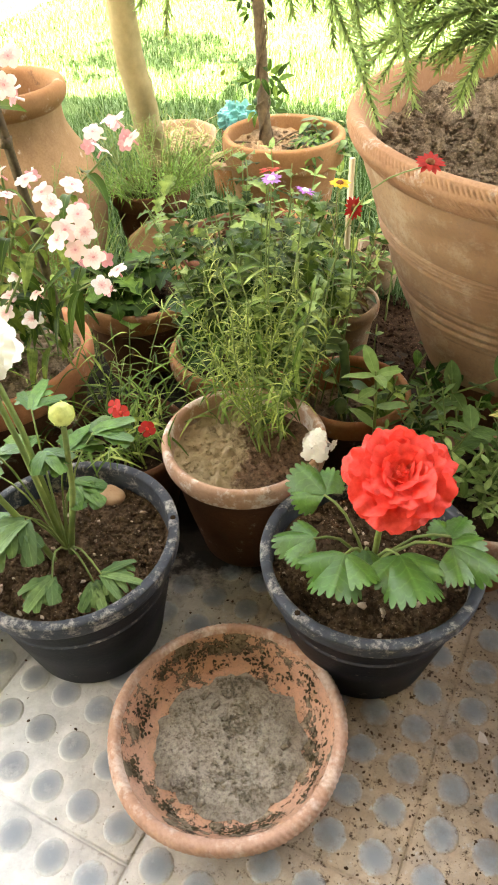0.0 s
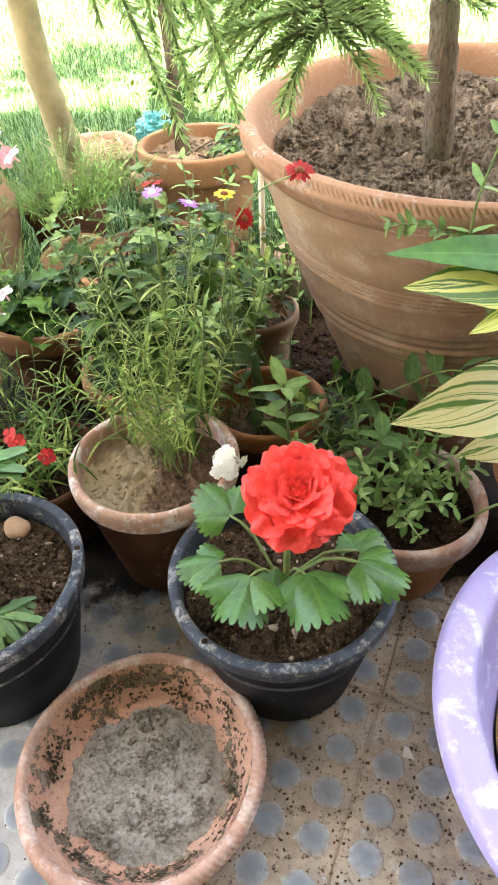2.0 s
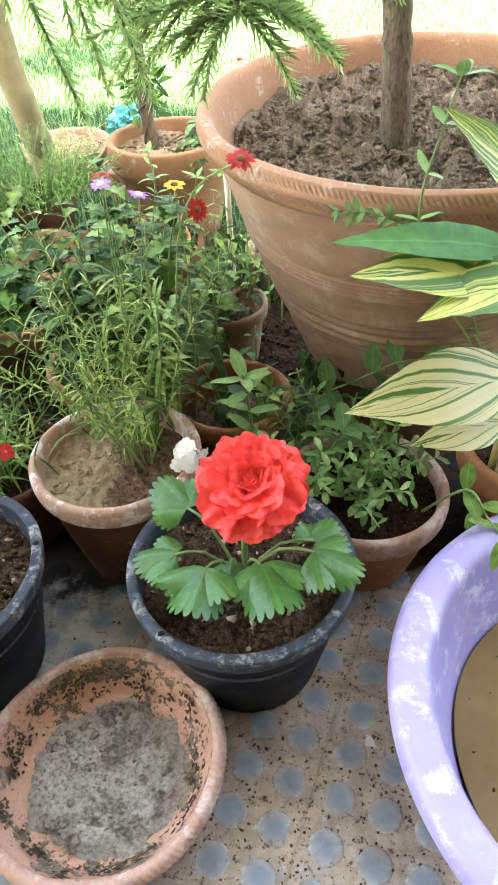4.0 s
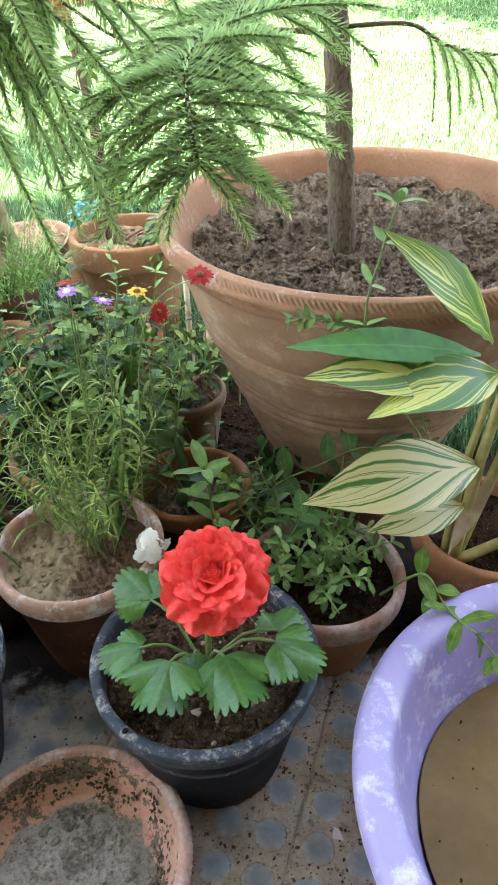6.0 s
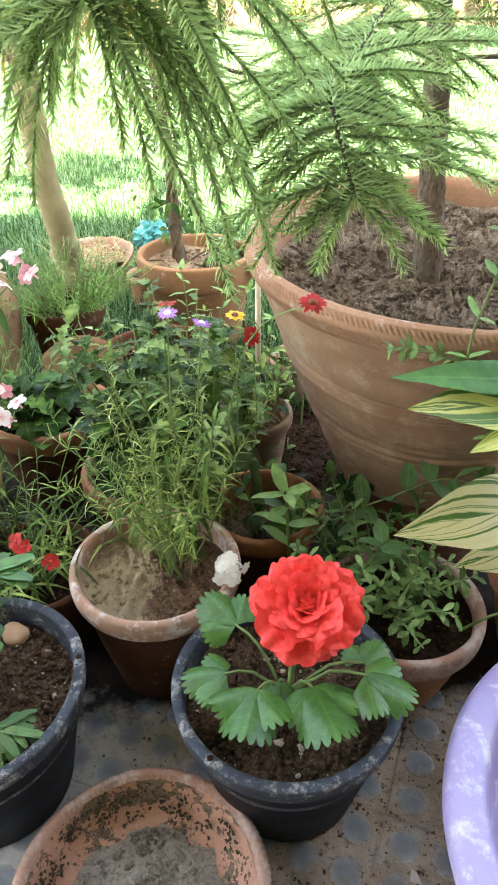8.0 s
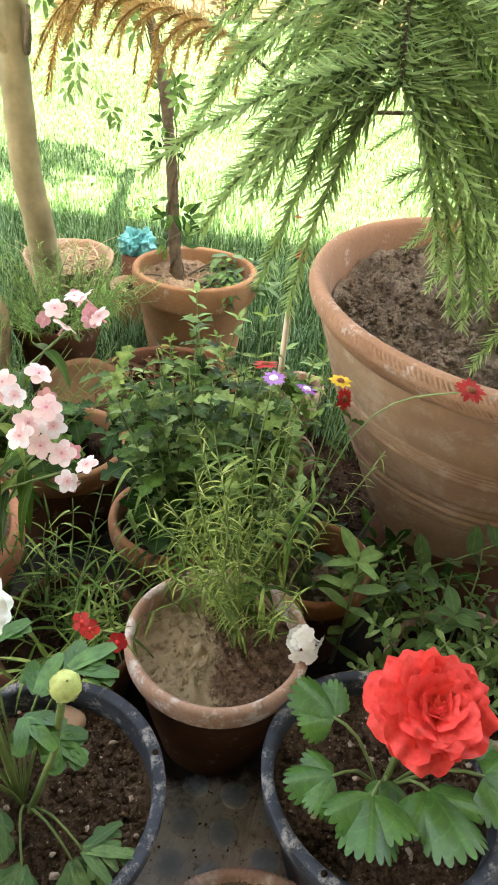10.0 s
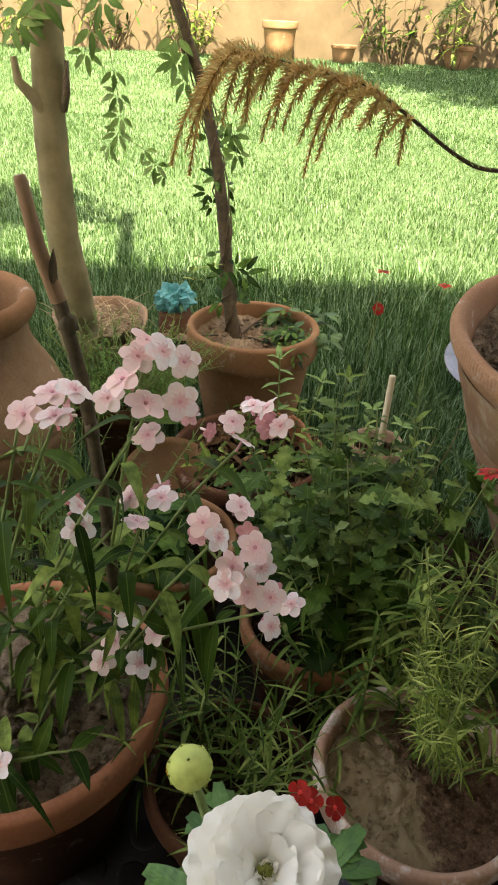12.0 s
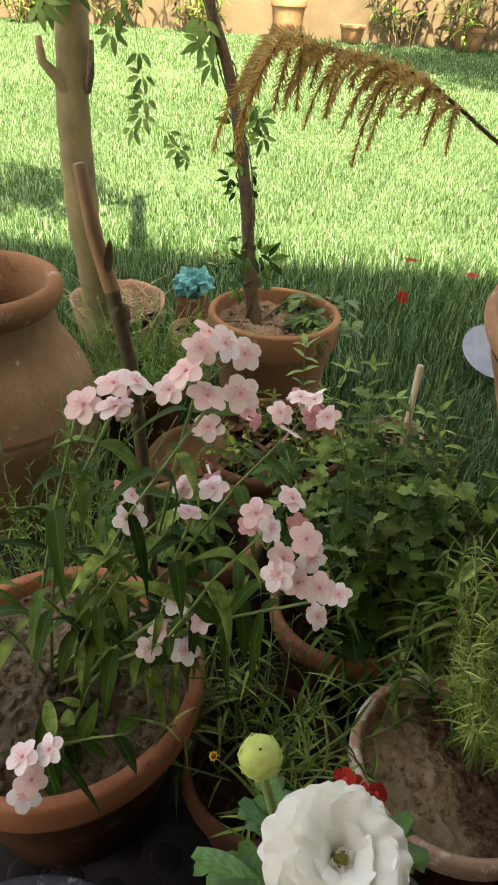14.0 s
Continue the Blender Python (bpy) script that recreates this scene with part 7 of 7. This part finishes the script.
# ---- grass ----
def grass(name, label, n, u0, u1, v0, v1, h0, h1, w, seed, seg=2, keep=None):
    rng = np.random.default_rng(seed)
    u, v = rng.uniform(u0, u1, n), v0 + (v1 - v0) * rng.random(n) ** 1.0
    x, y = UX * u - UY * v, UY * u + UX * v
    if keep is not None:
        ok = keep(x, y)
        x, y, v = x[ok], y[ok], v[ok]
        n = len(x)
    z = -0.012 + 0.05 * np.maximum(0, np.minimum(v, 11.0) - LAWN_V) - 0.004
    a, lean, h = rng.uniform(0, 2 * np.pi, n), rng.uniform(0.05, 0.75, n), rng.uniform(h0, h1, n) * (0.8 + 0.2 * np.sin(x * 5) * np.sin(y * 4))
    h = np.abs(h)
    dx, dy = np.cos(a), np.sin(a)
    sx, sy = -dy * w / 2, dx * w / 2
    levels = []
    for k in range(seg):
        s = k / seg
        cx, cy, cz = x + dx * lean * h * s * s, y + dy * lean * h * s * s, z + h * (s - 0.25 * lean * s * s)
        f = 1 - 0.5 * s
        levels += [np.stack([cx - sx * f, cy - sy * f, cz], 1), np.stack([cx + sx * f, cy + sy * f, cz], 1)]
    levels.append(np.stack([x + dx * lean * h, y + dy * lean * h, z + h * (1 - 0.25 * lean)], 1))
    k = len(levels)
    verts = np.stack(levels, 1).reshape(-1, 3)
    base = (np.arange(n) * k)[:, None]
    loops, sizes = [], []
    pat = []
    for q in range(seg - 1):
        pat += [2 * q, 2 * q + 1, 2 * q + 3, 2 * q + 2]
        sizes.append(4)
    pat += [2 * seg - 2, 2 * seg - 1, 2 * seg]
    sizes.append(3)
    idx = (base + np.array(pat)[None, :]).ravel()
    sizes = np.tile(np.array(sizes), n)
    me = bpy.data.meshes.new(name)
    me.vertices.add(len(verts))
    me.vertices.foreach_set("co", verts.astype(np.float32).ravel())
    me.loops.add(len(idx))
    me.loops.foreach_set("vertex_index", idx.astype(np.int32))
    me.polygons.add(len(sizes))
    me.polygons.foreach_set("loop_start", np.concatenate([[0], np.cumsum(sizes)[:-1]]).astype(np.int32))
    me.materials.append(GRASS)
    me.update(calc_edges=True)
    me.validate()
    return tagged(new(name, me), label, "grass", kind="stuff")


def clear(x, y):
    ok = np.ones(len(x), bool)
    for px, py, r in ((0.646, 1.335, 0.26), (-0.43, 1.84, 0.16), (0.196, 2.13, 0.12), (-0.138, 1.945, 0.075), (-0.17, 2.53, 0.11), (0.115, 1.765, 0.13), (0.322, 1.535, 0.07), (0.4, 1.6, 0.17), (-0.085, 1.495, 0.095)):
        ok &= (x - px) ** 2 + (y - py) ** 2 > r * r
    return ok


grass("grass", "long shaded grass between the pots and the lawn", 60000, -1.6, 2.2, 1.62, 3.3, 0.05, 0.14, 0.0036, 3, 3, clear)
grass("grass", "short mown lawn grass in the sun", 170000, -3.0, 4.2, 3.0, 6.2, 0.02, 0.055, 0.0042, 4, 2)
grass("grass", "distant mown lawn grass", 150000, -6.0, 8.0, 6.0, 10.5, 0.025, 0.06, 0.008, 5, 1)
grass("grass", "taller grass tufts before the tree basin", 1600, -1.08, -0.6, 1.98, 2.26, 0.1, 0.21, 0.0034, 7, 3, clear)
grass("grass", "tall seeding grass stalks", 60, -0.6, 1.6, 1.75, 2.6, 0.2, 0.4, 0.004, 6, 3, clear)


# ---- sherds and dry leaves among the pots ----
def sherd(at, size, sweep, bulge, mat, tilt, label):
    """A broken piece of a round pot: thick, bowed, with a ragged broken edge."""
    rng = random.Random(int(size * 1e4))
    b = Buf()
    rag = [rng.uniform(0.8, 1.05) for _ in range(25)]
    for skin in (0.0, -0.009):
        rows = []
        for i in range(9):
            rows.append([])
            for j in range(25):
                a = (j / 24 - 0.5) * sweep
                r = size * (i / 8) * (rag[j] if 0.55 < abs(a) / (sweep * 0.5) else 1.0)
                x, z = r * math.sin(a), r * math.cos(a)
                rows[-1].append(((x, skin - bulge * (x * x + z * z) / size, z), (0, 0)))
        b.grid(rows if skin else [row[::-1] for row in rows])
    n = len(b.v) // 2
    for j in range(24):
        p, q = n - 25 + j, n + n - 25 + 24 - j
        b.f.append((p, p + 1, q - 1, q))
        b.m.append(0)
    ob = b.make("pot_sherd", mat)
    ob.matrix_world = pose(*at, *tilt)
    return tagged(ob, label, "sherd")


sherd((-0.06, 1.7, 0.14), 0.105, 2.9, 0.35, CLAY_BROWN, (-38, 0, 12), "dusty brown pot sherd leaning between the pots")
sherd((0.235, 1.81, 0.14), 0.085, 2.0, 0.5, CLAY_RED, (-20, 24, -70), "broken orange sherd in the pot of dry litter")


def dry_leaves():
    rng = random.Random(17)
    b = Buf()
    for _ in range(260):
        a, rr = rng.uniform(0, math.tau), 0.138 * math.sqrt(rng.random())
        b.leaf((0.115 + rr * math.cos(a), 1.765 + rr * math.sin(a), 0.152 + rng.uniform(0, 0.02)), away(rng, -25, 30), UP + away(rng, -20, 20) * 0.6, rng.uniform(0.02, 0.045), rng.uniform(0.007, 0.016), lance, 5, rng.uniform(-0.2, 0.6), 0.5, 0, rng.uniform(-1, 1))
    tagged(b.make("dry_leaves", DRY_LEAF), "curled brown dry leaves lying in a clay pot", "leaf litter", kind="stuff")
    b = Buf()
    for _ in range(90):
        a, rr = rng.uniform(0, math.tau), 0.06 * math.sqrt(rng.random())
        b.leaf((0.322 + rr * math.cos(a), 1.535 + rr * math.sin(a), 0.15 + rng.uniform(0, 0.05)), away(rng, -60, 10), UP + away(rng, -20, 20) * 0.6, rng.uniform(0.02, 0.035), rng.uniform(0.006, 0.012), lance, 5, rng.uniform(-0.2, 0.6), 0.5, 0, rng.uniform(-1, 1))
    tagged(b.make("dry_leaves", DRY_LEAF), "withered brown leaves at the foot of thin stems", "leaf litter", kind="stuff")


dry_leaves()


def gap_shade_disc():
    # added dark disc that paints the shade between the pots
    b = Buf()
    soil_disc(b, 0.42, 1.63, 0.006, 0.2, 0.012, 33, 500, 0.006, 0.0, 0, 0, 0.01, 0.2)
    tagged(b.make("soil", SOIL_DARK), "dark soil disc standing in for shade at the lawn's edge", "soil", kind="stuff")


gap_shade_disc()


# ---- litter on the paving ----
def litter():
    rng = random.Random(90)
    b = Buf()
    for _ in range(9000):
        x, y = rng.gauss(0.5, 0.2), rng.gauss(0.66, 0.2)
        if rng.random() < 0.25:
            x, y = rng.uniform(-0.6, 1.2), rng.uniform(0.3, 1.4)
        s = 0.0003 + 0.0019 * rng.random() ** 4
        b.blob((x, y, s * 0.3), s, 0.5, 0, rng, 5)
    for _ in range(420):                                  # chaff
        x, y, a = rng.gauss(0.5, 0.17), rng.gauss(0.66, 0.17), rng.uniform(0, math.tau)
        ln = rng.uniform(0.001, 0.005)
        b.tube([(x, y, 0.0012), (x + ln * 0.5 * math.cos(a), y + ln * 0.5 * math.sin(a), 0.0016), (x + ln * math.cos(a + 0.5), y + ln * math.sin(a + 0.5), 0.0012)], 0.0003, 0.0002, 4)
    tagged(b.make("litter", SOIL_POT), "dark crumbs of soil strewn over the paving", "litter", kind="stuff")
    b = Buf()
    b.grid([[((0.487, 0.678, 0.001), (0, 0)), ((0.501, 0.674, 0.001), (0, 0))], [((0.491, 0.691, 0.004), (0, 0)), ((0.497, 0.687, 0.003), (0, 0))]])
    b.grid([[((0.487, 0.678, 0.0005), (0, 0)), ((0.501, 0.674, 0.0005), (0, 0))], [((0.491, 0.691, 0.0035), (0, 0)), ((0.497, 0.687, 0.0025), (0, 0))]])
    tagged(b.make("leaf_scrap", PEBBLE), "small pale dry scrap lying on the paving", "scrap")
    b = Buf()
    lathe(b, -0.017, 0.93, rounded([(0.0005, 0.167), (0.015, 0.168), (0.0195, 0.175), (0.017, 0.183), (0.008, 0.187), (0.0005, 0.1865)], 2), 20, 0.12, 0, 3)
    tagged(b.make("stone", STONE), "flat ochre stone on dark potting soil", "stone")


litter()


# ---- studded tiles, last ----
def tiles():
    turn, pitch, step = radians(-22.2), 0.2835, 0.0555
    b = Buf()
    h, e = pitch / 2 - 0.0008, 0.004
    ring = lambda s, z: [((sx * s, sy * s, z), (0, 0)) for sx, sy in ((-1, -1), (1, -1), (1, 1), (-1, 1))]
    b.grid([ring(h, -0.018), ring(h, -0.003), ring(h - e * 0.3, -0.0008), ring(h - e, 0.0)], 0, True)
    b.f.append((12, 13, 14, 15))
    b.m.append(0)
    for i in range(5):
        for j in range(5):
            lathe(b, (i - 2) * step, (j - 2) * step, [(0.0212, -0.0002), (0.0198, 0.001), (0.0165, 0.0017), (0.009, 0.0021), (0.0001, 0.0023)], 16)
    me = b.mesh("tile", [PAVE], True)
    cx, sx = math.cos(turn), math.sin(turn)
    for i in range(-7, 8):
        for j in range(-6, 7):
            u = 0.157 + (i - 0.5) * pitch
            v = (0.485 if i <= 0 - 1 else 0.585) + (j + 0.5) * pitch
            x, y = cx * u - sx * v, sx * u + cx * v
            if -UY * x + UX * y > LAWN_V - 0.16 or y < -0.9:
                continue
            ob = new("tile", me)
            ob.parent = pavement
            ob.matrix_basis = Matrix.Translation((x - 0.002, y + 0.0145, 0.0)) @ Matrix.Rotation(turn, 4, "Z")


tiles()
